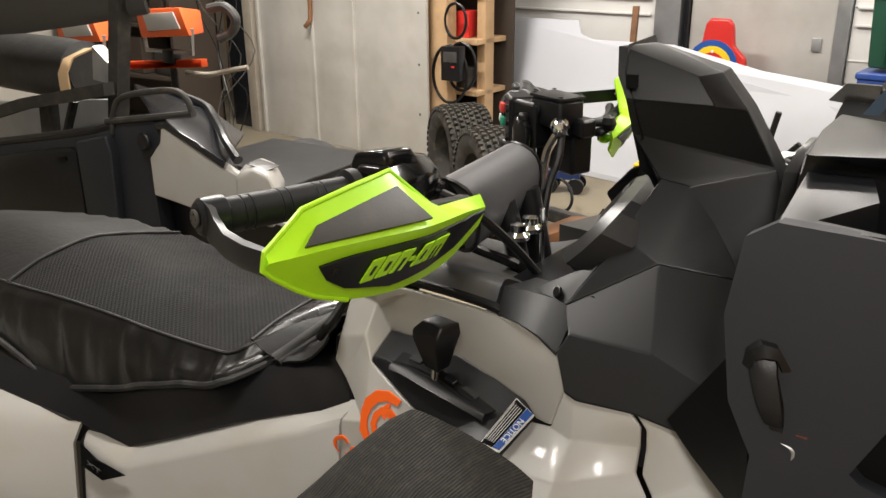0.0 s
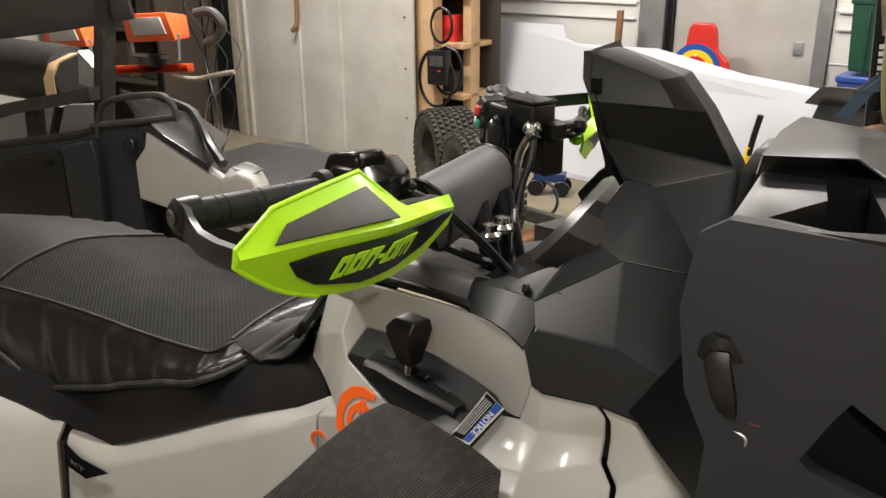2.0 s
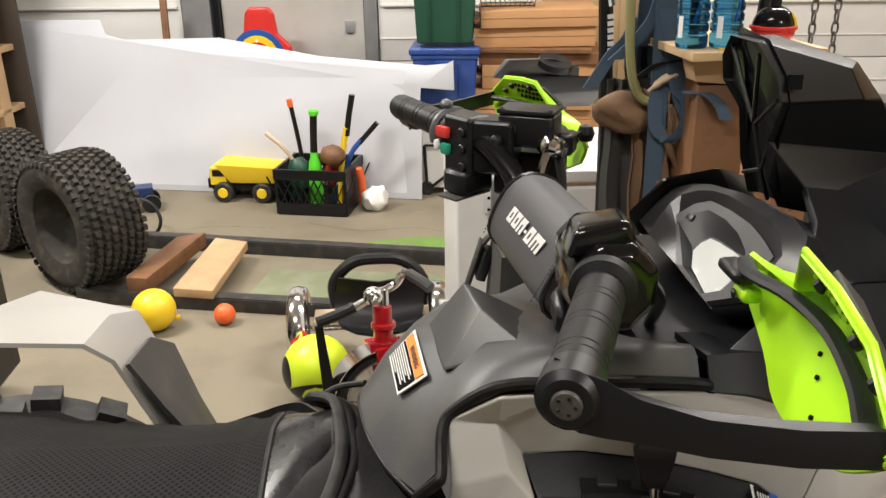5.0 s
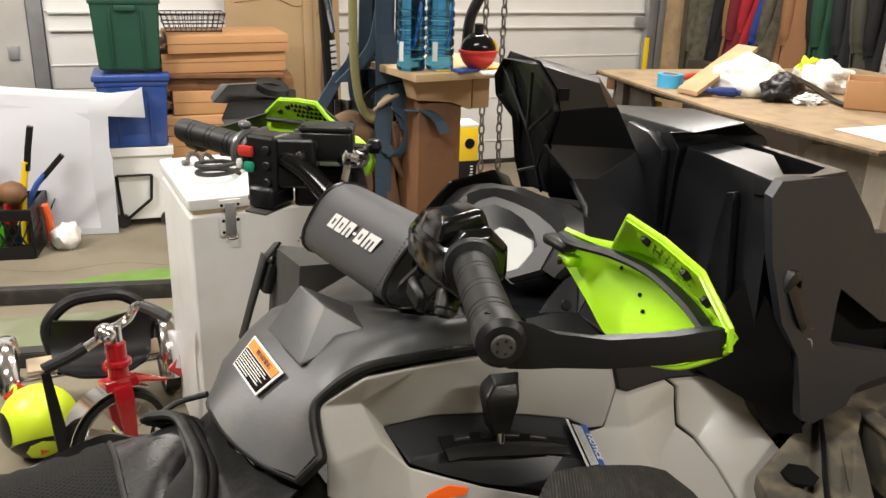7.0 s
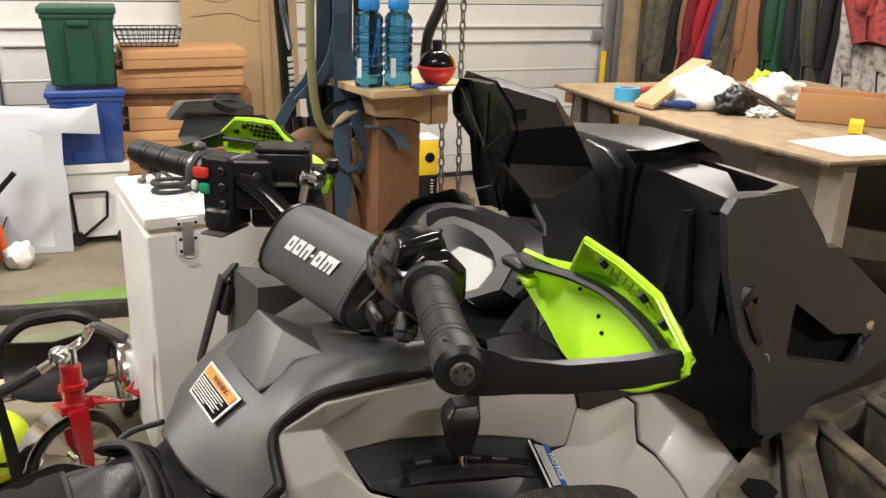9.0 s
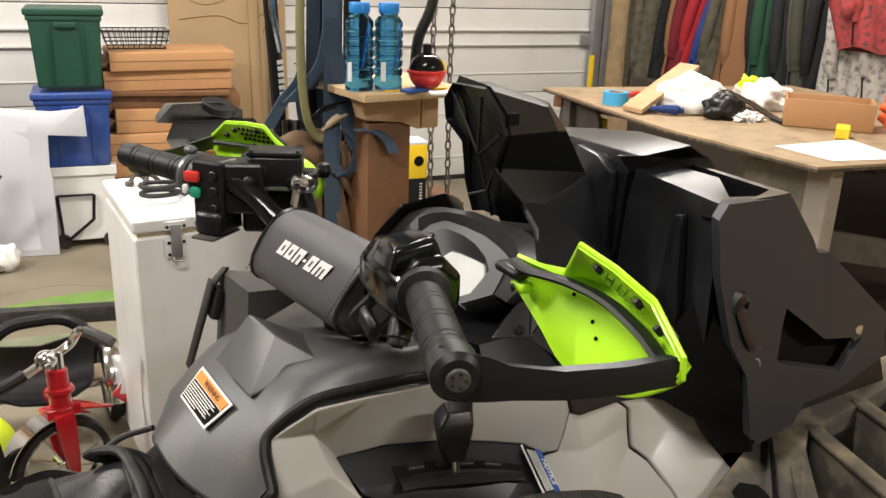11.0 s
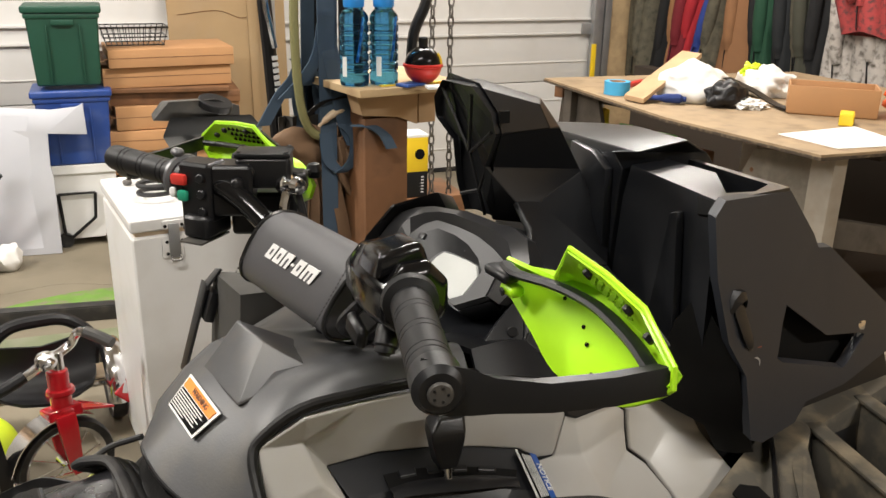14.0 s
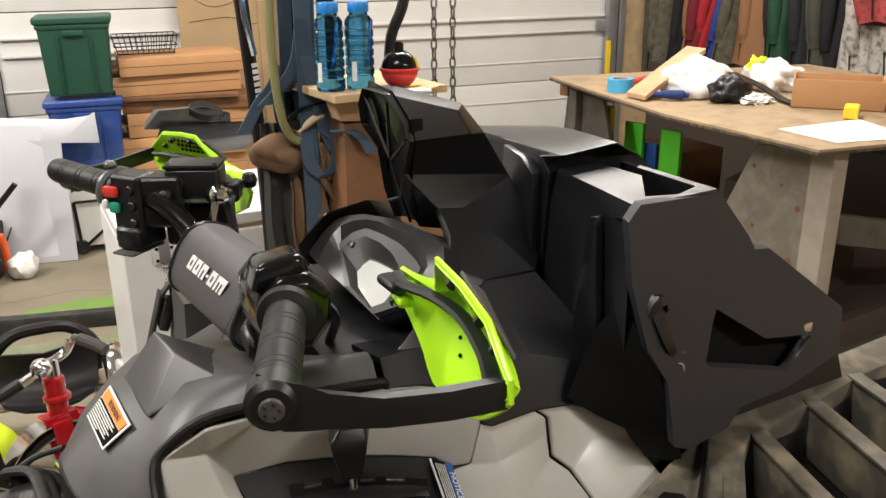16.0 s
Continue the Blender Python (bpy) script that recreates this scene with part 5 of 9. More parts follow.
# fairing below the spoiler
FV = {"v": (0.277, -0.0687, 1.124), "c": (0.306, -0.0684, 1.1204), "k1": (0.2717, -0.1048, 1.105), "k2": (0.262, -0.122, 1.078), "k3": (0.2455, -0.140, 1.050), "k4": (0.2257, -0.168, 1.0165),
      "ck": (0.3365, -0.083, 1.0915), "c2": (0.372, -0.112, 1.052), "c3": (0.405, -0.150, 1.00), "s1": (0.242, -0.196, 1.003), "s2": (0.318, -0.186, 0.998), "s3": (0.395, -0.195, 0.972),
      "p1": (0.2385, -0.2125, 0.990), "p2": (0.2485, -0.2145, 0.952), "p3": (0.2600, -0.2145, 0.9465), "p4": (0.313, -0.2100, 0.9470), "p5": (0.354, -0.2120, 0.9430), "p6": (0.412, -0.217, 0.920),
      "r3": (0.378, -0.047, 1.1414), "rb": (0.415, -0.06, 1.06), "fb": (0.2162, -0.1600, 1.0247), "b1": (0.190, -0.160, 1.024), "b2": (0.205, -0.172, 1.016), "m1": (0.300, -0.128, 1.060)}
part("fairing", b_facets(FV, ["v c ck m1 k2 k1", "k2 m1 k4 k3", "ck c2 m1", "c r3 rb c2 ck"]), M_BLKM, atv, "black plastic fairing beside the instruments", 12)
part("lower_fairing", b_facets(FV, ["k4 m1 s2 s1", "m1 c2 c3 s3 s2", "s1 s2 p4 p3 p2 p1", "s2 s3 p6 p5 p4"], 0.006, 0.002), M_BLKM, atv, "black plastic lower fairing", 12)
part("fairing_cheek", b_slab([(0.186, -0.158, 1.020), (0.203, -0.151, 1.031), (0.226, -0.141, 1.043), (0.245, -0.137, 1.051), (0.2265, -0.1655, 1.0175), (0.208, -0.178, 1.008)], (0.006, 0.012, -0.006), 0.001), M_BLKM, atv, "black cheek piece with a bolt", 20)
part("fairing_bolt", b_cyl((0.2165, -0.1612, 1.0255), (-0.55, -0.72, 0.42), 0.0055, 0.004, 12, 0.001), M_BLK, atv, "dark fairing bolt")
for k in (0, 1):
    part("fairing_slat", b_slab([(0.222 - 0.012 * k, -0.130 + 0.024 * k, 1.034 + 0.003 * k), (0.231 - 0.012 * k, -0.132 + 0.024 * k, 1.044 + 0.003 * k), (0.270 - 0.010 * k, -0.090 + 0.022 * k, 1.096 - 0.003 * k), (0.272 - 0.010 * k, -0.082 + 0.022 * k, 1.088 - 0.003 * k)], (0.006, 0.008, -0.014), 0.001), M_BLKM, atv)

# tall faceted spoiler with a ribbed, hollow rear side
SV = {"n1": (0.2263, -0.0600, 1.2456), "n2": (0.2326, -0.0831, 1.2220), "n3": (0.2410, -0.0804, 1.1990), "n4": (0.2448, -0.0595, 1.1612), "n5": (0.277, -0.0687, 1.1240), "nb": (0.272, -0.034, 1.0950),
      "c": (0.306, -0.0684, 1.1204), "ck": (0.3365, -0.083, 1.0915), "g": (0.3036, -0.0652, 1.2236), "h": (0.3215, -0.0620, 1.1960), "r1": (0.3193, -0.0437, 1.2256), "r2": (0.3463, -0.0453, 1.1927), "r3": (0.3779, -0.0469, 1.1414), "r4": (0.400, -0.050, 1.085),
      "q1": (0.318, -0.010, 1.2256), "q2": (0.345, -0.008, 1.1927), "q3": (0.377, -0.006, 1.1414), "q4": (0.400, -0.004, 1.085),
      "f1": (0.230, 0.004, 1.2430), "f2": (0.232, 0.0303, 1.2215), "f3": (0.236, 0.0325, 1.1990), "f4": (0.243, 0.0064, 1.1780), "f5": (0.250, 0.0076, 1.1310), "f6": (0.262, 0.009, 1.0960), "fg": (0.303, 0.012, 1.2236), "fh": (0.32, 0.010, 1.196),
      "p": (0.2485, -0.0500, 1.1300), "top": (0.252, -0.028, 1.2470)}
spm = b_facets(SV, ["n1 n2 n3 h g", "g h r2 r1", "n3 n4 r3 r2 h", "n4 n5 c ck r4 r3", "n1 top f1", "n1 g r1 top", "top r1 q1", "top q1 fg f1", "r1 r2 q2 q1", "r2 r3 q3 q2", "r3 r4 q4 q3",
                    "f1 fg fh f3 f2", "fg q1 q2 fh", "f3 fh q2 q3 f4", "f4 q3 q4 f6 f5", "n4 p nb n5", "n5 nb ck c"], 0, 0)
spr = bmesh.new()
rv = [spr.verts.new(SV[k]) for k in "n1 n2 n3 n4 p nb f6 f5 f4 f3 f2 f1".split()]
rf = spr.faces.new(rv)
spr.normal_update()
if rf.normal.x > 0:
    rf.normal_flip()
bmesh.ops.triangulate(spr, faces=[rf], ngon_method="EAR_CLIP")
bmesh.ops.inset_region(spr, faces=list(spr.faces), thickness=0.005, depth=-0.007, use_even_offset=True)
spm = join(spm, spr)
bmesh.ops.remove_doubles(spm, verts=spm.verts, dist=0.0004)
sp = part("spoiler", bev(spm, 0.0016, 2, 14), M_BLKM, atv, "tall faceted black spoiler behind the instruments", 14)
# black patch drawn as shade; the notch is not cut
part("spoiler_notch", b_box(0.011, 0.003, 0.012, pose(0.2475, -0.0842, 1.2115, 0, 0, -3), 0), M_MARKSHADE, sp)
RIBX = (-0.0035, 0, 0)
for a, b in (((0.238, 0.017, 1.2350), (0.246, -0.027, 1.1730)), ((0.236, -0.046, 1.2340), (0.246, -0.028, 1.1730)), ((0.243, -0.074, 1.2005), (0.247, -0.030, 1.1720)), ((0.247, -0.027, 1.1730), (0.252, -0.040, 1.1330)), ((0.250, -0.057, 1.1640), (0.252, -0.041, 1.1330)), ((0.252, -0.040, 1.1330), (0.266, -0.032, 1.1020)), ((0.252, -0.040, 1.1330), (0.256, 0.002, 1.118))):
    part("spoiler_rib", b_tube([Vector(a) + Vector(RIBX), Vector(b) + Vector(RIBX)], 0.0020, 6, 1), M_BLK, sp)


# front cargo box
def b_plate(outer, hole, depth, w=0.002):
    bm = bmesh.new()
    es = []
    for loop in (outer, hole):
        vs = [bm.verts.new(p) for p in loop]
        es += [bm.edges.new((vs[i], vs[(i + 1) % len(vs)])) for i in range(len(vs))]
    bmesh.ops.triangle_fill(bm, use_beauty=True, use_dissolve=False, edges=es)
    r = bmesh.ops.extrude_face_region(bm, geom=list(bm.faces))
    bmesh.ops.translate(bm, verts=[v for v in r["geom"] if isinstance(v, bmesh.types.BMVert)], vec=Vector(depth))
    bmesh.ops.recalc_face_normals(bm, faces=bm.faces)
    return bm


boxp = part("box_side_plate", b_plate(
    [(0.414, -0.224, 1.148), (0.394, -0.232, 1.136), (0.389, -0.249, 1.079), (0.402, -0.262, 1.015), (0.424, -0.270, 0.978), (0.424, -0.287, 0.915), (0.445, -0.285, 0.905), (0.515, -0.268, 0.900), (0.544, -0.257, 0.912), (0.640, -0.236, 0.900), (0.768, -0.203, 0.900), (0.787, -0.184, 0.950), (0.632, -0.193, 1.058), (0.606, -0.196, 1.062), (0.594, -0.196, 1.080), (0.545, -0.195, 1.135)],
    [(0.519, -0.232, 1.022), (0.509, -0.238, 1.008), (0.491, -0.252, 0.975), (0.499, -0.252, 0.968), (0.640, -0.230, 0.918), (0.654, -0.226, 0.920), (0.702, -0.210, 0.940), (0.690, -0.212, 0.946), (0.605, -0.226, 0.966)],
    (0.002, 0.012, 0.001)), M_PLATE, atv, "flat matte black side plate with a cutout", 20)
part("plate_tab", b_box(0.02, 0.01, 0.02, pose(0.695, -0.205, 0.938, 0, 0, 10)), M_CHROME, boxp)
# near-black sheet put behind the cutout as the shade inside the box
part("box_inner_shade", b_slab([(0.48, -0.225, 1.04), (0.46, -0.235, 0.93), (0.66, -0.205, 0.90), (0.74, -0.18, 0.93), (0.62, -0.19, 1.02)], (0.0, 0.06, 0), 0.004), M_MARKSHADE, atv)
POD = [(0.4105, -0.092, 1.1545), (0.4130, -0.2165, 1.1455), (0.5400, -0.1960, 1.1400), (0.5050, -0.0840, 1.1520)]
HOLE = [(0.4620, -0.0920, 1.1560), (0.4730, -0.1540, 1.1535), (0.4380, -0.2020, 1.1475), (0.4840, -0.1990, 1.1430), (0.5250, -0.1800, 1.1412), (0.4970, -0.0900, 1.1517)]
part("box_pod", join(b_plate(POD, HOLE, (0, 0, -0.004)),
                     b_loft([POD, [(0.404, -0.090, 1.12), (0.407, -0.2205, 1.12), (0.585, -0.1885, 1.08), (0.55, -0.083, 1.10)], [(0.395, -0.085, 0.93), (0.395, -0.238, 0.93), (0.720, -0.165, 0.90), (0.700, -0.08, 0.90)]], True),
                     b_loft([HOLE, [Vector(p) + Vector((0.004, 0.0, -0.06)) for p in HOLE]], True)), M_LID, atv, "black cargo box corner with a carry slot", 18)
# slot floor coloured near-black for the shade deep inside
part("slot_floor", b_slab([Vector(p) + Vector((0.004, 0, -0.06)) for p in HOLE], (0, 0, -0.004), 0), M_MARKSHADE, atv)
part("pod_chamfer", b_slab([(0.4125, -0.2170, 1.1440), (0.4035, -0.2240, 1.1340), (0.4030, -0.2000, 1.1300), (0.4110, -0.1900, 1.1455)], (0.003, 0, -0.003), 0.001), M_MARKSHADE, atv)
part("box_lid", bev(b_loft([
    [(0.395, -0.080, 0.95), (0.395, 0.16, 0.95), (0.72, 0.16, 0.92), (0.72, -0.075, 0.92)],
    [(0.403, -0.085, 1.150), (0.403, 0.14, 1.150), (0.57, 0.14, 1.13), (0.545, -0.085, 1.140)],
    [(0.403, -0.068, 1.1645), (0.404, 0.13, 1.1645), (0.55, 0.13, 1.150), (0.515, -0.100, 1.160)],
    [(0.410, -0.101, 1.1710), (0.404, 0.010, 1.1715), (0.478, -0.020, 1.1790), (0.486, -0.096, 1.1765)],
], True, True), 0.002, 2, 12), M_LID, atv, "raised black cargo box lid", 14)
part("box_fin", b_slab([(0.396, -0.002, 1.166), (0.392, -0.045, 1.162), (0.388, -0.076, 1.148), (0.384, -0.088, 1.00), (0.384, -0.02, 0.96)], (0.014, 0.003, 0), 0.003), M_LID, atv)
part("box_rib", b_slab([(0.404, -0.172, 1.125), (0.404, -0.182, 1.128), (0.394, -0.205, 0.99), (0.394, -0.185, 0.97), (0.398, -0.16, 1.0)], (-0.010, 0, 0), 0.002), M_BLKM, atv)
part("box_body", b_loft([[(0.42, -0.20, 0.94), (0.42, 0.24, 0.94), (0.42, 0.24, 0.82), (0.42, -0.24, 0.82)], [(0.78, -0.19, 0.90), (0.78, 0.22, 0.90), (0.78, 0.22, 0.82), (0.78, -0.22, 0.82)]], True, True), M_BLK, atv)
lt = part("rubber_latch", bev(b_loft([
    [(0.4150, -0.2500, 1.052), (0.4300, -0.2465, 1.051), (0.4310, -0.2420, 1.051), (0.4160, -0.2440, 1.052)],
    [(0.4130, -0.2560, 1.040), (0.4330, -0.2520, 1.038), (0.4340, -0.2440, 1.038), (0.4150, -0.2470, 1.040)],
    [(0.4220, -0.2610, 1.018), (0.4400, -0.2575, 1.016), (0.4410, -0.2480, 1.016), (0.4230, -0.2510, 1.018)],
    [(0.4300, -0.2625, 1.003), (0.4430, -0.2600, 1.001), (0.4440, -0.2520, 1.001), (0.4310, -0.2540, 1.003)]], True, True), 0.002, 2), M_BLK, atv, "dark rubber pull latch")
part("latch_hood", b_loft([[(0.4030, -0.2500, 1.036), (0.4060, -0.2530, 1.042), (0.4120, -0.2530, 1.040)], [(0.4060, -0.2480, 1.056), (0.4110, -0.2540, 1.056), (0.4165, -0.2560, 1.050)], [(0.4150, -0.2450, 1.064), (0.4200, -0.2530, 1.063), (0.4240, -0.2560, 1.054)], [(0.4270, -0.2420, 1.062), (0.4310, -0.2490, 1.060), (0.4320, -0.2520, 1.052)], [(0.4420, -0.2400, 1.044), (0.4420, -0.2450, 1.042), (0.4360, -0.2490, 1.042)]], thick=0.002), M_BLK, lt, "arched hood over the latch", 40)
part("latch_pull", b_slab([(0.4325, -0.2600, 1.003), (0.4425, -0.2580, 1.001), (0.4470, -0.2590, 0.985), (0.4420, -0.2610, 0.981), (0.4370, -0.2600, 0.985)], (0, 0.004, 0), 0.001), M_BLK, lt)
part("latch_hook", b_tube([(0.4430, -0.2590, 0.990), (0.4520, -0.2590, 0.985), (0.4500, -0.2610, 0.975), (0.4420, -0.2620, 0.974)], 0.0018, 8, 4), M_GALV, lt, "small steel hook")
part("latch_tag", b_slab([(0.4520, -0.2560, 0.998), (0.4600, -0.2545, 0.997), (0.4570, -0.2565, 0.986), (0.4500, -0.2580, 0.987)], (0, 0.002, 0), 0), mat("rust_red_tag", (0.16, 0.035, 0.02), 0.5, var=0.2, bump=0.05), lt, "small rust-red tag")
# near-black fill: black plastic and the shade of the gap in one colour
part("under_fairing", b_loft([
    [(0.345, -0.215, 0.955), (0.385, -0.205, 1.02), (0.41, -0.21, 1.05)],
    [(0.372, -0.228, 0.935), (0.402, -0.248, 0.965), (0.420, -0.262, 0.985)],
    [(0.408, -0.240, 0.912), (0.422, -0.262, 0.915), (0.430, -0.275, 0.920)],
    [(0.425, -0.245, 0.880), (0.438, -0.260, 0.880), (0.450, -0.272, 0.885)],
], thick=0.006), M_GAPSHADE, atv, "black panel for the shaded gap below the cargo box", 30)

# muddy plastic front rack with pockets
RAIL = [(0.50, -0.222), (0.58, -0.200), (0.69, -0.185), (0.80, -0.165), (0.98, -0.15)]
rk = part("front_rack", bev(b_loft([[(x, y, 0.80), (x, y, 0.868), (x + 0.01, y - 0.045, 0.862), (x + 0.01, y - 0.050, 0.80)] for x, y in RAIL], True, True), 0.004), M_RACK, atv, "muddy black plastic front rack", 25)
RIB = ((0.535, -0.262, 0.36, -0.44), (0.590, -0.238, 0.475, -0.60), (0.700, -0.222, 0.585, -0.60), (0.80, -0.205, 0.69, -0.60), (0.90, -0.195, 0.79, -0.60))
for k, (x0, y0, x1, y1) in enumerate(RIB):
    d = Vector((x1 - x0, y1 - y0, 0))
    m = pose(x0, y0, 0.79, 0, 0, math.degrees(math.atan2(d.y, d.x)))
    part("rack_rib", bev(b_box(d.length, 0.014, 0.072 - 0.004 * (k == 0), m @ pose(d.length / 2, 0, 0)), 0.003), M_RACK, rk)
    part("rib_lip", bev(b_box(d.length, 0.022, 0.006, m @ pose(d.length / 2, 0, 0.069)), 0.002), M_RACK, rk)
    if k:
        a = Vector((RIB[k - 1][0], RIB[k - 1][1], 0))
        b = Vector((x0, y0, 0))
        part("rack_pocket", b_slab([a + Vector((0, 0, 0.785)), b + Vector((0, 0, 0.785)), Vector((x1, y1, 0.765)), Vector((RIB[k - 1][2], RIB[k - 1][3], 0.765))], (0, 0, -0.006), 0.001), M_BLKM, rk)
        c = a.lerp(b, 0.5) + d * 0.42
        part("pocket_web", bev(b_box((b - a).length - 0.02, 0.012, 0.05, pose(c.x, c.y, 0.782, 0, 0, math.degrees(math.atan2(b.y - a.y, b.x - a.x)))), 0.002), M_DKGREY, rk)
        part("pocket_wall", b_slab([a.lerp(b, 0.12) + Vector((0, -0.006, 0.855)), a.lerp(b, 0.88) + Vector((0, -0.006, 0.855)), a.lerp(b, 0.80) + Vector((0, -0.02, 0.785)), a.lerp(b, 0.2) + Vector((0, -0.02, 0.785))], (0, 0.004, 0), 0.001), M_BEZEL, rk)
part("rack_apron", b_slab([(0.375, -0.285, 0.865), (0.44, -0.262, 0.872), (0.500, -0.235, 0.868), (0.575, -0.225, 0.866), (0.585, -0.242, 0.864), (0.535, -0.276, 0.866), (0.448, -0.345, 0.866), (0.355, -0.42, 0.860), (0.30, -0.44, 0.845)], (0, 0, -0.03), 0.004), M_RACK, rk)
# black disc on the apron stands for shade in a hexagonal recess
part("apron_recess", b_lathe([(0.002, 0), (0.018, 0), (0.018, 0.002), (0.002, 0.002)], 6, pose(0.405, -0.312, 0.8705, 2, -3, 20)), M_MARKSHADE, rk)
part("rack_cable", b_tube([(0.516, -0.240, 0.872), (0.470, -0.285, 0.872), (0.423, -0.328, 0.871), (0.35, -0.40, 0.868)], 0.003, 6, 4), M_BLK, rk)
# far side of the bodywork
part("far_side_panel", b_loft([row(x, [(0.15, z), (0.24, z - 0.10), (0.34, z - 0.16), (0.36, 0.6)]) for x, z in ((-0.05, 0.85), (0.1, 0.91), (0.25, 0.92), (0.45, 0.90))], thick=0.006), M_GREY, atv, "silver-grey far side panel", 30)
part("far_rear_panel", b_loft([row(x, [(0.19, z), (0.26, z - 0.05), (0.36, z - 0.15)]) for x, z in ((-0.85, 0.66), (-0.4, 0.62), (-0.05, 0.70))], thick=0.006), M_GREY, atv, "silver-grey far fender", 30)
part("far_rear_fender", b_loft([row(-0.36, [(0.24, 0.68), (0.30, 0.66), (0.36, 0.6)]), row(-0.383, [(0.22, 0.74), (0.30, 0.72), (0.38, 0.64)]), row(-0.42, [(0.21, 0.84), (0.30, 0.825), (0.40, 0.76)]), row(-0.45, [(0.20, 0.87), (0.30, 0.86), (0.42, 0.81)]), row(-0.60, [(0.20, 0.88), (0.32, 0.87), (0.46, 0.83)])], thick=0.006), M_GREY, atv, "silver-grey far rear fender", 30)
# front edge of the far fender, drawn darker than the rest
part("fender_front_edge", b_loft([row(-0.325, [(0.25, 0.62), (0.31, 0.60), (0.38, 0.54)]), row(-0.348, [(0.235, 0.70), (0.305, 0.68), (0.385, 0.61)]), row(-0.376, [(0.215, 0.765), (0.305, 0.745), (0.395, 0.67)]), row(-0.408, [(0.205, 0.835), (0.305, 0.820), (0.41, 0.755)])], thick=0.006), M_DKGREY, atv, "dark grey front edge of the far rear fender", 40)


# ---- things round the quad ----
def solo(name, bm, material, label, category, m=None, group="", angle=35):
    ob = part(name, bm, material, angle=angle)
    if m is not None:
        ob.matrix_basis = m
    return tagged(ob, label, category, group)


M_BLUEGLASS = glassy("blue_bottle_plastic", (0.07, 0.32, 0.62), 0.10)
M_CAPBLUE = mat("cap_blue", (0.02, 0.25, 0.70), 0.4, bump=0.02)
M_STRAP = mat("blue_grey_webbing", (0.050, 0.082, 0.125), 0.8, var=0.15, scale=20, bump=0.5, fine=200)
M_HOSE = mat("olive_hose", (0.24, 0.23, 0.10), 0.5, var=0.1, scale=10, bump=0.1)
M_CANVAS = mat("tan_canvas", (0.17, 0.10, 0.055), 0.85, var=0.3, scale=14, bump=0.5, fine=120)
M_TANTAPE = mat("tan_tape", (0.62, 0.43, 0.24), 0.6, var=0.08, bump=0.05)
M_CHAIN = mat("chain_steel", (0.16, 0.15, 0.14), 0.45, metal=0.8, var=0.3, scale=30, bump=0.1)
M_SOCCER = mat("neon_yellow", (0.62, 0.80, 0.03), 0.4, var=0.05, bump=0.03)
M_CREAM = mat("cream_plastic", (0.66, 0.52, 0.36), 0.5, var=0.06, bump=0.03)
M_GRNTOY = mat("bright_green_plastic", (0.10, 0.62, 0.03), 0.4, var=0.06, bump=0.03)
M_BAGW = mat("white_plastic_bag", (0.76, 0.75, 0.72), 0.45, var=0.06, scale=12, bump=0.7, fine=45)
M_TABLETOP = mat("stained_table_board", (0.31, 0.222, 0.13), 0.65, var=0.4, scale=7, bump=0.2, fine=60, dirt=(0.17, 0.115, 0.065), dirt_amt=0.75)
M_OLIVEP = mat("faded_green_panel", (0.17, 0.19, 0.11), 0.55, var=0.25, scale=5, bump=0.2, dirt=(0.27, 0.26, 0.2), dirt_amt=0.6)
M_BLKSTL = mat("black_painted_steel", (0.022, 0.021, 0.02), 0.5, var=0.3, scale=12, bump=0.3, dirt=(0.12, 0.1, 0.08), dirt_amt=0.35)
M_REDGLOSS = mat("red_enamel", (0.50, 0.012, 0.02), 0.15, var=0.08, bump=0, coat=0.5)
M_TAPEB = mat("blue_tape", (0.06, 0.36, 0.62), 0.55, bump=0.05)
M_GREYFAB = mat("dark_bag_fabric", (0.05, 0.048, 0.044), 0.8, var=0.2, scale=15, bump=0.5, fine=150)
M_SPRAY = mat("green_overspray", (0.13, 0.25, 0.04), 0.75, var=0.4, scale=10, bump=0.2, dirt=(0.19, 0.165, 0.115), dirt_amt=1.0)
# wood darkened in colour to stand for unlit shelves and the table's underside
M_SHADEWOOD = mat("shade_dark_wood", (0.042, 0.030, 0.021), 0.8, var=0.3, scale=6, bump=0.3)

# floor marks
crk = bmesh.new()
for a in ([(-0.45, 3.05), (-0.2, 2.92), (0.05, 2.93), (0.3, 2.80), (0.5, 2.82)], [(-1.2, 2.95), (-0.9, 3.05), (-0.6, 3.0)]):
    crk = join(crk, b_tube([(x, y, -0.0005) for x, y in a], 0.0018, 4, 6, 0.4))
ob = part("floor_crack", crk, M_MARKSHADE)
tagged(ob, "thin wandering crack in the concrete floor", "crack", kind="structure")

# freezer
FZ = pose(0.09, 1.235, 0, 0, 0, 0)
fz = thing("chest_freezer", "white chest freezer with a padlock hasp on the lid", "freezer", FZ)
part("cabinet", b_box(0.62, 0.42, 0.70, pose(0.31, 0.21, 0.012), 0.012, 3), M_WHITE, fz)
part("gasket", b_box(0.60, 0.40, 0.014, pose(0.31, 0.21, 0.711), 0.002), M_CREAM, fz)
part("lid", b_box(0.625, 0.43, 0.034, pose(0.31, 0.21, 0.724), 0.010, 3), M_WHITE, fz)
hs = part("hasp", b_box(0.026, 0.006, 0.085, pose(0.098, -0.008, 0.655), 0.002), M_GALV, fz, "white-painted steel hasp")
part("hasp_plate", b_box(0.052, 0.004, 0.020, pose(0.098, -0.006, 0.728), 0.001), M_WHITE, hs)
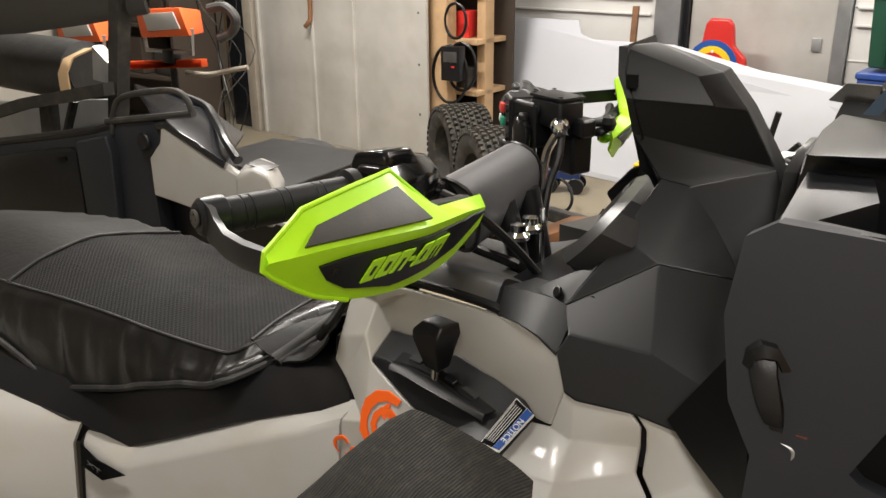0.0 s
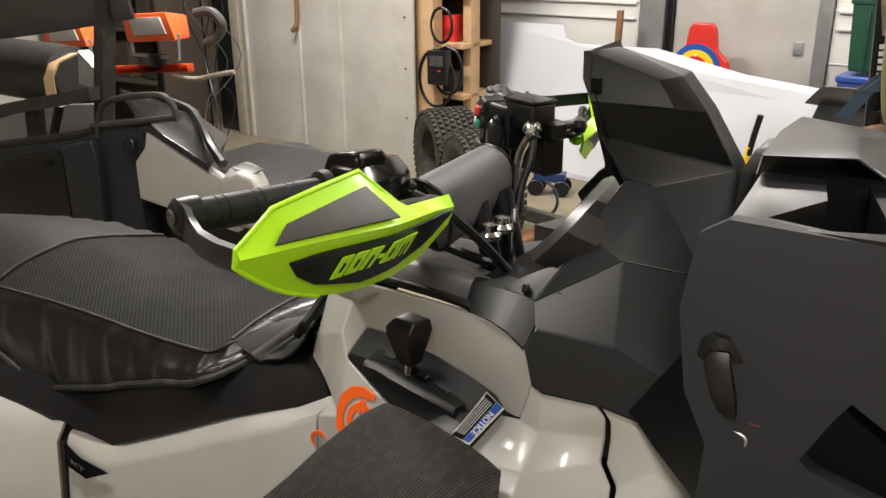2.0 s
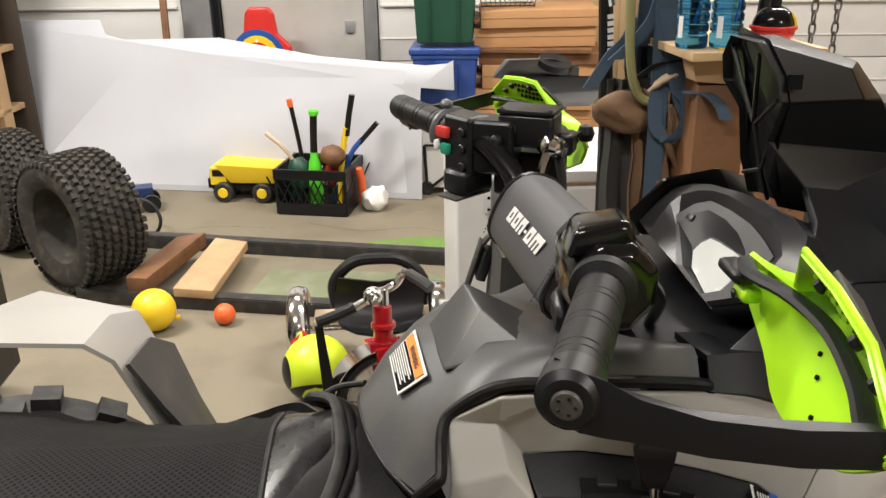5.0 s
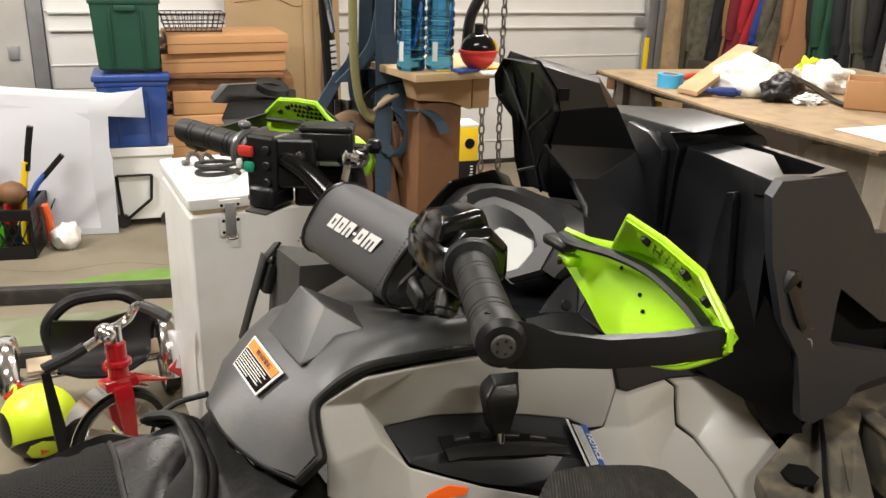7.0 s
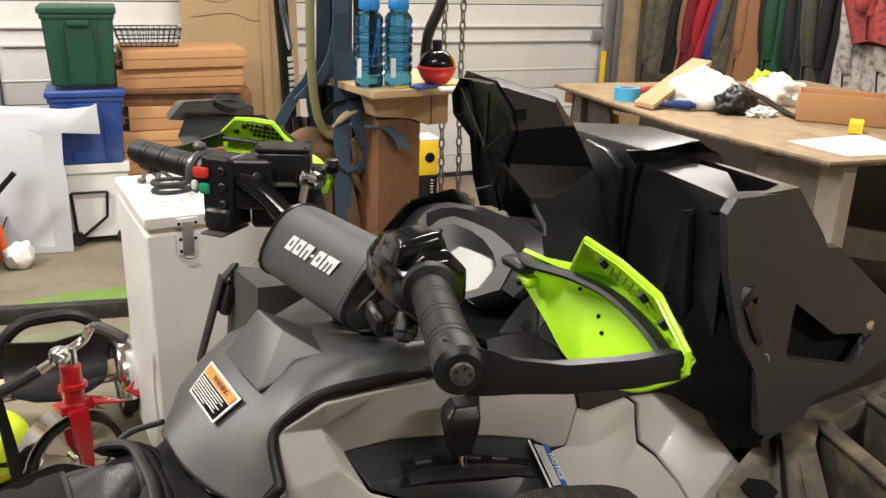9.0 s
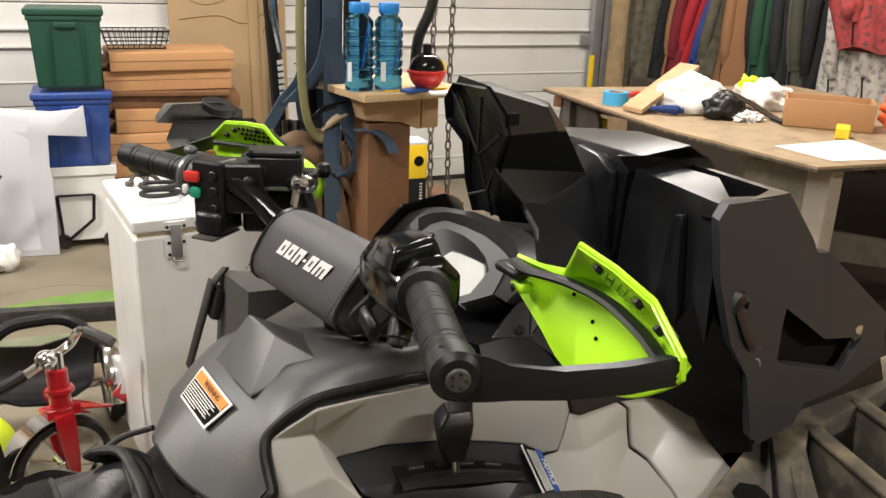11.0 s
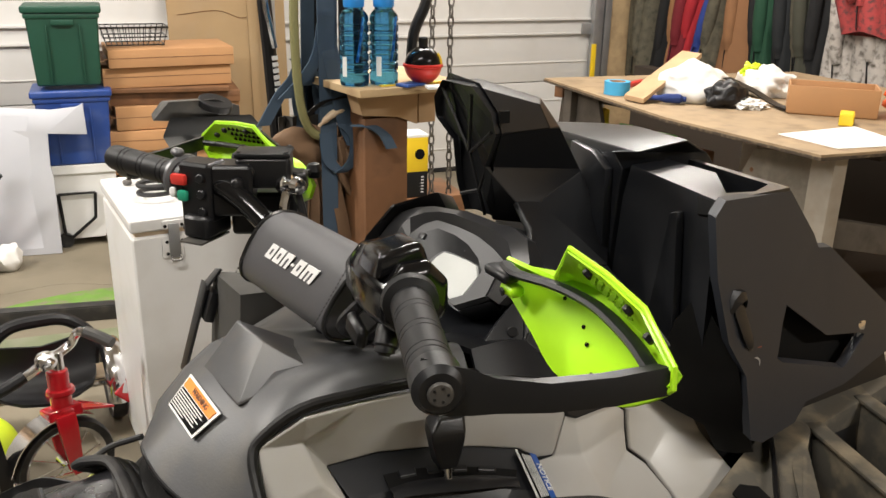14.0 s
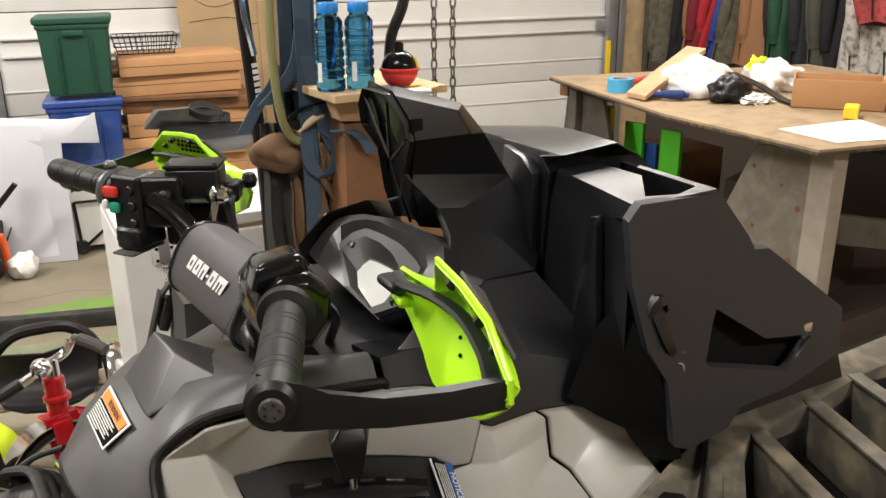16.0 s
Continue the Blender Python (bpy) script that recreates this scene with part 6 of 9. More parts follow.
part("hasp_plate", b_box(0.050, 0.004, 0.050, pose(0.094, -0.0045, 0.655), 0.001), M_WHITE, hs)
for dx, dz in ((-0.02, 0.735), (0.02, 0.735), (-0.018, 0.695), (-0.018, 0.665), (0.018, 0.695)):
    part("screw", b_cyl((0.098 + dx, -0.006, dz), (0, -1, 0), 0.004, 0.004, 8, 0.001), M_MARKSHADE, hs)
part("hasp_loop", b_tube([(0.088, -0.012, 0.66), (0.088, -0.022, 0.652), (0.108, -0.022, 0.652), (0.108, -0.012, 0.66)], 0.003, 6, 3), M_CHAIN, hs)
part("foot", b_box(0.05, 0.05, 0.014, pose(0.05, 0.05, 0), 0.002), M_BLK, fz)
part("foot", b_box(0.05, 0.05, 0.014, pose(0.57, 0.37, 0), 0.002), M_BLK, fz)
part("foot", b_box(0.05, 0.05, 0.014, pose(0.05, 0.37, 0), 0.002), M_BLK, fz)
part("foot", b_box(0.05, 0.05, 0.014, pose(0.57, 0.05, 0), 0.002), M_BLK, fz)
coil = b_tube([(0.20 + 0.055 * math.cos(a * 0.6), 1.40 + 0.05 * math.sin(a * 0.6), 0.765 + 0.002 * a) for a in range(24)], 0.006, 8, 3)
solo("cable_coil", coil, M_RUB, "coiled black cable lying on the white freezer lid", "cable")
for k, (x, y) in enumerate(((0.145, 1.56), (0.175, 1.53))):
    solo("clip", join(b_tube([(x, y, 0.763), (x + 0.02, y + 0.01, 0.79), (x + 0.05, y, 0.765)], 0.006, 6, 4), b_cyl((x, y, 0.760), (0, 0, 1), 0.012, 0.012, 10)), M_CHAIN, "small dark metal clip lying on the freezer lid", "clip", group="clips on the freezer")

# saddle bag on the far side of the quad
sb = thing("saddle_bag", "dark canvas saddle bag with a black buckle strap", "bag", pose(0, 0, 0))
part("bag_body", b_loft([[(0.05, 0.385, 0.72), (0.065, 0.37, 0.932), (0.14, 0.37, 0.915), (0.19, 0.36, 0.86), (0.20, 0.36, 0.72)], [(0.05, 0.22, 0.76), (0.055, 0.20, 0.96), (0.14, 0.20, 0.955), (0.20, 0.20, 0.90), (0.20, 0.20, 0.76)]], True, True), M_GREYFAB, sb, "", 50)
part("buckle", b_box(0.014, 0.035, 0.045, pose(0.045, 0.35, 0.87, 0, 18, 0), 0.004), M_BLK, sb)
part("strap", b_slab([(0.052, 0.345, 0.92), (0.052, 0.372, 0.92), (0.012, 0.372, 0.79), (0.012, 0.350, 0.79)], (-0.004, 0, 0.002), 0.001), M_BLK, sb)
part("strap", b_slab([(0.07, 0.335, 0.945), (0.07, 0.365, 0.935), (0.05, 0.372, 0.91), (0.05, 0.345, 0.915)], (-0.003, 0, 0.003), 0.001), M_BLK, sb)
part("foot_strap", b_box(0.03, 0.03, 0.74, pose(0.12, 0.30, 0.0), 0.004), M_BLK, sb)


# totes, white box, cardboard
def tote(name, label, mtl, x0, z, w, d, h, lidm, px=3.52):
    t = thing(name, label, "storage tote", pose(x0, px, z, 0, 0, -8))
    part("body", bev(b_loft([[(-w * 0.43, -d * 0.44, 0), (w * 0.43, -d * 0.44, 0), (w * 0.43, d * 0.44, 0), (-w * 0.43, d * 0.44, 0)], [(-w * 0.48, -d * 0.48, h * 0.86), (w * 0.48, -d * 0.48, h * 0.86), (w * 0.48, d * 0.48, h * 0.86), (-w * 0.48, d * 0.48, h * 0.86)]], True, True), 0.015, 3), mtl, t)
    part("rim", b_box(w * 1.0, d * 1.0, h * 0.06, pose(0, 0, h * 0.82), 0.006), mtl, t)
    part("lid", b_box(w * 1.06, d * 1.06, h * 0.09, pose(0, 0, h * 0.88), 0.012, 3), lidm, t)
    part("handle", b_box(w * 0.30, 0.02, h * 0.07, pose(0, -d * 0.50, h * 0.74), 0.005), mtl, t)
    for k in (-1, 1):
        part("rib", b_box(w * 0.02, 0.012, h * 0.7, pose(k * w * 0.22, -d * 0.465, h * 0.05, 2, 0, 0), 0.004), mtl, t)
    return t


wb = thing("white_wheeled_box", "white plastic wheeled box with a black wire handle", "cooler", pose(0.25, 3.54, 0, 0, 0, -8))
part("body", bev(b_box(0.30, 0.26, 0.33, pose(0, 0, 0.035)), 0.012, 3), M_WHITE, wb)
part("lid", bev(b_box(0.32, 0.28, 0.045, pose(0, 0, 0.35)), 0.010, 3), M_WHITE, wb)
part("handle", b_tube([(-0.11, -0.145, 0.26), (-0.10, -0.15, 0.07), (-0.07, -0.15, 0.05), (0.04, -0.15, 0.14), (0.05, -0.148, 0.26)], 0.008, 8, 1), M_BLK, wb, "black wire handle")
part("handle", b_tube([(-0.11, -0.143, 0.26), (0.05, -0.146, 0.26)], 0.006, 8, 1), M_BLK, wb)
for k in (-0.10, 0.11):
    part("wheel", b_cyl((k, -0.15, 0.035), (0, 1, 0), 0.035, 0.02), M_RUB, wb)
    part("wheel", b_cyl((k, 0.10, 0.035), (0, 1, 0), 0.035, 0.02), M_RUB, wb)
tb = tote("blue_tote", "scuffed blue plastic storage tote on the white box", M_BLUE, 0.245, 0.395, 0.325, 0.28, 0.355, M_BLUE)
part("sticker", b_box(0.07, 0.002, 0.035, pose(0.0, -0.142, 0.245), 0), M_PAPER, tb, "torn white sticker")
tote("green_tote", "green plastic storage tote with its lid on", M_GREEN, 0.245, 0.7575, 0.31, 0.27, 0.36, M_GREEN)
stack = [(0.0, 0.10, 0.60), (0.10, 0.115, 0.59), (0.215, 0.105, 0.60), (0.32, 0.11, 0.58), (0.43, 0.10, 0.59), (0.53, 0.115, 0.58), (0.645, 0.06, 0.60), (0.705, 0.025, 0.56), (0.73, 0.095, 0.585), (0.825, 0.085, 0.57)]
for k, (z, h, w) in enumerate(stack):
    random.seed(k)
    cb = thing("cardboard_box", "flat brown cardboard box in a tall stack", "box", pose(0.71 + random.uniform(-0.035, 0.035), 3.60 + random.uniform(-0.02, 0.02), z, 0, random.uniform(-0.6, 0.6), -8 + random.uniform(-4, 4)), "stack of cardboard boxes")
    part("carton", b_box(w, 0.40, h - 0.003, pose(0, 0, 0), 0.004), M_BROWN if h < 0.07 else M_CARD, cb)
    part("flap", b_slab([(-w / 2 - 0.002, -0.2, h * 0.5), (-w / 2 - 0.03 - 0.04 * random.random(), -0.21, h * random.uniform(0.1, 0.7)), (-w / 2 - 0.045, 0.1, h * 0.6), (-w / 2 - 0.002, 0.12, h * 0.5)], (0, 0, 0.004), 0), M_BROWN, cb, "torn flap")
    part("seam", b_box(w * 0.99, 0.001, 0.003, pose(0, -0.2005, h * 0.5), 0), M_BROWN, cb)
bk = thing("wire_basket", "black wire basket lying on the cardboard boxes", "basket", pose(0.56, 3.60, 0.912, 0, 0, -6))
for z, s in ((0.004, 0.86), (0.04, 0.95), (0.085, 1.0)):
    part("ring", b_tube([(-0.15 * s, -0.1 * s, z), (0.15 * s, -0.1 * s, z), (0.15 * s, 0.1 * s, z), (-0.15 * s, 0.1 * s, z), (-0.15 * s, -0.1 * s, z)], 0.0035, 6, 1), M_BLK, bk)
for k in range(12):
    x = -0.15 + 0.027 * k
    part("wire", b_tube([(x, -0.1, 0.085), (x * 0.86, -0.086, 0.004), (x * 0.86, 0.086, 0.004), (x, 0.1, 0.085)], 0.002, 5, 1), M_BLK, bk)
pp = thing("plywood_panel", "tall plywood panel with burnt curved lines, leaning on the door", "panel", pose(1.10, 3.86, 0, -3, 0, -6))
part("board", b_box(0.62, 0.02, 2.2, pose(0, 0, 0), 0.002), M_PLY, pp)
part("batten", b_box(0.05, 0.012, 2.2, pose(0.13, -0.016, 0), 0.003), M_PLY, pp)
for pts in ([(-0.28, 1.18), (-0.15, 1.10), (-0.02, 1.12), (0.06, 1.20), (0.10, 1.32)], [(-0.22, 1.30), (-0.10, 1.24), (0.02, 1.26), (0.05, 1.36)], [(-0.26, 1.02), (-0.05, 1.04), (0.08, 1.00), (0.20, 1.06)], [(0.18, 0.95), (0.24, 1.1), (0.22, 1.3)]):
    part("burnt_line", b_tube([(x, -0.0105, z) for x, z in pts], 0.0035, 5, 5, 0.5), M_BROWN, pp)
part("latch_plate", b_box(0.06, 0.006, 0.10, pose(0.25, -0.013, 1.10), 0.002), M_GALV, pp, "steel latch plate")

# leaning white sheet and the toys before it
sh = [(-2.10, 3.86, 0.0), (0.10, 3.335, 0.0), (0.106, 3.335, 0.36), (0.098, 3.335, 0.42), (0.105, 3.335, 0.562), (0.266, 3.325, 0.548), (0.262, 3.325, 0.69), (0.235, 3.328, 0.675), (0.13, 3.345, 0.665), (-0.04, 3.42, 0.673), (-0.376, 3.55, 0.69), (-0.91, 3.83, 0.755), (-1.43, 3.955, 0.74), (-1.52, 3.98, 0.765), (-1.55, 4.005, 0.84), (-2.17, 4.15, 0.83)]
solo("leaning_sheet", b_slab([(x, y - 0.004, z + 0.002) for x, y, z in sh], (0.002, 0.008, 0), 0.002), M_SHEET, "large white plastic sheet leaning on the garage doors", "sheet")
ts = thing("toy_target", "red plastic toy target with blue, yellow and red rings", "toy", pose(-0.70, 3.98, 0.0, 0, 0, -8))
part("board", bev(b_slab([(-0.19, 0, 0.46), (0.15, 0, 0.46), (0.16, 0, 0.60), (0.14, 0, 0.69), (0.075, 0, 0.75), (0.06, 0, 0.86), (0.035, 0, 0.89), (-0.07, 0, 0.89), (-0.095, 0, 0.86), (-0.11, 0, 0.76), (-0.19, 0, 0.69)], (0, 0.04, 0), 0), 0.014, 3), M_RED, ts)
part("stand", b_box(0.10, 0.05, 0.5, pose(0, 0.03, 0), 0.01), M_RED, ts)
for k, (r, mt) in enumerate(((0.145, M_BLUELAB), (0.112, M_YEL), (0.078, M_RED), (0.045, M_TAPEB))):
    part("ring", b_cyl((-0.037, -0.001 - 0.003 * k, 0.632), (0, -1, 0), r, 0.004, 32, 0.001), mt, ts)
for z in (0.675, 0.632, 0.715):
    part("peg", b_cyl((-0.037, -0.012, z), (0, -1, 0), 0.008, 0.006, 10), M_PAPER, ts)
solo("wooden_stake", b_box(0.035, 0.03, 0.93, pose(0, 0, 0), 0.003), M_BROWN, "weathered brown stake standing behind the sheet", "stake", pose(-1.25, 4.07, 0, -2, 1, 0))

tk = thing("toy_truck", "yellow and black toy dump truck on the floor", "toy truck", pose(-0.78, 3.47, 0, 0, 0, -10))
part("chassis", b_box(0.34, 0.10, 0.035, pose(0, 0, 0.055), 0.008), M_BLK, tk)
part("dump_bed", bev(b_loft([[(-0.06, -0.075, 0.10), (0.17, -0.075, 0.10), (0.17, 0.075, 0.10), (-0.06, 0.075, 0.10)], [(-0.13, -0.095, 0.20), (0.19, -0.095, 0.185), (0.19, 0.095, 0.185), (-0.13, 0.095, 0.20)]], True, True), 0.006), M_YEL, tk)
part("cab", bev(b_box(0.085, 0.13, 0.09, pose(-0.125, 0, 0.085)), 0.008), M_YEL, tk)
part("grille", b_box(0.02, 0.11, 0.05, pose(-0.175, 0, 0.065), 0.004), M_BLK, tk)
part("window", b_box(0.06, 0.134, 0.035, pose(-0.125, 0, 0.13), 0.003), M_BLK, tk)
for x in (-0.10, 0.10):
    for y in (-0.07, 0.07):
        w_ = part("wheel", b_cyl((x, y - 0.02, 0.052), (0, 1, 0), 0.052, 0.04, 20, 0.008), M_RUB, tk)
        part("hub", b_cyl((x, y - 0.024 if y < 0 else y + 0.015, 0.052), (0, 1, 0), 0.026, 0.01, 14), M_YEL, w_)

cr = thing("toy_crate", "black milk crate full of toy bats and swords", "crate", pose(-0.40, 3.30, 0, 0, 0, -14))
for y in (-0.15, 0.15):
    part("rim", b_box(0.36, 0.016, 0.05, pose(0, y, 0.175), 0.004), M_BLK, cr)
    part("base", b_box(0.34, 0.016, 0.06, pose(0, y, 0.0), 0.004), M_BLK, cr)
    for k in range(9):
        part("lattice", b_box(0.005, 0.010, 0.15, pose(-0.15 + 0.0375 * k, y, 0.05, 0, 25, 0), 0), M_BLK, cr)
        part("lattice", b_box(0.005, 0.010, 0.15, pose(-0.15 + 0.0375 * k, y, 0.05, 0, -25, 0), 0), M_BLK, cr)
for x in (-0.17, 0.17):
    part("side", b_box(0.016, 0.30, 0.225, pose(x, 0, 0.0), 0.004), M_BLK, cr)
    for z in (0.08, 0.12, 0.16):
        part("slat", b_box(0.02, 0.26, 0.012, pose(x, 0, z), 0.002), M_BLK, cr)
part("floor", b_box(0.33, 0.29, 0.01, pose(0, 0, 0.004), 0), M_BLK, cr)
CRM = pose(-0.40, 3.30, 0, 0, 0, -14)


def toy(name, label, pts, r, mt, sides=8):
    return solo(name, b_tube([CRM @ Vector(p) for p in pts], r, sides, 3), mt, label, "toy", group="toys in the crate")


t1 = toy("toy_sword", "black and yellow toy sword standing in the crate", [(0.10, 0, 0.02), (0.12, 0.0, 0.25), (0.15, 0.0, 0.40)], 0.016, M_YEL)
part("blade", b_tube([CRM @ Vector((0.148, 0, 0.36)), CRM @ Vector((0.165, 0, 0.46)), CRM @ Vector((0.185, 0, 0.555))], 0.015, 8, 1), M_BLK, t1)
t2 = toy("toy_sword", "blue and black toy sword leaning in the crate", [(0.06, 0.03, 0.02), (0.16, 0.0, 0.26), (0.22, 0.0, 0.34)], 0.013, M_BLUELAB)
part("blade", b_tube([CRM @ Vector((0.21, 0, 0.325)), CRM @ Vector((0.25, 0, 0.37)), CRM @ Vector((0.30, 0, 0.425))], 0.013, 8, 1), M_BLK, t2)
toy("toy_bat", "bright green toy bat standing in the crate", [(0.0, -0.06, 0.02), (0.0, -0.06, 0.20), (0.0, -0.06, 0.29)], [0.035, 0.035, 0.034, 0.03, 0.02, 0.018], M_GRNTOY, 12)
toy("toy_stick", "black toy stick with a green tip", [(0.0, -0.06, 0.29), (0.005, -0.06, 0.40), (0.01, -0.06, 0.47)], 0.018, M_BLK)
solo("toy_tip", b_cyl(CRM @ Vector((0.01, -0.06, 0.465)), (0.05, 0, 1), 0.024, 0.03, 12, 0.006), M_GRNTOY, "round bright green toy tip", "toy", group="toys in the crate")
toy("toy_sword", "dark toy sword with an orange tip", [(-0.06, 0.0, 0.02), (-0.09, 0.0, 0.30), (-0.12, 0.0, 0.50)], 0.011, M_BLK)
solo("toy_tip", b_cyl(CRM @ Vector((-0.12, 0, 0.49)), (-0.15, 0, 1), 0.014, 0.04, 10, 0.003), M_ORANGE, "orange toy sword tip", "toy", group="toys in the crate")
toy("toy_sword", "pale wooden toy sword leaning out of the crate", [(-0.05, 0.05, 0.02), (-0.16, 0.03, 0.25), (-0.26, 0.0, 0.36)], 0.010, M_CREAM)
toy("toy_ball_glove", "brown leather toy lump among the toys", [(0.02, -0.02, 0.24), (0.08, -0.04, 0.27), (0.13, -0.05, 0.24)], [0.03, 0.05, 0.055, 0.05, 0.03], M_BROWN, 12)
toy("toy_block", "grey and green toys filling the crate", [(-0.12, -0.05, 0.06), (-0.08, -0.05, 0.16), (-0.10, -0.04, 0.25)], [0.03, 0.05, 0.05, 0.03], M_GREEN, 10)
toy("toy_block", "red plastic toy poking from the crate", [(0.03, 0.08, 0.1), (0.06, 0.06, 0.22), (0.05, 0.05, 0.29)], [0.03, 0.04, 0.04, 0.02], M_RED, 10)
toy("toy_block", "orange plastic toy at the crate edge", [(0.20, 0.03, 0.02), (0.205, 0.02, 0.12), (0.20, 0.0, 0.2)], [0.015, 0.02, 0.02, 0.015], M_ORANGE, 10)
pb = bmesh.new()
bmesh.ops.create_icosphere(pb, subdivisions=3, radius=0.065)
for v in pb.verts:
    v.co *= 1 + 0.35 * noise.noise(v.co * 28)
    v.co.z = max(v.co.z, -0.05)
solo("crumpled_bag", pb, M_BAGW, "crumpled clear plastic bag on the floor", "bag", pose(-0.13, 3.22, 0.052), angle=60)

# steel channels, green panel and plank on the floor
for nm, a, b, h in (("floor_channel", (-1.25, 2.84), (0.34, 2.42), 0.055), ("floor_channel", (-1.25, 2.26), (0.34, 1.88), 0.05)):
    d = Vector((b[0] - a[0], b[1] - a[1], 0))
    ch = thing(nm, "long black steel channel lying on the floor", "beam", pose(a[0], a[1], 0, 0, 0, math.degrees(math.atan2(d.y, d.x))), "channels on the floor")
    part("web", b_box(d.length, 0.012, h, pose(d.length / 2, 0, 0), 0.002), M_BLKSTL, ch)
    part("flange", b_box(d.length, 0.05, 0.008, pose(d.length / 2, 0.022, h - 0.003), 0.002), M_BLKSTL, ch)
    part("flange", b_box(d.length, 0.05, 0.008, pose(d.length / 2, 0.022, 0), 0.002), M_BLKSTL, ch)
solo("green_board", b_slab([(-0.55, 2.48, 0.002), (0.30, 2.32, 0.002), (0.30, 2.00, 0.002), (-0.62, 2.22, 0.002)], (0, 0, 0.012), 0.003), M_OLIVEP, "faded green board lying between the steel channels", "board")
solo("wood_plank", b_slab([(-0.80, 2.66, 0.055), (-0.66, 2.60, 0.055), (-0.72, 2.12, 0.05), (-0.87, 2.16, 0.05)], (0, 0, 0.035), 0.004), M_WOOD, "varnished wooden plank lying across the channels", "plank")
solo("wood_plank", b_slab([(-0.95, 2.62, 0.055), (-0.84, 2.66, 0.055), (-0.97, 2.20, 0.05), (-1.05, 2.22, 0.05)], (0, 0, 0.06), 0.004), M_BROWN, "dark wooden block lying across the channels", "plank")
ov = bmesh.new()
for k in range(34):
    a = k * 2 * math.pi / 34
    ov.verts.new((0.10 + (0.34 + 0.06 * noise.noise(Vector((math.cos(a) * 2, math.sin(a) * 2, 3)))) * math.cos(a), 2.66 + (0.15 + 0.03 * noise.noise(Vector((math.cos(a) * 2, math.sin(a) * 2, 9)))) * math.sin(a), 0.0012))
ov.faces.new(ov.verts)
tagged(part("paint_stain", ov, M_SPRAY), "green paint overspray on the concrete", "stain", kind="structure")


def ball(name, label, cat, p, r, mt):
    bm = bmesh.new()
    bmesh.ops.create_uvsphere(bm, u_segments=24, v_segments=16, radius=r)
    return solo(name, bm, mt, label, cat, pose(*p))


ball("red_ball", "small orange-red play ball on the floor", "ball", (-0.665, 2.02, 0.038), 0.038, M_ORANGE)
yb = ball("yellow_balloon", "yellow balloon lying on the floor", "balloon", (-0.90, 2.0, 0.075), 0.075, M_YEL)
part("knot", b_lathe([(0.004, 0), (0.012, 0.012), (0.004, 0.018)], 8, axis((0.07, 0.0, -0.03), (1, 0.1, -0.4))), M_YEL, yb)
sc = thing("soccer_ball", "neon yellow and black soccer ball on the floor", "ball", pose(-0.305, 1.49, 0.1005))
bm = bmesh.new()
bmesh.ops.create_icosphere(bm, subdivisions=4, radius=0.1)
part("ball_skin", bm, M_SOCCER, sc)


def ball_patch(d, t1, sides, mt, lift, flat=1.0):
    q = Vector(d).normalized().to_track_quat("Z", "Y").to_matrix()
    return part("ball_patch", b_loft([[(q @ Vector((math.sin(t) * math.cos(a * 2 * math.pi / sides), flat * math.sin(t) * math.sin(a * 2 * math.pi / sides), math.cos(t)))).normalized() * (0.1 + lift) for a in range(sides)] for t in [0.01 + (t1 - 0.01) * k / 9 for k in range(10)]], True, False, 0.001), mt, sc)


ball_patch((0.02, -0.62, -0.78), 0.92, 36, M_BLK, 0.0010)
ball_patch((0.90, -0.30, -0.25), 0.62, 36, M_BLK, 0.0012)
ball_patch((-0.88, -0.30, 0.05), 0.50, 36, M_BLK, 0.0012)
ball_patch((0.3, 0.9, 0.2), 0.6, 36, M_BLK, 0.0010)
ball_patch((0.02, -0.88, -0.47), 0.42, 8, M_SOCCER, 0.0024)
ball_patch((0.02, -0.90, -0.45), 0.14, 3, M_ORANGE, 0.0036)

# tricycle
tr = thing("tricycle", "red child's tricycle with a black seat and chrome fenders", "tricycle", pose(-0.115, 1.30, 0, 0, 0, 0))
def ring_wheel(c, d, r, w, name="wheel"):
    wh = part(name, b_cyl(Vector(c) - Vector(d).normalized() * w * 0.6, d, 0.014, w * 1.2, 12), M_CHROME, tr)
    M_ = axis(c, d)
    rows_ = [[(rr_ * math.cos(2 * math.pi * k / 32), rr_ * math.sin(2 * math.pi * k / 32), zz) for k in range(32)] for rr_, zz in ((r - w * 0.5, -w * 0.4), (r - w * 0.12, -w * 0.5), (r, -w * 0.25), (r, w * 0.25), (r - w * 0.12, w * 0.5), (r - w * 0.5, w * 0.4), (r - w * 0.5, -w * 0.4))]
    t_ = b_loft(rows_, True)
    t_.transform(M_)
    part("tyre", t_, M_RUB, wh)
    rim = b_loft([[(rr_ * math.cos(2 * math.pi * k / 32), rr_ * math.sin(2 * math.pi * k / 32), zz) for k in range(32)] for rr_, zz in ((r - w * 0.5, -w * 0.35), (r - w * 0.75, -w * 0.2), (r - w * 0.75, w * 0.2), (r - w * 0.5, w * 0.35))], True)
    rim.transform(M_)
    part("rim", rim, M_CHROME, wh)
    for k in range(10):
        a = k * math.pi / 5
        part("spoke", b_tube([M_ @ Vector((0.012 * math.cos(a), 0.012 * math.sin(a), w * 0.3)), M_ @ Vector(((r - w * 0.75) * math.cos(a + 0.15), (r - w * 0.75) * math.sin(a + 0.15), 0))], 0.0018, 5, 1), M_CHROME, wh)
    return wh


WD = (0.30, -0.954, 0)
RD = (0.954, 0.30)
ring_wheel((0, 0, 0.125), WD, 0.125, 0.045)
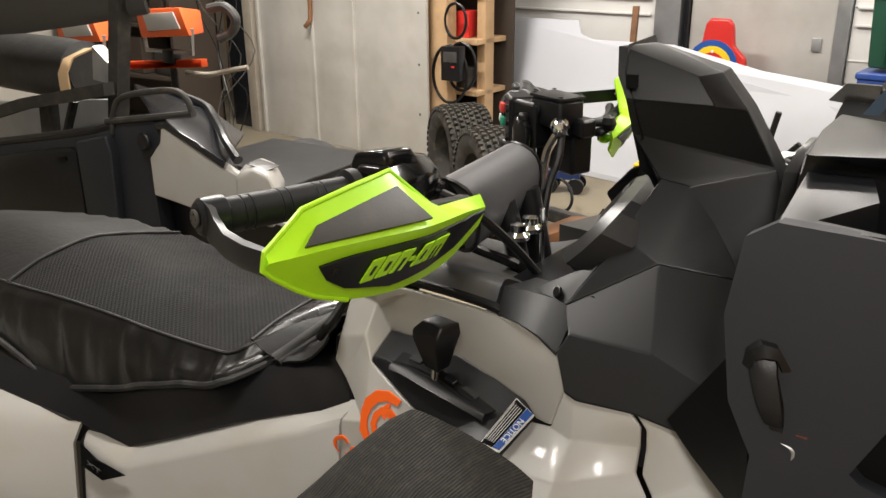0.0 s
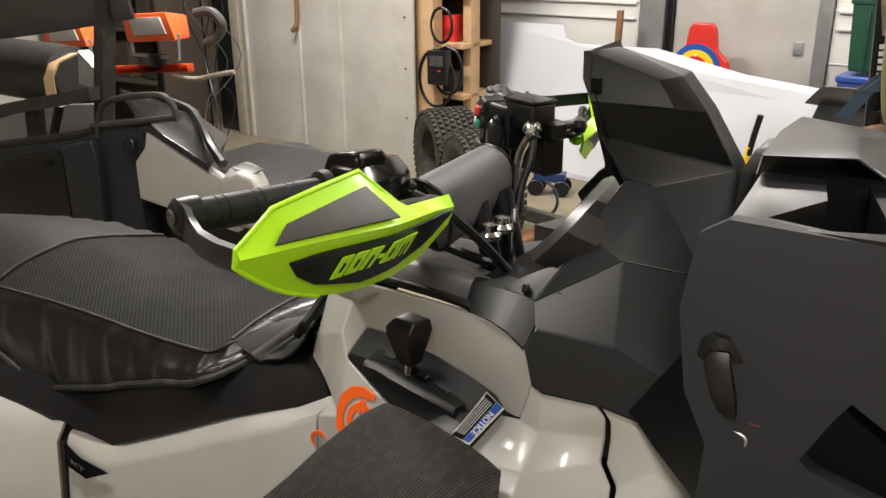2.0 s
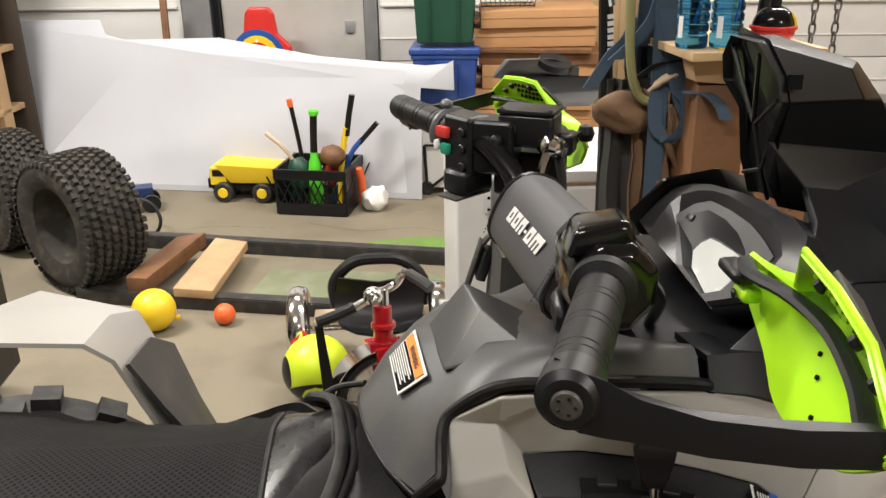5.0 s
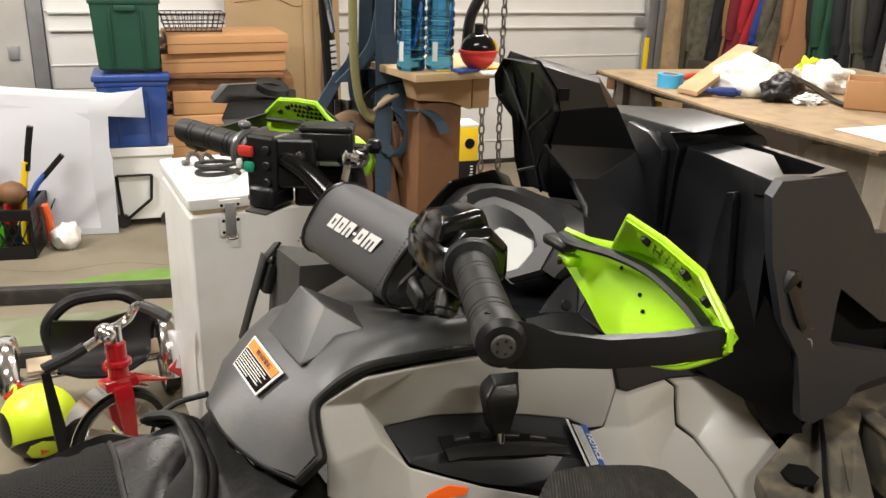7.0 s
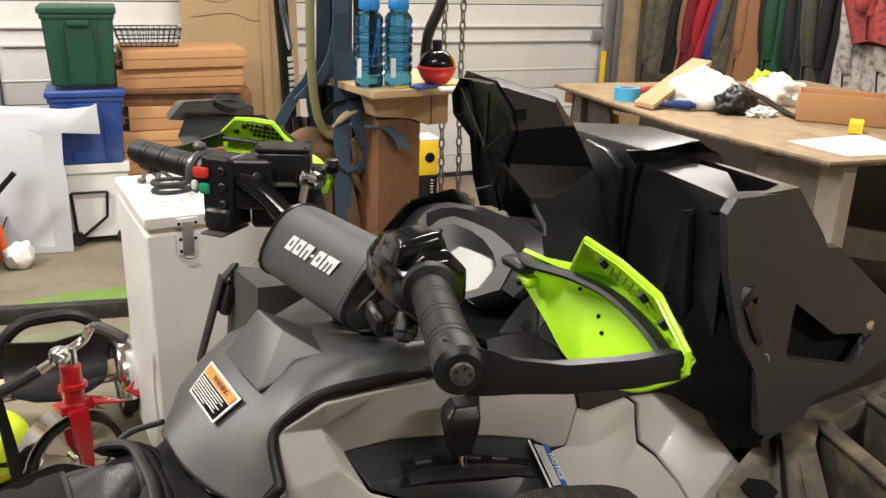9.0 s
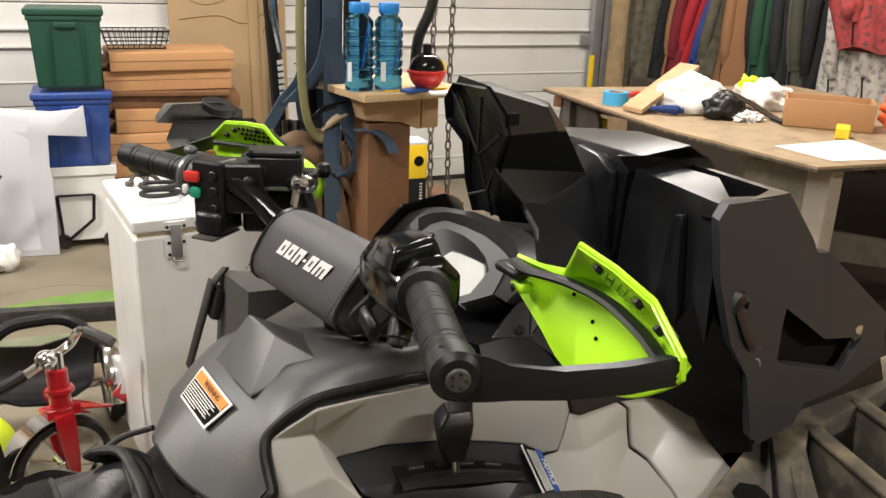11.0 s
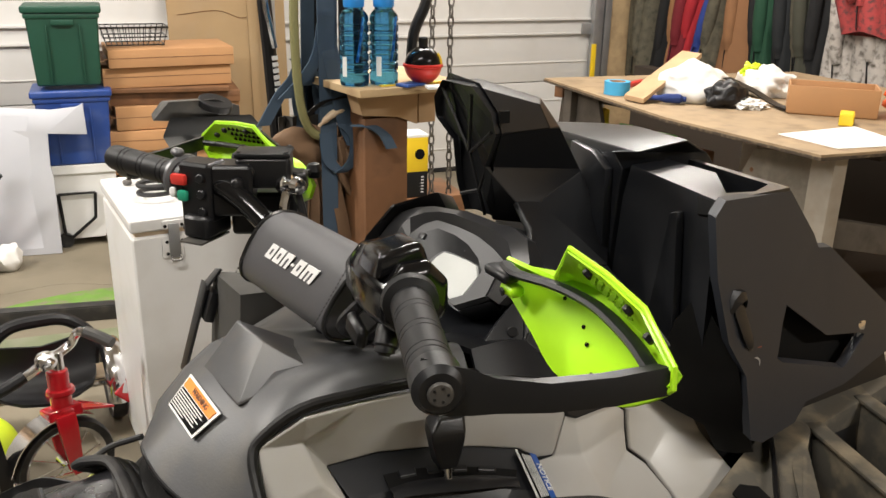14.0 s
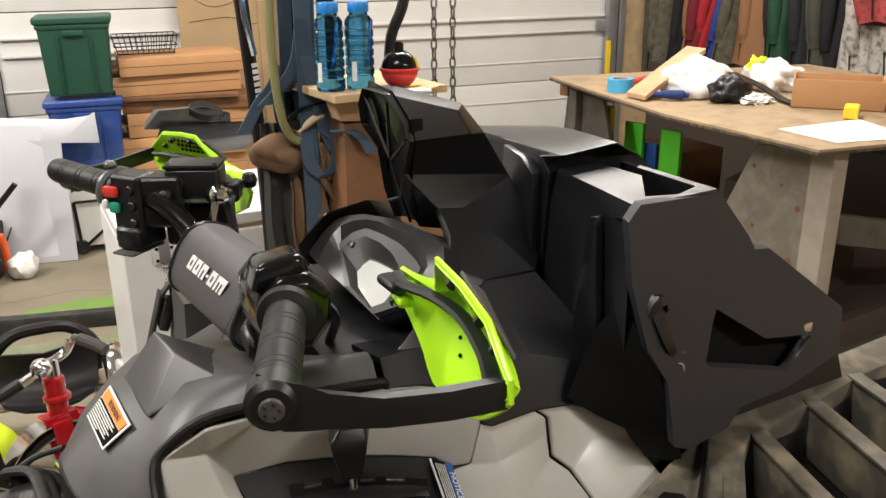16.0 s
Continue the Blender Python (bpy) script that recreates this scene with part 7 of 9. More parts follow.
for k in (1, -1):
    part("fork", bev(b_loft([[(c + RD[0] * w + WD[0] * (o + q), RD[1] * w + WD[1] * (o + q), z) for w, q in ((-h, -0.008), (h, -0.008), (h, 0.008), (-h, 0.008))] for c, o, h, z in ((0.014, 0.036 * k, 0.012, 0.108), (0.010, 0.038 * k, 0.018, 0.16), (0.006, 0.034 * k, 0.024, 0.24), (0.006, 0.026 * k, 0.024, 0.272))], True, True), 0.004), M_REDGLOSS, tr, "red steel fork blade")
part("fork_crown", bev(b_box(0.085, 0.06, 0.03, pose(0.010, 0.005, 0.275, -12, 0, 18)), 0.008), M_REDGLOSS, tr)
part("head_tube", b_cyl((0.012, 0.01, 0.29), (0.0, 0.12, 1), 0.026, 0.11, 18, 0.004), M_REDGLOSS, tr)
part("collar", b_cyl((0.012, 0.008, 0.285), (0.0, 0.12, 1), 0.034, 0.018, 18, 0.004), M_REDGLOSS, tr)
part("collar", b_cyl((0.014, 0.014, 0.335), (0.0, 0.12, 1), 0.034, 0.018, 18, 0.004), M_REDGLOSS, tr)
part("handlebar_stem", b_cyl((0.015, 0.022, 0.395), (0.0, 0.12, 1), 0.016, 0.05, 14), M_CHROME, tr)
part("handlebar", b_tube([(-0.16, -0.02, 0.375), (-0.08, 0.0, 0.395), (0.0, 0.02, 0.43), (0.05, 0.04, 0.45), (0.075, 0.02, 0.49), (0.12, -0.01, 0.475)], 0.0115, 10, 6), M_CHROME, tr)
part("bell", b_lathe([(0.003, 0), (0.026, 0), (0.024, 0.012), (0.012, 0.022), (0.003, 0.024)], 18, axis((-0.01, 0.0, 0.435), (-0.1, -0.6, 0.8))), M_CHROME, tr)
part("handgrip", b_tube([(-0.16, -0.02, 0.375), (-0.10, -0.005, 0.39), (-0.06, 0.005, 0.405)], 0.015, 10, 2), M_BLK, tr)
part("handgrip", b_tube([(0.085, 0.015, 0.49), (0.12, -0.01, 0.475), (0.14, -0.03, 0.465)], 0.015, 10, 2), M_DKGREY, tr)
part("front_fender", b_loft([[Vector((-RD[0] * 0.142 * math.cos(a) + WD[0] * s, -RD[1] * 0.142 * math.cos(a) + WD[1] * s, 0.125 + 0.142 * math.sin(a))) for s in (-0.03, -0.015, 0.015, 0.03)] for a in [radians(12 + 11 * k) for k in range(11)]], thick=0.003), M_CHROME, tr, "chrome front fender", 60)
part("fender_tip", b_slab([(0.055, -0.015, 0.268), (0.135, 0.025, 0.236), (0.12, 0.055, 0.228), (0.05, 0.045, 0.262)], (0, 0, 0.008), 0.003), M_REDGLOSS, tr)
part("crank", b_tube([(0.012, -0.05, 0.118), (-0.06, -0.075, 0.135), (-0.12, -0.09, 0.150)], 0.006, 8, 1), M_CHROME, tr)
part("frame_tube", b_tube([(0.012, 0.02, 0.31), (0.02, 0.12, 0.27), (0.02, 0.26, 0.17), (0.0, 0.42, 0.12)], 0.02, 10, 5), M_REDGLOSS, tr)
part("rear_axle", b_tube([(-0.26, 0.42, 0.115), (0.19, 0.42, 0.115)], 0.010, 8, 1), M_CHROME, tr)
for x in (-0.255, 0.185):
    ring_wheel((x, 0.42, 0.115), (1, 0, 0), 0.115, 0.042)
    part("rear_fender", b_loft([[(x + s, 0.42 - (0.138 - d) * math.cos(a), 0.115 + (0.138 - d) * math.sin(a)) for s, d in ((-0.032, 0.022), (-0.028, 0.011), (-0.018, 0.003), (0, 0), (0.018, 0.003), (0.028, 0.011), (0.032, 0.022))] for a in [radians(-5 + 14 * k) for k in range(13)]], thick=0.003), M_CHROME, tr, "chrome rear fender", 60)
    part("reflector", bev(b_box(0.055, 0.012, 0.055, pose(x, 0.285, 0.118, -20, 45, 0)), 0.004), M_REDGLOSS, tr, "red diamond reflector")
part("step", bev(b_box(0.40, 0.09, 0.012, pose(-0.01, 0.44, 0.14)), 0.004), M_CREAM, tr, "cream rear step")
seat_rows = []
for k in range(9):
    t = k / 8
    a = radians(-20 + 125 * t)
    seat_rows.append([(0.14 * s * (1 - 0.25 * (t - 0.6) ** 2 * 3), 0.33 + 0.10 * math.sin(a) + (0.02 if abs(s) == 1 else 0) * (1 - t), 0.13 + 0.08 * (1 - math.cos(a)) + 0.02 * abs(s) + 0.06 * max(0, t - 0.4)) for s in (-1, -0.7, 0, 0.7, 1)])
part("seat", b_loft(seat_rows, thick=0.008), M_BLK, tr, "black moulded seat", 60)
part("seat_back", b_tube([(-0.135, 0.43, 0.18), (-0.14, 0.45, 0.26), (-0.08, 0.46, 0.320), (0.0, 0.462, 0.330), (0.08, 0.46, 0.320), (0.14, 0.45, 0.26), (0.135, 0.43, 0.18)], 0.019, 10, 5), M_BLK, tr)
part("seat_back_low", b_slab([(-0.13, 0.43, 0.14), (0.13, 0.43, 0.14), (0.135, 0.45, 0.25), (-0.135, 0.45, 0.25)], (0, 0.012, 0), 0.004), M_BLK, tr)
part("tassel", b_loft([[(-0.165, -0.022, 0.365), (-0.145, -0.018, 0.365)], [(-0.155, -0.04, 0.20), (-0.125, -0.035, 0.20)], [(-0.145, -0.05, 0.06), (-0.105, -0.045, 0.06)]], thick=0.012), M_BLK, tr, "black handlebar tassel")

for ob in tr.children:
    if ob.name.split(".")[0] in ("head_tube", "collar", "handlebar_stem", "handlebar", "bell", "handgrip", "fork_crown", "tassel"):
        ob.matrix_basis = Matrix.Translation((0, 0, -0.024))

# wooden stand with bottles, straps, fork
st = thing("wooden_stand", "rough brown wooden stand with a strand-board top", "stand", pose(0.60, 0.95, 0, 0, 0, 4))
part("column", b_box(0.105, 0.10, 1.03, pose(-0.004, 0.02, 0), 0.003), M_BROWN, st)
part("column_board", b_box(0.108, 0.012, 0.90, pose(-0.004, -0.038, 0.12), 0.002), M_BROWN, st)
part("bracket", b_slab([(-0.085, -0.055, 1.08), (0.07, -0.055, 1.07), (0.07, -0.055, 1.0), (0.02, -0.055, 1.02), (-0.07, -0.055, 1.03)], (0, 0.05, 0), 0.003), M_WOOD, st)
part("block", b_box(0.045, 0.05, 0.075, pose(0.095, -0.03, 1.002), 0.003), M_WOOD, st)
part("top", b_box(0.27, 0.30, 0.016, pose(0.02, 0.02, 1.082), 0.002), M_OSB, st)
solo("yellow_tape", b_box(0.15, 0.012, 0.003, pose(0, 0, 0), 0), M_YEL, "yellow tape strip on the stand edge", "tape", pose(0.63, 0.845, 1.0985, 0, 0, 0))
for k, (x, y) in enumerate(((0.515, 0.885), (0.578, 0.875))):
    bo = thing("blue_bottle", "ribbed translucent blue bottle with a blue cap and wand", "bottle", pose(x, y, 1.0985, 0, 0, 20 * k), "bottles on the stand")
    prof = [(0.004, 0.0), (0.029, 0.001), (0.0305, 0.006)]
    for j in range(6):
        z = 0.012 + j * 0.0195
        prof += [(0.0305, z), (0.0305, z + 0.012), (0.0275, z + 0.015), (0.0275, z + 0.017)]
    prof += [(0.030, 0.132), (0.029, 0.142), (0.022, 0.151), (0.019, 0.153), (0.019, 0.160), (0.004, 0.160)]
    part("bottle", b_lathe(prof, 24), M_BLUEGLASS, bo, "ribbed blue bottle")
    part("cap", b_lathe([(0.004, 0.158), (0.021, 0.158), (0.022, 0.162), (0.022, 0.176), (0.020, 0.179), (0.004, 0.179)], 24), M_CAPBLUE, bo)
    part("wand", b_tube([(0.008, -0.0262, 0.14), (0.002, -0.0268, 0.09), (-0.006, -0.0265, 0.05)], 0.0028, 6, 3), M_CAPBLUE, bo)
    part("label", b_loft([[(0.0312 * math.sin(a), -0.0312 * math.cos(a), z) for a in [radians(-75 + 10 * j) for j in range(3)]] for z in (0.02, 0.06)], thick=0.0006), M_PAPER, bo)
bb = thing("bobber", "large black and red round bobber with a yellow stripe", "bobber", pose(0.653, 0.840, 1.0985))
def cap_bm(r, z0, a0, a1):
    return b_lathe([(max(0.001, r * math.sin(radians(a))), z0 - r * math.cos(radians(a))) for a in range(a0, a1 + 1, 10)], 24)
part("lower_half", cap_bm(0.040, 0.040, 0, 90), M_RED, bb, "red lower half")
part("upper_half", cap_bm(0.039, 0.041, 90, 180), M_GLOSS, bb, "glossy black upper half")
part("rim", b_lathe([(0.036, 0.036), (0.043, 0.038), (0.043, 0.043), (0.036, 0.045)], 24), M_RED, bb)
part("stem", b_cyl((0, 0, 0.076), (0, 0, 1), 0.010, 0.022, 12), M_BLK, bb)
part("stripe", b_tube([(0.030, -0.026, 0.036), (0.029, -0.025, 0.052), (0.024, -0.021, 0.066)], 0.003, 6, 3), M_YEL, bb)
for k, (x, y, mt, rz) in enumerate(((0.62, 0.83, M_BLUELAB, 20), (0.66, 0.775, M_PAPER, -15), (0.70, 0.80, M_TANTAPE, 40))):
    solo("small_packet", b_box(0.06, 0.035, 0.006, pose(0, 0, 0), 0.002), mt, "small flat packet lying on the stand", "packet", pose(x, y, 1.0985, 0, 0, rz), "packets on the stand")
solo("black_helmet_strap", b_tube([(0.655, 0.90, 1.12), (0.665, 0.905, 1.20), (0.69, 0.90, 1.26), (0.71, 0.905, 1.33)], 0.012, 8, 4), M_BLK, "black strap hanging behind the bobber", "strap")


def webbing(name, label, pts, w, mt, cat="strap", grp="hanging straps"):
    """A flat strap along a smooth line."""
    line = spline(pts, 5)
    return solo(name, b_loft([[p + Vector((-w / 2, 0, 0)), p + Vector((w / 2, 0, 0))] for p in line], thick=0.004), mt, label, cat, group=grp, angle=60)


webbing("strap", "blue-grey harness strap hanging down", [(0.545, 1.0, 2.95), (0.51, 1.0, 1.27), (0.515, 1.0, 1.15), (0.54, 1.0, 1.05), (0.565, 1.0, 0.99)], 0.030, M_STRAP)
webbing("strap", "blue-grey harness strap hanging down", [(0.47, 1.02, 2.95), (0.465, 1.02, 1.25), (0.44, 1.02, 1.12), (0.40, 1.02, 1.07), (0.355, 1.02, 1.0)], 0.030, M_STRAP)
webbing("strap", "wide blue-grey harness strap in a loop", [(0.44, 1.03, 1.14), (0.50, 1.03, 1.08), (0.55, 1.03, 1.0), (0.545, 1.03, 0.93), (0.50, 1.03, 0.91)], 0.034, M_STRAP)
webbing("strap", "blue-grey strap folded over the stand edge", [(0.545, 0.965, 1.0), (0.59, 0.955, 1.0), (0.60, 0.95, 0.965), (0.575, 0.95, 0.955)], 0.02, M_STRAP)
webbing("strap", "black webbing hanging behind the harness", [(0.50, 1.06, 2.95), (0.495, 1.06, 1.2), (0.485, 1.06, 1.0), (0.49, 1.06, 0.85)], 0.035, M_BLK)
webbing("strap", "black webbing hanging beside the bottles", [(0.575, 1.04, 2.95), (0.565, 1.04, 1.2), (0.56, 1.04, 1.05)], 0.04, M_BLK)
webbing("strap", "wide blue-grey harness strap hanging beside the bottles", [(0.50, 0.985, 2.95), (0.492, 0.985, 1.30), (0.50, 0.985, 1.16), (0.52, 0.98, 1.06), (0.53, 0.975, 1.00), (0.55, 0.97, 0.95)], 0.038, M_STRAP)
webbing("strap", "blue-grey harness strap crossing the others", [(0.40, 1.0, 1.06), (0.44, 0.995, 1.10), (0.475, 0.99, 1.15), (0.49, 0.99, 1.22)], 0.030, M_STRAP)
webbing("strap", "blue-grey strap end hanging over the stand side", [(0.535, 0.93, 1.005), (0.56, 0.90, 1.005), (0.585, 0.885, 0.985), (0.60, 0.88, 0.955)], 0.026, M_STRAP)
webbing("strap", "blue-grey harness loop hanging low", [(0.52, 0.97, 1.0), (0.548, 0.965, 0.97), (0.545, 0.965, 0.92), (0.515, 0.97, 0.895), (0.49, 0.975, 0.92), (0.485, 0.98, 0.98)], 0.030, M_STRAP)
webbing("strap", "black webbing strap crossing the harness", [(0.44, 0.985, 1.02), (0.48, 0.98, 1.05), (0.53, 0.975, 1.06)], 0.016, M_BLK)
webbing("strap", "tan canvas strap hanging beside the stand", [(0.53, 0.99, 0.96), (0.54, 0.99, 0.88), (0.57, 0.985, 0.82), (0.555, 0.98, 0.72)], 0.022, M_CANVAS)
webbing("strap", "tan canvas strap hanging beside the stand", [(0.49, 0.99, 0.94), (0.505, 0.99, 0.86), (0.52, 0.985, 0.78), (0.53, 0.98, 0.70)], 0.03, M_CANVAS)
solo("hose", b_tube([(0.435, 0.98, 2.95), (0.425, 0.98, 1.5), (0.42, 0.98, 1.2), (0.43, 0.985, 1.05), (0.455, 0.99, 0.985), (0.49, 0.99, 0.97)], 0.010, 10, 6), M_HOSE, "olive green hose hanging in a long loop", "hose")
knot = bmesh.new()
bmesh.ops.create_icosphere(knot, subdivisions=3, radius=0.06)
for v in knot.verts:
    v.co *= 1 + 0.5 * noise.noise(v.co * 22)
solo("bundled_bag", knot, M_CANVAS, "crumpled brown canvas bundle tied to the straps", "bundle", pose(0.44, 1.03, 0.945) @ Matrix.Diagonal((1.1, 0.6, 0.7, 1)), angle=60)
def crumpled_flap(label, x0, x1, z0, z1, y, seed, mt):
    """A stiff creased cloth flap hanging by its upper edge."""
    rows_ = []
    for i in range(9):
        t = i / 8
        rows_.append([Vector((x0 + (x1 - x0) * u + 0.012 * noise.noise(Vector((t * 3, u * 2, seed))) * t, y + 0.030 * noise.noise(Vector((u * 5.5, t * 1.6, seed))) + 0.008 * noise.noise(Vector((u * 14, t * 6, seed))), z0 + (z1 - z0) * t + 0.03 * t * noise.noise(Vector((u * 4, seed, 7.0))))) for u in [k / 10 for k in range(11)]])
    return solo("canvas_flap", b_loft(rows_, thick=0.004), mt, label, "bundle", group="canvas bundle by the stand", angle=40)


crumpled_flap("creased tan leather flap hanging by the straps", 0.50, 0.565, 0.965, 0.80, 1.0, 1.3, M_CANVAS)
crumpled_flap("creased tan leather flap hanging by the straps", 0.455, 0.53, 0.99, 0.70, 1.03, 4.1, M_CANVAS)
crumpled_flap("dark crumpled cloth behind the harness", 0.40, 0.50, 1.01, 0.62, 1.06, 7.7, M_GREYFAB)
crumpled_flap("dark blue crumpled cloth behind the harness", 0.44, 0.54, 1.13, 0.93, 1.055, 2.9, M_STRAP)
for p in ([(0.47, 0.985, 0.995), (0.50, 0.98, 1.02), (0.53, 0.978, 1.03)], [(0.50, 0.985, 0.93), (0.52, 0.98, 0.88), (0.545, 0.98, 0.83)], [(0.535, 0.985, 0.94), (0.55, 0.98, 0.90), (0.575, 0.98, 0.86)]):
    solo("pale_handle", b_tube(p, [0.004, 0.008, 0.009, 0.007, 0.004], 10, 4), M_CREAM if p[0][0] < 0.48 else M_CANVAS, "worn pale handle poking out of the harness", "handle", group="handles in the harness")
bf = thing("bicycle_fork", "black bicycle suspension fork standing upright", "bicycle fork", pose(0.365, 1.08, 0))
part("leg", b_tube([(0.055, 0, 0), (0.045, 0, 0.9), (0.02, 0, 1.35), (0.01, 0, 2.0)], 0.016, 10, 2), M_BLK, bf)
part("stanchion", b_tube([(0.026, 0.02, 1.22), (0.045, 0.02, 1.30), (0.060, 0.02, 1.42)], 0.009, 8, 1), M_CHROME, bf)
solo("door_track", b_box(0.04, 0.04, 2.6, pose(1.315, 3.815, 0), 0.004), M_GALV, "galvanised steel door track beside the plywood", "door track")
part("stanchion", b_tube([(0.04, -0.012, 1.16), (0.025, -0.012, 1.24), (0.02, -0.012, 1.32)], 0.008, 8, 1), M_CHROME, bf)
for k in range(7):
    part("mark", b_box(0.013, 0.002, 0.009, pose(0.0435 - 0.0008 * k, -0.0175, 1.05 + 0.014 * k, 0, -8, 0), 0), M_PAPER, bf)
df = thing("plastic_deflector", "dark grey plastic wind deflector propped on the freezer", "deflector", pose(0.01, 0.08, 0.035))
part("shell", bev(b_loft([[(0.20, 1.40, 0.905), (0.24, 1.38, 0.955), (0.36, 1.38, 0.955), (0.43, 1.40, 0.93), (0.43, 1.40, 0.90), (0.30, 1.40, 0.895)], [(0.22, 1.52, 0.90), (0.25, 1.52, 0.935), (0.36, 1.52, 0.935), (0.42, 1.52, 0.92), (0.42, 1.52, 0.89), (0.30, 1.52, 0.885)]], True, True), 0.005), M_DKGREY, df, "faceted plastic shell")
part("shell", bev(b_loft([[(0.22, 1.40, 0.86), (0.24, 1.38, 0.915), (0.46, 1.40, 0.905), (0.50, 1.42, 0.86)], [(0.26, 1.50, 0.80), (0.27, 1.50, 0.86), (0.46, 1.50, 0.86), (0.49, 1.50, 0.80)]], True, True), 0.006), M_BLKM, df)
part("cup", b_cyl((0.36, 1.395, 0.93), (0.2, -0.3, 1), 0.045, 0.02, 20), M_BLK, df)
part("prop", b_tube([(0.30, 1.46, 0.722), (0.31, 1.46, 0.83), (0.31, 1.46, 0.90)], 0.014, 8, 2), M_BLK, df)
yl = thing("battery_box", "yellow and black boxed battery on a crate", "box", pose(1.42, 2.35, 0.38, 0, 0, -8))
part("carton", b_box(0.095, 0.12, 0.15, pose(0, 0, 0.11), 0.003), M_YEL, yl)
part("carton_lower", b_box(0.092, 0.118, 0.11, pose(0, 0, 0), 0.003), M_BLK, yl)
part("carton_top", b_box(0.096, 0.121, 0.012, pose(0, 0, 0.255), 0.002), M_PAPER, yl)
part("emblem", b_cyl((0.01, -0.0605, 0.185), (0, -1, 0), 0.022, 0.001, 18, 0.0003), M_MARKSHADE, yl)
for k in range(6):
    part("mark", b_box(0.012, 0.002, 0.004, pose(0.022, -0.0595, 0.02 + 0.013 * k), 0), M_PAPER, yl)
solo("low_crate", b_box(0.34, 0.30, 0.378, pose(0, 0, 0), 0.006), M_BROWN, "low brown wooden crate behind the stand", "crate", pose(1.48, 2.42, 0, 0, 0, -8))
for x, y in ((1.47, 2.28), (1.56, 2.29)):
    chn = bmesh.new()
    n = 74
    for k in range(n):
        z = 0.03 + k * 0.0395
        ring = []
        for j in range(10):
            a = 2 * math.pi * j / 10
            u, v = 0.011 * math.cos(a), 0.0255 * math.sin(a)
            ring.append((x + (u if k % 2 else 0) + 0.004 * math.sin(k * 0.2), y + (0 if k % 2 else u), z + v))
        chn = join(chn, b_tube(ring + [ring[0]], 0.0042, 5, 1, 1.0, False))
    solo("chain", chn, M_CHAIN, "steel link chain hanging from the ceiling", "chain", group="hanging chains")

# work table
TT = [(2.03, 2.28), (1.86, 1.35), (1.86, 0.73), (3.15, 0.50), (3.30, 2.0)]
M_KNOTTY = mat("knotty_weathered_plywood", (0.20, 0.175, 0.14), 0.8, var=0.45, scale=13, bump=0.3, fine=60, dirt=(0.30, 0.27, 0.22), dirt_amt=0.6)
M_EDGE = mat("dark_worn_plies", (0.060, 0.042, 0.028), 0.85, var=0.5, scale=40, bump=0.8, fine=80, dirt=(0.20, 0.15, 0.09), dirt_amt=0.7)
M_OLDWOOD = mat("old_grey_brown_wood", (0.085, 0.072, 0.058), 0.85, var=0.4, scale=11, bump=0.5, fine=60, dirt=(0.04, 0.032, 0.024), dirt_amt=0.6)
tbl = thing("work_table", "plywood-topped work table on rough sawhorse legs", "table", pose(0, 0, 0))
part("tabletop", b_slab([(x, y, 0.832) for x, y in TT], (0, 0, 0.018), 0.002), M_TABLETOP, tbl, "stained plywood top")
part("leg", b_box(0.06, 0.08, 0.832, pose(2.0, 0.80, 0.0, 0, 0, 0), 0.004), M_GREYWOOD, tbl)
part("leg", b_box(0.09, 0.04, 0.83, pose(2.06, 2.10, 0.0, 0, 0, 14), 0.004), M_OLDWOOD, tbl)
part("leg", b_box(0.09, 0.09, 0.832, pose(3.0, 0.70, 0.0, 0, 0, 0), 0.004), M_GREYWOOD, tbl)
part("leg", b_box(0.09, 0.09, 0.832, pose(3.05, 1.95, 0.0, 0, 0, 0), 0.004), M_GREYWOOD, tbl)
gus = part("gusset", b_slab([(2.05, 0.86, 0.81), (2.05, 1.12, 0.77), (2.05, 1.30, 0.38), (2.05, 0.80, 0.25)], (0.02, 0, 0), 0.003), M_KNOTTY, tbl, "knotty weathered plywood gusset")
for y, z, r in ((0.93, 0.60, 0.010), (1.00, 0.66, 0.007), (0.94, 0.42, 0.014), (1.10, 0.50, 0.009), (1.12, 0.70, 0.008), (0.88, 0.74, 0.006)):
    part("knot", b_cyl((2.0505, y, z), (-1, 0, 0), r, 0.0015, 12, 0.0005), M_BROWN, gus)
part("gusset", b_slab([(2.06, 1.95, 0.82), (2.06, 2.18, 0.82), (2.06, 2.24, 0.35), (2.06, 1.80, 0.40)], (0.02, 0, 0), 0.003), M_OLDWOOD, tbl)
# rails, one brace and the shelf: colour darkened for shade under the top
part("rail", b_box(0.05, 1.30, 0.045, pose(2.16, 1.42, 0.785, 0, 0, 6), 0.004), M_SHADEWOOD, tbl)
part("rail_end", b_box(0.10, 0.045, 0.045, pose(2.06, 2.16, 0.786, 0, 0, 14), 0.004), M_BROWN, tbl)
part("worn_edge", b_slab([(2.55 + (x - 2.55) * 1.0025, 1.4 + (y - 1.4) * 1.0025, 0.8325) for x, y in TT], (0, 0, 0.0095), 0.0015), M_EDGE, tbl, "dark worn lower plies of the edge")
part("rail", b_box(0.05, 1.3, 0.10, pose(2.12, 1.52, 0.40), 0.004), M_SHADEWOOD, tbl)
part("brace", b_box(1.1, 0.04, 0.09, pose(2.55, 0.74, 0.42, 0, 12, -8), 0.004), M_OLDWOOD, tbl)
part("brace", b_box(1.1, 0.04, 0.09, pose(2.55, 0.72, 0.25, 0, -10, -8), 0.004), M_SHADEWOOD, tbl)
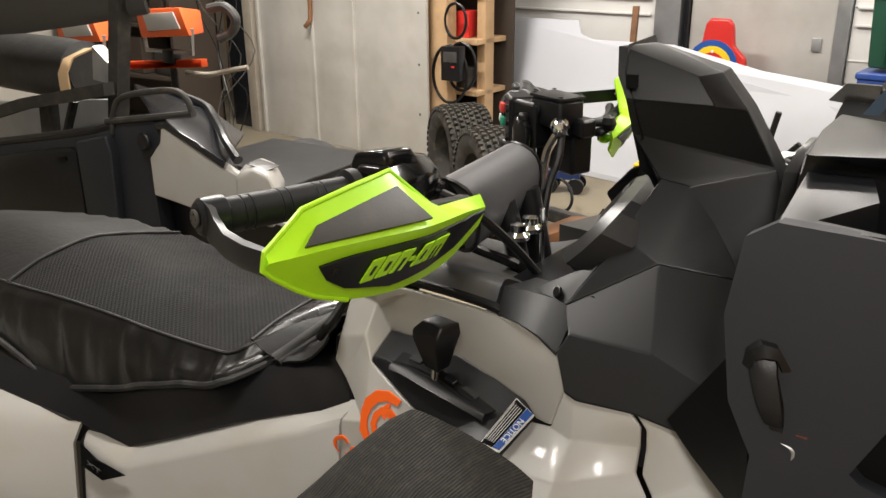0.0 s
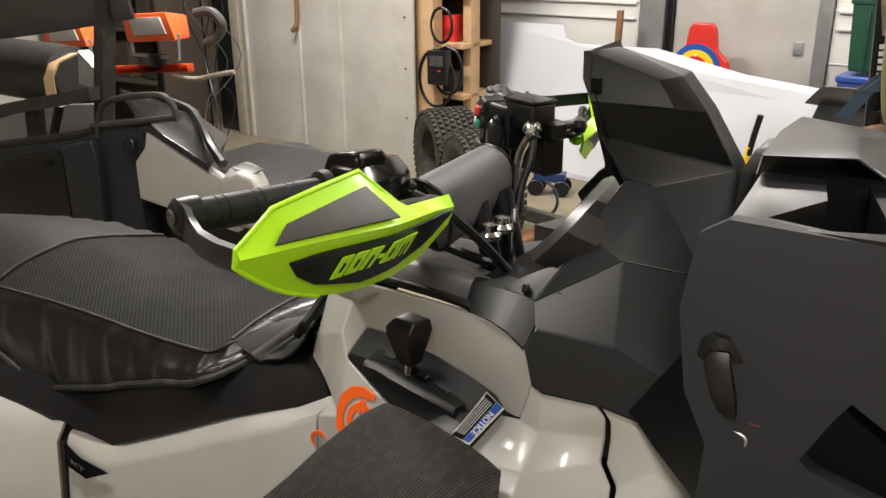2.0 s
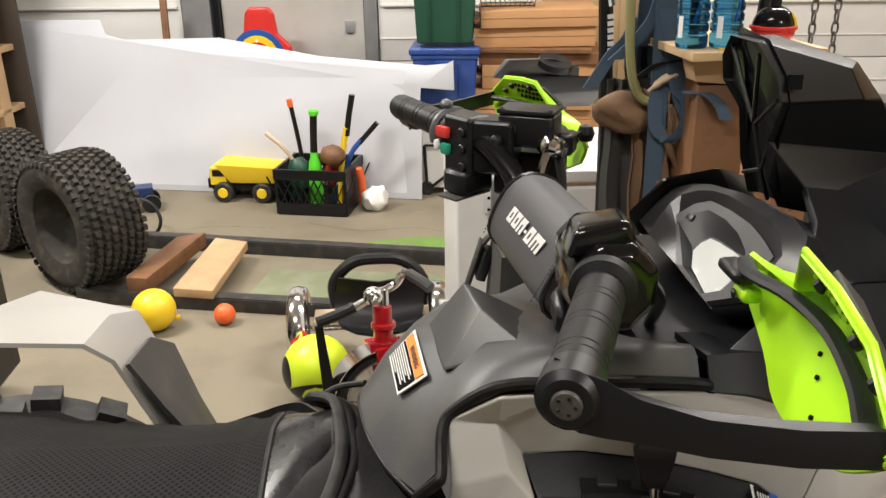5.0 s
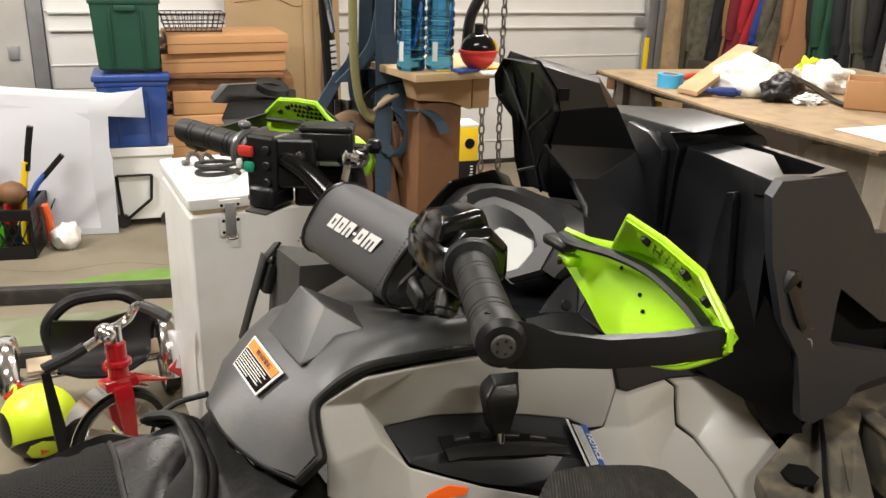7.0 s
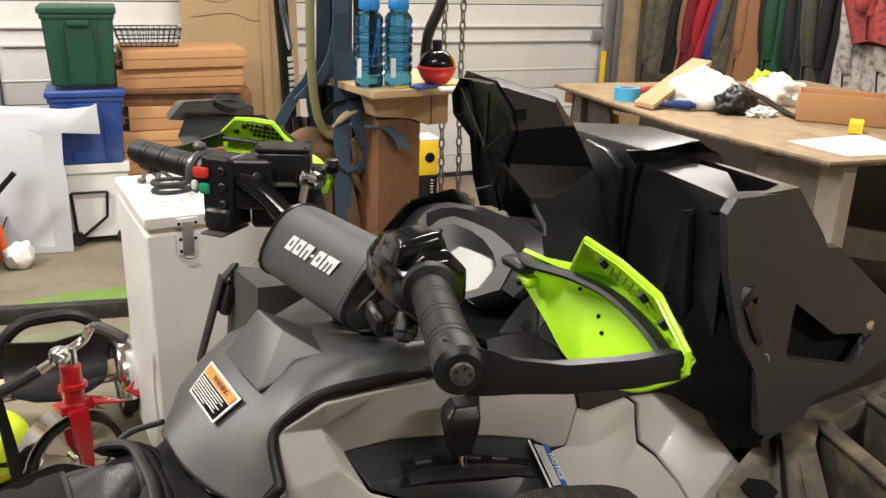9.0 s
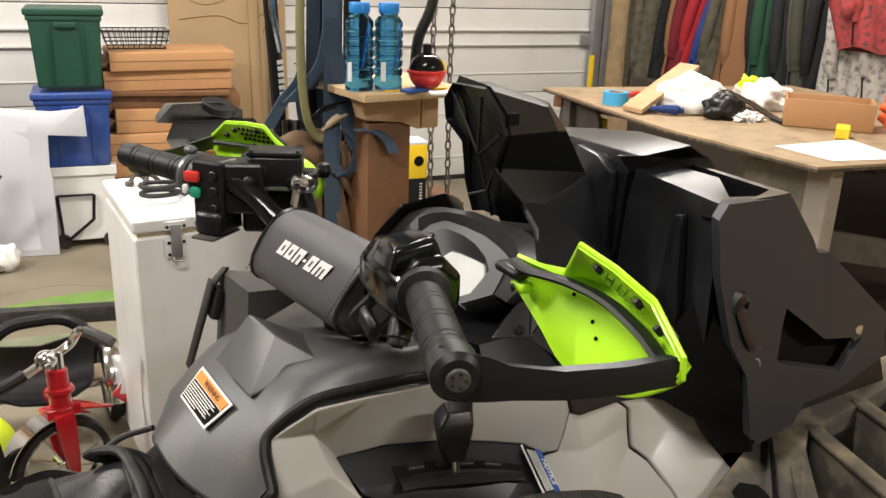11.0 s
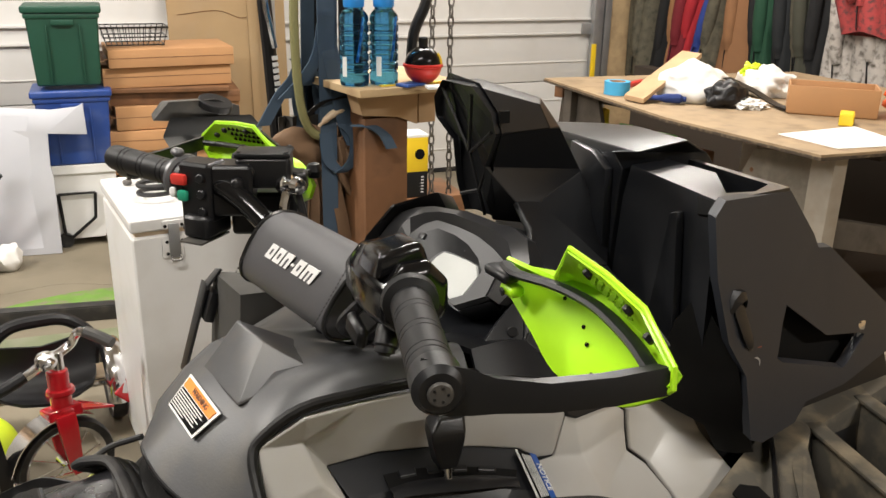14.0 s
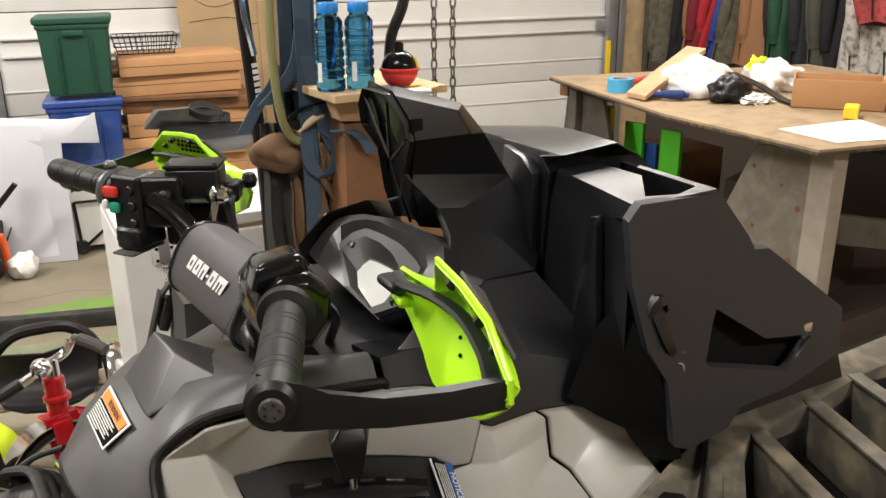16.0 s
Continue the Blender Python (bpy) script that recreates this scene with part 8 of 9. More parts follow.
part("shelf", b_box(1.0, 1.2, 0.02, pose(2.6, 1.4, 0.20), 0.002), M_SHADEWOOD, tbl)
# dark boxes added to make the space under the table read as shade
for k, (x, y, w, h, mt) in enumerate(((2.45, 1.9, 0.22, 0.36, M_BROWN), (2.35, 1.15, 0.25, 0.22, M_SHADEWOOD), (2.6, 1.5, 0.3, 0.28, M_GREYFAB))):
    solo("dark_filler_box", b_box(w, 0.3, h, pose(0, 0, 0), 0.006), mt, "dark box added for the shade under the work table", "box", pose(x, y, 0.2215, 0, 0, 12 * k), "boxes under the table")
for k, (y, mt) in enumerate(((1.92, M_GRNTOY), (1.72, M_GRNTOY), (1.86, M_BLUELAB))):
    solo("folding_seat", b_box(0.02, 0.10 if k < 2 else 0.07, 0.24 if k < 2 else 0.16, pose(0, 0, 0), 0.006), mt, "bright plastic folding toy seat under the table", "seat", pose(2.22 + 0.02 * k, y, 0.4515 + 0.0 * k, 0, 0, 8), "toy seats under the table")
solo("seat_rail", b_box(0.16, 0.5, 0.23, pose(0, 0, 0), 0.01), M_SHADEWOOD, "dark crate that carries the toy seats", "crate", pose(2.28, 1.83, 0.2215))
solo("yellow_post", b_box(0.03, 0.07, 0.75, pose(0, 0, 0), 0.01), M_YEL, "dirty yellow board leaning under the table", "board", pose(2.16, 2.03, 0.0))
# added dark board: hides the wall so that shade shows below the table
solo("dark_backing", b_box(0.10, 2.9, 0.70, pose(0, 0, 0), 0.006), M_SHADEWOOD, "added low dark board for the shade behind the work table", "cabinet", pose(3.50, 1.95, 0, 0, 0, -4))
TZ = 0.8505
tp = thing("tape_roll", "roll of blue masking tape on the work table", "tape", pose(2.03, 1.80, TZ))
part("roll", b_lathe([(0.034, 0), (0.05, 0), (0.05, 0.05), (0.034, 0.05), (0.034, 0)], 28), M_TAPEB, tp)
part("core", b_lathe([(0.030, 0.001), (0.033, 0.001), (0.033, 0.049), (0.030, 0.049), (0.030, 0.001)], 28), M_CARD, tp)
solo("plank_offcut", b_slab([(1.955, 1.67, TZ + 0.004), (1.955, 1.565, TZ + 0.004), (2.30, 1.64, TZ + 0.145), (2.30, 1.745, TZ + 0.145)], (0, 0, 0.018), 0.002), M_WOOD, "orange-brown wood offcut propped on the table", "board")
JM_RAG = mat("navy_rag", (0.012, 0.03, 0.14), 0.85, var=0.3, scale=20, bump=0.5, fine=60)
solo("blue_rag", b_tube([(1.99, 1.60, TZ + 0.02), (2.06, 1.53, TZ + 0.022), (2.10, 1.50, TZ + 0.02)], [0.010, 0.017, 0.018, 0.010], 10, 4), JM_RAG, "dark blue rag on the table", "rag")
solo("red_tool", b_box(0.18, 0.03, 0.015, pose(0, 0, 0), 0.004), M_RED, "red tool handle lying on the table", "tool", pose(2.25, 1.95, TZ, 0, 0, 25))


def lump(name, label, cat, p, sx, sy, sz, mt, rough=0.3, seed=0.0, fr=2.2):
    bm = bmesh.new()
    bmesh.ops.create_icosphere(bm, subdivisions=4, radius=1)
    for v in bm.verts:
        q = v.co * fr + Vector((seed, 0, 0))
        v.co *= 1 + rough * noise.noise(q) + rough * 0.4 * noise.noise(q * 3)
        v.co.z = max(v.co.z, -0.55)
        v.co = Vector((v.co.x * sx, v.co.y * sy, (v.co.z + 0.55) * sz))
    return solo(name, bm, mt, label, cat, pose(*p), angle=70)


lump("plastic_bag", "full crumpled white plastic bag on the work table", "bag", (2.22, 1.59, TZ), 0.150, 0.12, 0.088, M_BAGW, 0.22, 1.0, 1.5)
lump("plastic_bag", "limp white and yellow plastic bag on the work table", "bag", (2.56, 1.55, TZ), 0.10, 0.10, 0.07, M_BAGW, 0.4, 5.0)
lump("bag_knot", "yellow bag handles on the table", "bag", (2.52, 1.58, TZ + 0.07), 0.05, 0.03, 0.035, M_SOCCER, 0.5, 7.0)
lump("goggles", "black goggles lying on the work table", "goggles", (2.22, 1.42, TZ), 0.085, 0.06, 0.06, M_BLK, 0.3, 3.0)
webbing("goggle_strap", "black elastic goggle strap lying on the table", [(2.30, 1.50, TZ + 0.09), (2.36, 1.42, TZ + 0.05), (2.38, 1.34, TZ + 0.015), (2.34, 1.24, TZ + 0.012)], 0.04, M_BLK, "strap", "")
lump("clear_packet", "crinkled clear plastic packet beside the goggles", "packet", (2.27, 1.36, TZ), 0.06, 0.05, 0.02, M_BAGW, 0.5, 9.0, 4)
cx = thing("open_carton", "low brown cardboard carton on the work table", "box", pose(2.47, 1.17, TZ, 0, 0, -50))
for a, b, w_, d_ in ((0, -0.085, 0.29, 0.006), (0, 0.085, 0.29, 0.006), (-0.143, 0, 0.006, 0.17), (0.143, 0, 0.006, 0.17)):
    part("wall", b_box(w_, d_, 0.095, pose(a, b, 0.004), 0.001), M_CARD, cx)
part("bottom", b_box(0.285, 0.165, 0.004, pose(0, 0, 0), 0), M_CARD, cx)
cx2 = thing("open_carton", "brown cardboard carton behind the tape measure", "box", pose(2.82, 1.02, TZ, 0, 0, 10))
part("carton", b_box(0.22, 0.2, 0.12, pose(0, 0, 0), 0.003), M_CARD, cx2)
tm = thing("tape_measure", "yellow tape measure on the work table", "tape measure", pose(2.33, 1.00, TZ, 0, 0, 35))
part("case", bev(b_box(0.085, 0.045, 0.040), 0.010, 3), M_YEL, tm)
part("pad", b_box(0.05, 0.047, 0.022, pose(-0.01, 0, 0.006), 0.004), M_BLK, tm)
solo("paper_sheet", b_slab([(1.98, 0.98, TZ), (2.32, 0.96, TZ), (2.22, 0.70, TZ), (1.97, 0.76, TZ)], (0, 0, 0.002), 0), M_PAPER, "white printed paper lying on the work table", "paper")
lump("orange_cloth", "orange safety cloth on the work table", "cloth", (2.72, 0.98, TZ), 0.12, 0.12, 0.10, M_ORANGE, 0.4, 4.0)
webbing("dark_strap", "dark strap hanging under the table edge", [(2.25, 0.74, 0.83), (2.26, 0.73, 0.78), (2.25, 0.73, 0.70)], 0.03, M_BLK, "strap", "")


# garments on the side wall
def garment(mt, label, bl, br, zb, tl, tr_, x0, seed):
    """A hanging coat seen edge-on: a folded body that leans from its hem to its rail, with a sleeve and a hem."""
    rows_ = []
    zt = 1.66
    for k in range(13):
        t = k / 12
        z = zb + (zt - zb) * t
        u = (z - zb) / (1.19 - zb)
        a = bl + (tl - bl) * u
        b = br + (tr_ - br) * u
        c, w = (a + b) / 2, abs(a - b) / 2 + 0.02
        if u > 1.2:
            w = w * (1 - 0.5 * (u - 1.2))
        ring = []
        for q in range(26):
            an = 2 * math.pi * q / 26
            f = 1 + 0.16 * noise.noise(Vector((math.cos(an) * 2.2 + seed, math.sin(an) * 2.2, t * 1.6))) + 0.10 * math.sin(an * 6 + seed * 3 + t * 2.0)
            ring.append((x0 + 0.10 * math.sin(an) * f, c + w * math.cos(an) * f, z + 0.015 * math.sin(an * 3 + seed) * (1 - t)))
        rows_.append(ring)
    jk = thing("jacket", label + " hanging on the strand-board wall", "jacket", pose(0, 0, 0), "jackets on the wall")
    part("body", b_loft(rows_, True, True), mt, jk, "", 70)
    m_ = (bl + br) / 2
    n_ = (tl + tr_) / 2
    part("sleeve", b_tube([(x0 - 0.07, n_ + (n_ - m_) * 0.6, 1.46), (x0 - 0.105, n_, 1.19), (x0 - 0.10, m_ * 0.55 + n_ * 0.45, zb + 0.24), (x0 - 0.085, m_ * 0.75 + n_ * 0.25, zb + 0.14)], [0.03, 0.036, 0.038, 0.034, 0.03], 10, 5), mt, jk, "", 70)
    part("zip", b_tube([(x0 - 0.104, m_ + 0.01, zb + 0.02), (x0 - 0.108, (m_ + n_) / 2 + 0.01, zb + 0.26), (x0 - 0.106, n_ + 0.01, 1.2)], 0.004, 6, 4), M_BLKM, jk)
    part("hanger_hook", b_tube([(x0, n_ * 1.6 - m_ * 0.6, 1.64), (x0, n_ * 1.6 - m_ * 0.6, 1.70)], 0.004, 6, 1), M_CHAIN, jk)
    return jk


def cloth(name, col, var=0.2, dirt=None, amt=0.0, sc=10):
    return mat(name, col, 0.85, var=var, scale=sc, bump=0.5, fine=160, dirt=dirt, dirt_amt=amt)


JM = {"black": cloth("black_cloth", (0.009, 0.009, 0.010)), "camo": cloth("camo_cloth", (0.11, 0.098, 0.068), 0.5, (0.05, 0.05, 0.035), 1.0, 16), "tan": cloth("duck_tan", (0.33, 0.17, 0.075)), "maroon": cloth("maroon_cloth", (0.17, 0.012, 0.02)), "red": cloth("red_cloth", (0.42, 0.02, 0.03)), "blue": cloth("blue_cloth", (0.03, 0.06, 0.28)), "brown": cloth("brown_duck", (0.28, 0.135, 0.06)), "green": cloth("dark_green_cloth", (0.012, 0.06, 0.03)), "dark": cloth("charcoal_cloth", (0.012, 0.014, 0.016)), "snow": cloth("pale_camo", (0.52, 0.48, 0.44), 0.25, (0.10, 0.085, 0.07), 1.0, 18), "plaid": cloth("red_plaid", (0.38, 0.05, 0.05), 0.4, (0.05, 0.04, 0.04), 1.0, 24)}
JM["olive"] = cloth("olive_cloth", (0.05, 0.05, 0.035))
RACK = [("camo", 3.80, 3.58, 0.58, 3.81, 3.52, "dark camouflage jacket"), ("black", 3.66, 3.40, 0.62, 3.54, 3.35, "black work jacket"), ("tan", 3.52, 3.38, 0.70, 3.47, 3.31, "tan duck work jacket"), ("maroon", 3.40, 3.30, 0.69, 3.35, 3.22, "maroon jacket"), ("red", 3.35, 3.27, 0.74, 3.26, 3.15, "bright red jacket"), ("blue", 3.31, 3.16, 0.69, 3.16, 3.01, "blue jacket"), ("camo", 3.16, 3.04, 0.69, 3.04, 2.97, "grey camouflage jacket"), ("brown", 3.07, 2.77, 0.70, 3.00, 2.82, "heavy brown duck coat"), ("black", 2.78, 2.71, 0.71, 2.83, 2.72, "black fleece jacket")]
RACK += [("green", 2.74, 2.60, 0.72, 2.74, 2.61, "dark green jacket"), ("dark", 2.60, 2.47, 0.69, 2.64, 2.51, "charcoal shell jacket"), ("camo", 2.50, 2.38, 0.71, 2.53, 2.44, "olive camouflage jacket"), ("olive", 2.41, 2.35, 0.72, 2.46, 2.38, "olive jacket"), ("black", 2.40, 2.31, 0.71, 2.40, 2.27, "black winter jacket"), ("snow", 2.35, 2.01, 0.70, 2.30, 2.17, "pale tree-pattern camouflage jacket"), ("plaid", 2.14, 1.89, 1.01, 2.22, 1.94, "red plaid shirt"), ("snow", 2.09, 1.83, 0.74, 2.12, 1.94, "pale camouflage trousers"), ("camo", 1.85, 1.60, 0.74, 1.95, 1.70, "camouflage coat")]
for k, (c, bl, br, zb, tl, t_r, lab) in enumerate(RACK):
    garment(JM[c], lab, bl, br, zb, tl, t_r, 3.90 + 0.03 * (k % 3) - (0.05 if c == "plaid" else 0), k * 1.7)
solo("coat_rail", b_tube([(4.05, 4.2, 1.70), (3.93, 1.3, 1.70)], 0.016, 8, 1), M_GALV, "steel rail that carries the jackets", "rail")


# ---- the corner behind the quad: side-by-side vehicle, steel panel, lights, tyres ----
M_DKGLOSS = mat("dark_gloss_plastic", (0.016, 0.0165, 0.019), 0.26, var=0.2, scale=8, bump=0.1, fine=400)
M_COVER = mat("black_cover_fabric", (0.018, 0.0175, 0.017), 0.6, var=0.3, scale=12, bump=0.6, fine=60, dirt=(0.035, 0.033, 0.030), dirt_amt=0.5)
ss = thing("side_by_side", "grey and black side-by-side utility vehicle parked behind the quad", "vehicle", pose(0, 0, 0))
Y0 = 0.72
part("bed_side", bev(b_slab([(-2.75, Y0, 0.60), (-2.109, Y0, 0.715), (-1.736, Y0, 0.785), (-1.60, Y0, 0.815), (-1.57, Y0, 0.845), (-1.40, Y0, 0.86), (-1.395, Y0, 0.80), (-1.45, Y0, 0.74), (-1.45, Y0, 0.42), (-2.75, Y0, 0.40)], (0, 0.06, 0), 0), 0.012, 3), M_PLATE, ss, "black plastic cargo bed side")
part("bed_rim", b_tube([(-2.75, Y0 + 0.01, 0.605), (-2.109, Y0 + 0.01, 0.720), (-1.736, Y0 + 0.01, 0.790), (-1.60, Y0 + 0.02, 0.822)], 0.014, 8, 5), M_BLKM, ss)
part("bed_recess", bev(b_slab([(-2.75, Y0 - 0.012, 0.52), (-2.106, Y0 - 0.012, 0.68), (-1.80, Y0 - 0.012, 0.738), (-1.775, Y0 - 0.012, 0.725), (-1.775, Y0 - 0.012, 0.45), (-2.75, Y0 - 0.012, 0.42)], (0, 0.014, 0), 0), 0.005), M_BLKM, ss)
part("bed_rib", bev(b_slab([(-1.745, Y0 - 0.03, 0.765), (-1.60, Y0 - 0.03, 0.800), (-1.585, Y0 - 0.03, 0.75), (-1.60, Y0 - 0.03, 0.44), (-1.745, Y0 - 0.03, 0.44)], (0, 0.034, 0), 0), 0.010, 3), M_PLATE, ss, "raised black rib on the bed side")
# dark block painted as the shade in a small slot
part("bed_slot", b_box(0.05, 0.006, 0.014, pose(-1.845, Y0 - 0.015, 0.690, 0, -10, 0), 0.002), M_GAPSHADE, ss)
part("bed_floor", b_box(1.1, 0.5, 0.06, pose(-2.2, Y0 + 0.28, 0.50), 0.01), M_BLK, ss)
part("fender", bev(b_slab([(-1.44, Y0 - 0.01, 0.64), (-1.44, Y0 - 0.01, 0.75), (-1.39, Y0 - 0.01, 0.80), (-1.375, Y0 - 0.01, 0.855), (-1.13, Y0 - 0.01, 0.756), (-1.06, Y0 - 0.01, 0.735), (-1.06, Y0 - 0.01, 0.60)], (0, 0.03, 0), 0), 0.006, 3), M_GREY, ss, "silver-grey fender")
part("fender_cap", bev(b_loft([[(-1.40, Y0 - 0.012, 0.852), (-1.36, Y0 - 0.014, 0.864), (-1.24, Y0 - 0.014, 0.822), (-1.135, Y0 - 0.012, 0.777)], [(-1.56, Y0 + 0.10, 0.882), (-1.45, Y0 + 0.10, 0.876), (-1.31, Y0 + 0.10, 0.836), (-1.21, Y0 + 0.10, 0.788)], [(-1.77, Y0 + 0.23, 0.900), (-1.60, Y0 + 0.23, 0.880), (-1.43, Y0 + 0.23, 0.850), (-1.30, Y0 + 0.23, 0.79)]], thick=0.02), 0.004, 2), M_DKGLOSS, ss, "dark glossy plastic fender lid", 40)
part("fender_edge", b_tube([(-1.62, Y0 + 0.24, 0.885), (-1.45, Y0 + 0.22, 0.862), (-1.36, Y0 + 0.17, 0.845), (-1.25, Y0 + 0.09, 0.835), (-1.17, Y0 + 0.03, 0.82), (-1.10, Y0, 0.785)], 0.014, 8, 5), M_BLKM, ss)
part("hood_corner", bev(b_slab([(-1.10, Y0 - 0.02, 0.62), (-1.10, Y0 - 0.02, 0.745), (-1.03, Y0 - 0.02, 0.775), (-0.98, Y0 - 0.02, 0.765), (-0.95, Y0 - 0.02, 0.72), (-0.97, Y0 - 0.02, 0.62)], (-0.06, 0.10, 0.005), 0), 0.015, 3), M_GREY, ss, "silver-grey hood corner")
part("front_body", bev(b_box(0.44, 0.46, 0.40, pose(-1.24, Y0 + 0.29, 0.30)), 0.03, 3), M_BLKM, ss, "black plastic front body")
part("hood_badge", b_box(0.07, 0.05, 0.003, pose(-1.04, Y0 + 0.03, 0.772, 3, 8, 0), 0.001), M_DKGREY, ss)
part("fender_bolt", b_cyl((-1.446, Y0 - 0.012, 0.798), (0, -1, 0.1), 0.026, 0.012, 16, 0.004), M_BLK, ss, "large black bolt")
part("hand_rail", b_tube([(-1.60, Y0 + 0.0, 0.80), (-1.585, Y0, 0.86), (-1.53, Y0, 0.915), (-1.33, Y0, 0.95), (-1.27, Y0, 0.93), (-1.255, Y0, 0.885)], 0.0092, 10, 5), M_BLKSTL, ss, "bent black hand rail")
part("rail_foot", b_tube([(-1.62, Y0, 0.835), (-1.40, Y0, 0.87), (-1.25, Y0, 0.895)], 0.010, 8, 2), M_BLKSTL, ss)
part("cage_post", b_loft([[(x - 0.034, 0.955, z), (x + 0.012, 0.955, z), (x + 0.012, 1.005, z), (x - 0.034, 1.005, z)] for x, z in ((-1.93, 0.62), (-1.876, 0.86), (-1.81, 1.155), (-1.74, 1.48))], True, True), M_BLKSTL, ss, "black roll cage post", 20)
part("soft_top", b_loft([[(x, y, z) for x, z in ((-3.0, 0.965), (-2.38, 1.02), (-2.03, 1.066), (-1.72, 1.112))] for y, z_ in ((1.0, 0),)] + [[(x, y, z + dz) for x, z in ((-3.0, 0.965), (-2.38, 1.02), (-2.03, 1.066), (-1.715, 1.112))] for y, dz in ((0.985, 0.03), (0.98, 0.10), (0.99, 0.22), (1.05, 0.34), (1.2, 0.37))], thick=0.012), M_GREYFAB, ss, "black fabric soft top", 50)
part("side_bar", b_loft([[(x, 0.88, z - 0.021), (x, 0.88, z + 0.021), (x, 0.92, z + 0.021), (x, 0.92, z - 0.021)] for x, z in ((-2.9, 0.63), (-2.3, 0.793), (-1.83, 0.885))], True, True), M_BLKSTL, ss, "black side bar", 20)
part("brace", b_loft([[(x - 0.034, 0.93, z), (x + 0.036, 0.93, z), (x + 0.036, 0.96, z), (x - 0.034, 0.96, z)] for x, z in ((-2.27, 0.56), (-2.25, 0.65), (-2.232, 0.80))], True, True), M_BLKSTL, ss, "", 20)
part("brace", b_tube([(-2.19, 0.95, 0.62), (-2.17, 0.95, 0.678), (-2.06, 0.93, 0.825)], 0.016, 8, 1), M_BLKSTL, ss)
part("inner_panel", b_slab([(-2.75, 1.02, 0.5), (-2.75, 1.02, 0.74), (-1.95, 1.02, 0.82), (-1.90, 1.02, 0.5)], (0, 0.03, 0), 0.004), M_GALV, ss, "grey inner panel")
part("rolled_cover", b_tube([(-3.2, 1.26, 0.865), (-2.8, 1.24, 0.86), (-2.44, 1.22, 0.858), (-2.36, 1.22, 0.856)], [0.115, 0.118, 0.118, 0.115, 0.09], 18, 4), M_COVER, ss, "rolled black soft cover")
part("cover_strap", b_loft([[(x - 0.035, y, z), (x + 0.035, y - 0.01, z + 0.01)] for x, y, z in ((-2.25, 1.16, 0.955), (-2.285, 1.09, 0.925), (-2.31, 1.075, 0.87), (-2.31, 1.075, 0.82), (-2.315, 1.08, 0.77), (-2.345, 1.09, 0.72))], thick=0.006), M_TANTAPE, ss, "tan strap", 60)
part("buckle", bev(b_slab([(-2.132, 1.08, 0.983), (-2.039, 1.08, 0.915), (-2.047, 1.08, 0.852), (-2.154, 1.08, 0.862)], (0.0, 0.05, 0), 0), 0.006), M_GALV, ss, "grey metal bracket")
for wx in (-2.55, -1.62):
    for wy in (0.93, 1.55):
        wl = part("wheel", b_cyl((wx, wy - 0.11, 0.30), (0, 1, 0), 0.17, 0.22, 20, 0.01), M_BLKM, ss)
        part("tyre", b_loft([[(wx + r * math.cos(2 * math.pi * k / 28), wy + q, 0.30 + r * math.sin(2 * math.pi * k / 28)) for k in range(28)] for r, q in ((0.16, -0.11), (0.27, -0.12), (0.30, -0.08), (0.30, 0.08), (0.27, 0.12), (0.16, 0.11))], True), M_RUB, wl)
part("chassis", b_box(1.5, 0.5, 0.30, pose(-2.15, 1.20, 0.25), 0.02), M_BLK, ss)

# corrugated steel panel, post, shelf
mp = thing("steel_panel", "tall dented sheet-steel panel standing on edge", "panel", pose(-3.78, 3.64, 0, 0, 0, -7.1))
for k, (u0, u1, dy) in enumerate(((0.0, 0.56, 0.0), (0.56, 0.93, -0.004), (0.93, 1.53, 0.0))):
    part("sheet", b_box(u1 - u0, 0.02, 2.4, pose((u0 + u1) / 2, dy, 0.0), 0.003), M_STEEL, mp)
for u in (0.02, 0.56, 0.935):
    part("fold", b_box(0.026, 0.022, 2.4, pose(u, -0.018, 0), 0.006), M_STEEL, mp)
part("edge_post", b_box(0.09, 0.09, 2.4, pose(-0.07, 0.0, 0), 0.006), M_GREYWOOD, mp)
part("edge_board", b_box(0.26, 0.05, 2.4, pose(-0.25, 0.04, 0), 0.006), M_DKGLOSS, mp, "dark steel edge board")
for k in range(7):
    part("rivet", b_cyl((1.47, -0.011, 0.3 + 0.3 * k), (0, -1, 0), 0.008, 0.004, 8, 0.001), M_CHAIN, mp)
part("hook", b_tube([(0.57, -0.03, 1.30), (0.57, -0.035, 0.86), (0.565, -0.05, 0.80), (0.54, -0.06, 0.77)], 0.016, 8, 4), M_BROWN, mp, "rusty bent hook")
sv = thing("tool_shelf", "open wooden shelf crammed with red and black tools", "shelf", pose(-2.30, 3.72, 0, 0, 0, -7))
part("post", b_box(0.14, 0.09, 2.4, pose(0.10, -0.16, 0), 0.005), M_WOOD, sv, "raw wooden post")
part("post", b_box(0.06, 0.09, 2.4, pose(0.30, 0.0, 0), 0.005), M_WOOD, sv)
part("post", b_box(0.06, 0.30, 2.4, pose(-0.16, 0.0, 0), 0.005), M_SHADEWOOD, sv)
for z in (0.12, 0.42, 0.72, 1.05, 1.4):
    part("shelf_board", b_box(0.50, 0.30, 0.03, pose(0.08, 0.02, z), 0.003), M_WOOD, sv)
part("shelf_back", b_box(0.6, 0.02, 2.4, pose(0.08, 0.18, 0), 0.003), M_SHADEWOOD, sv)
random.seed(4)
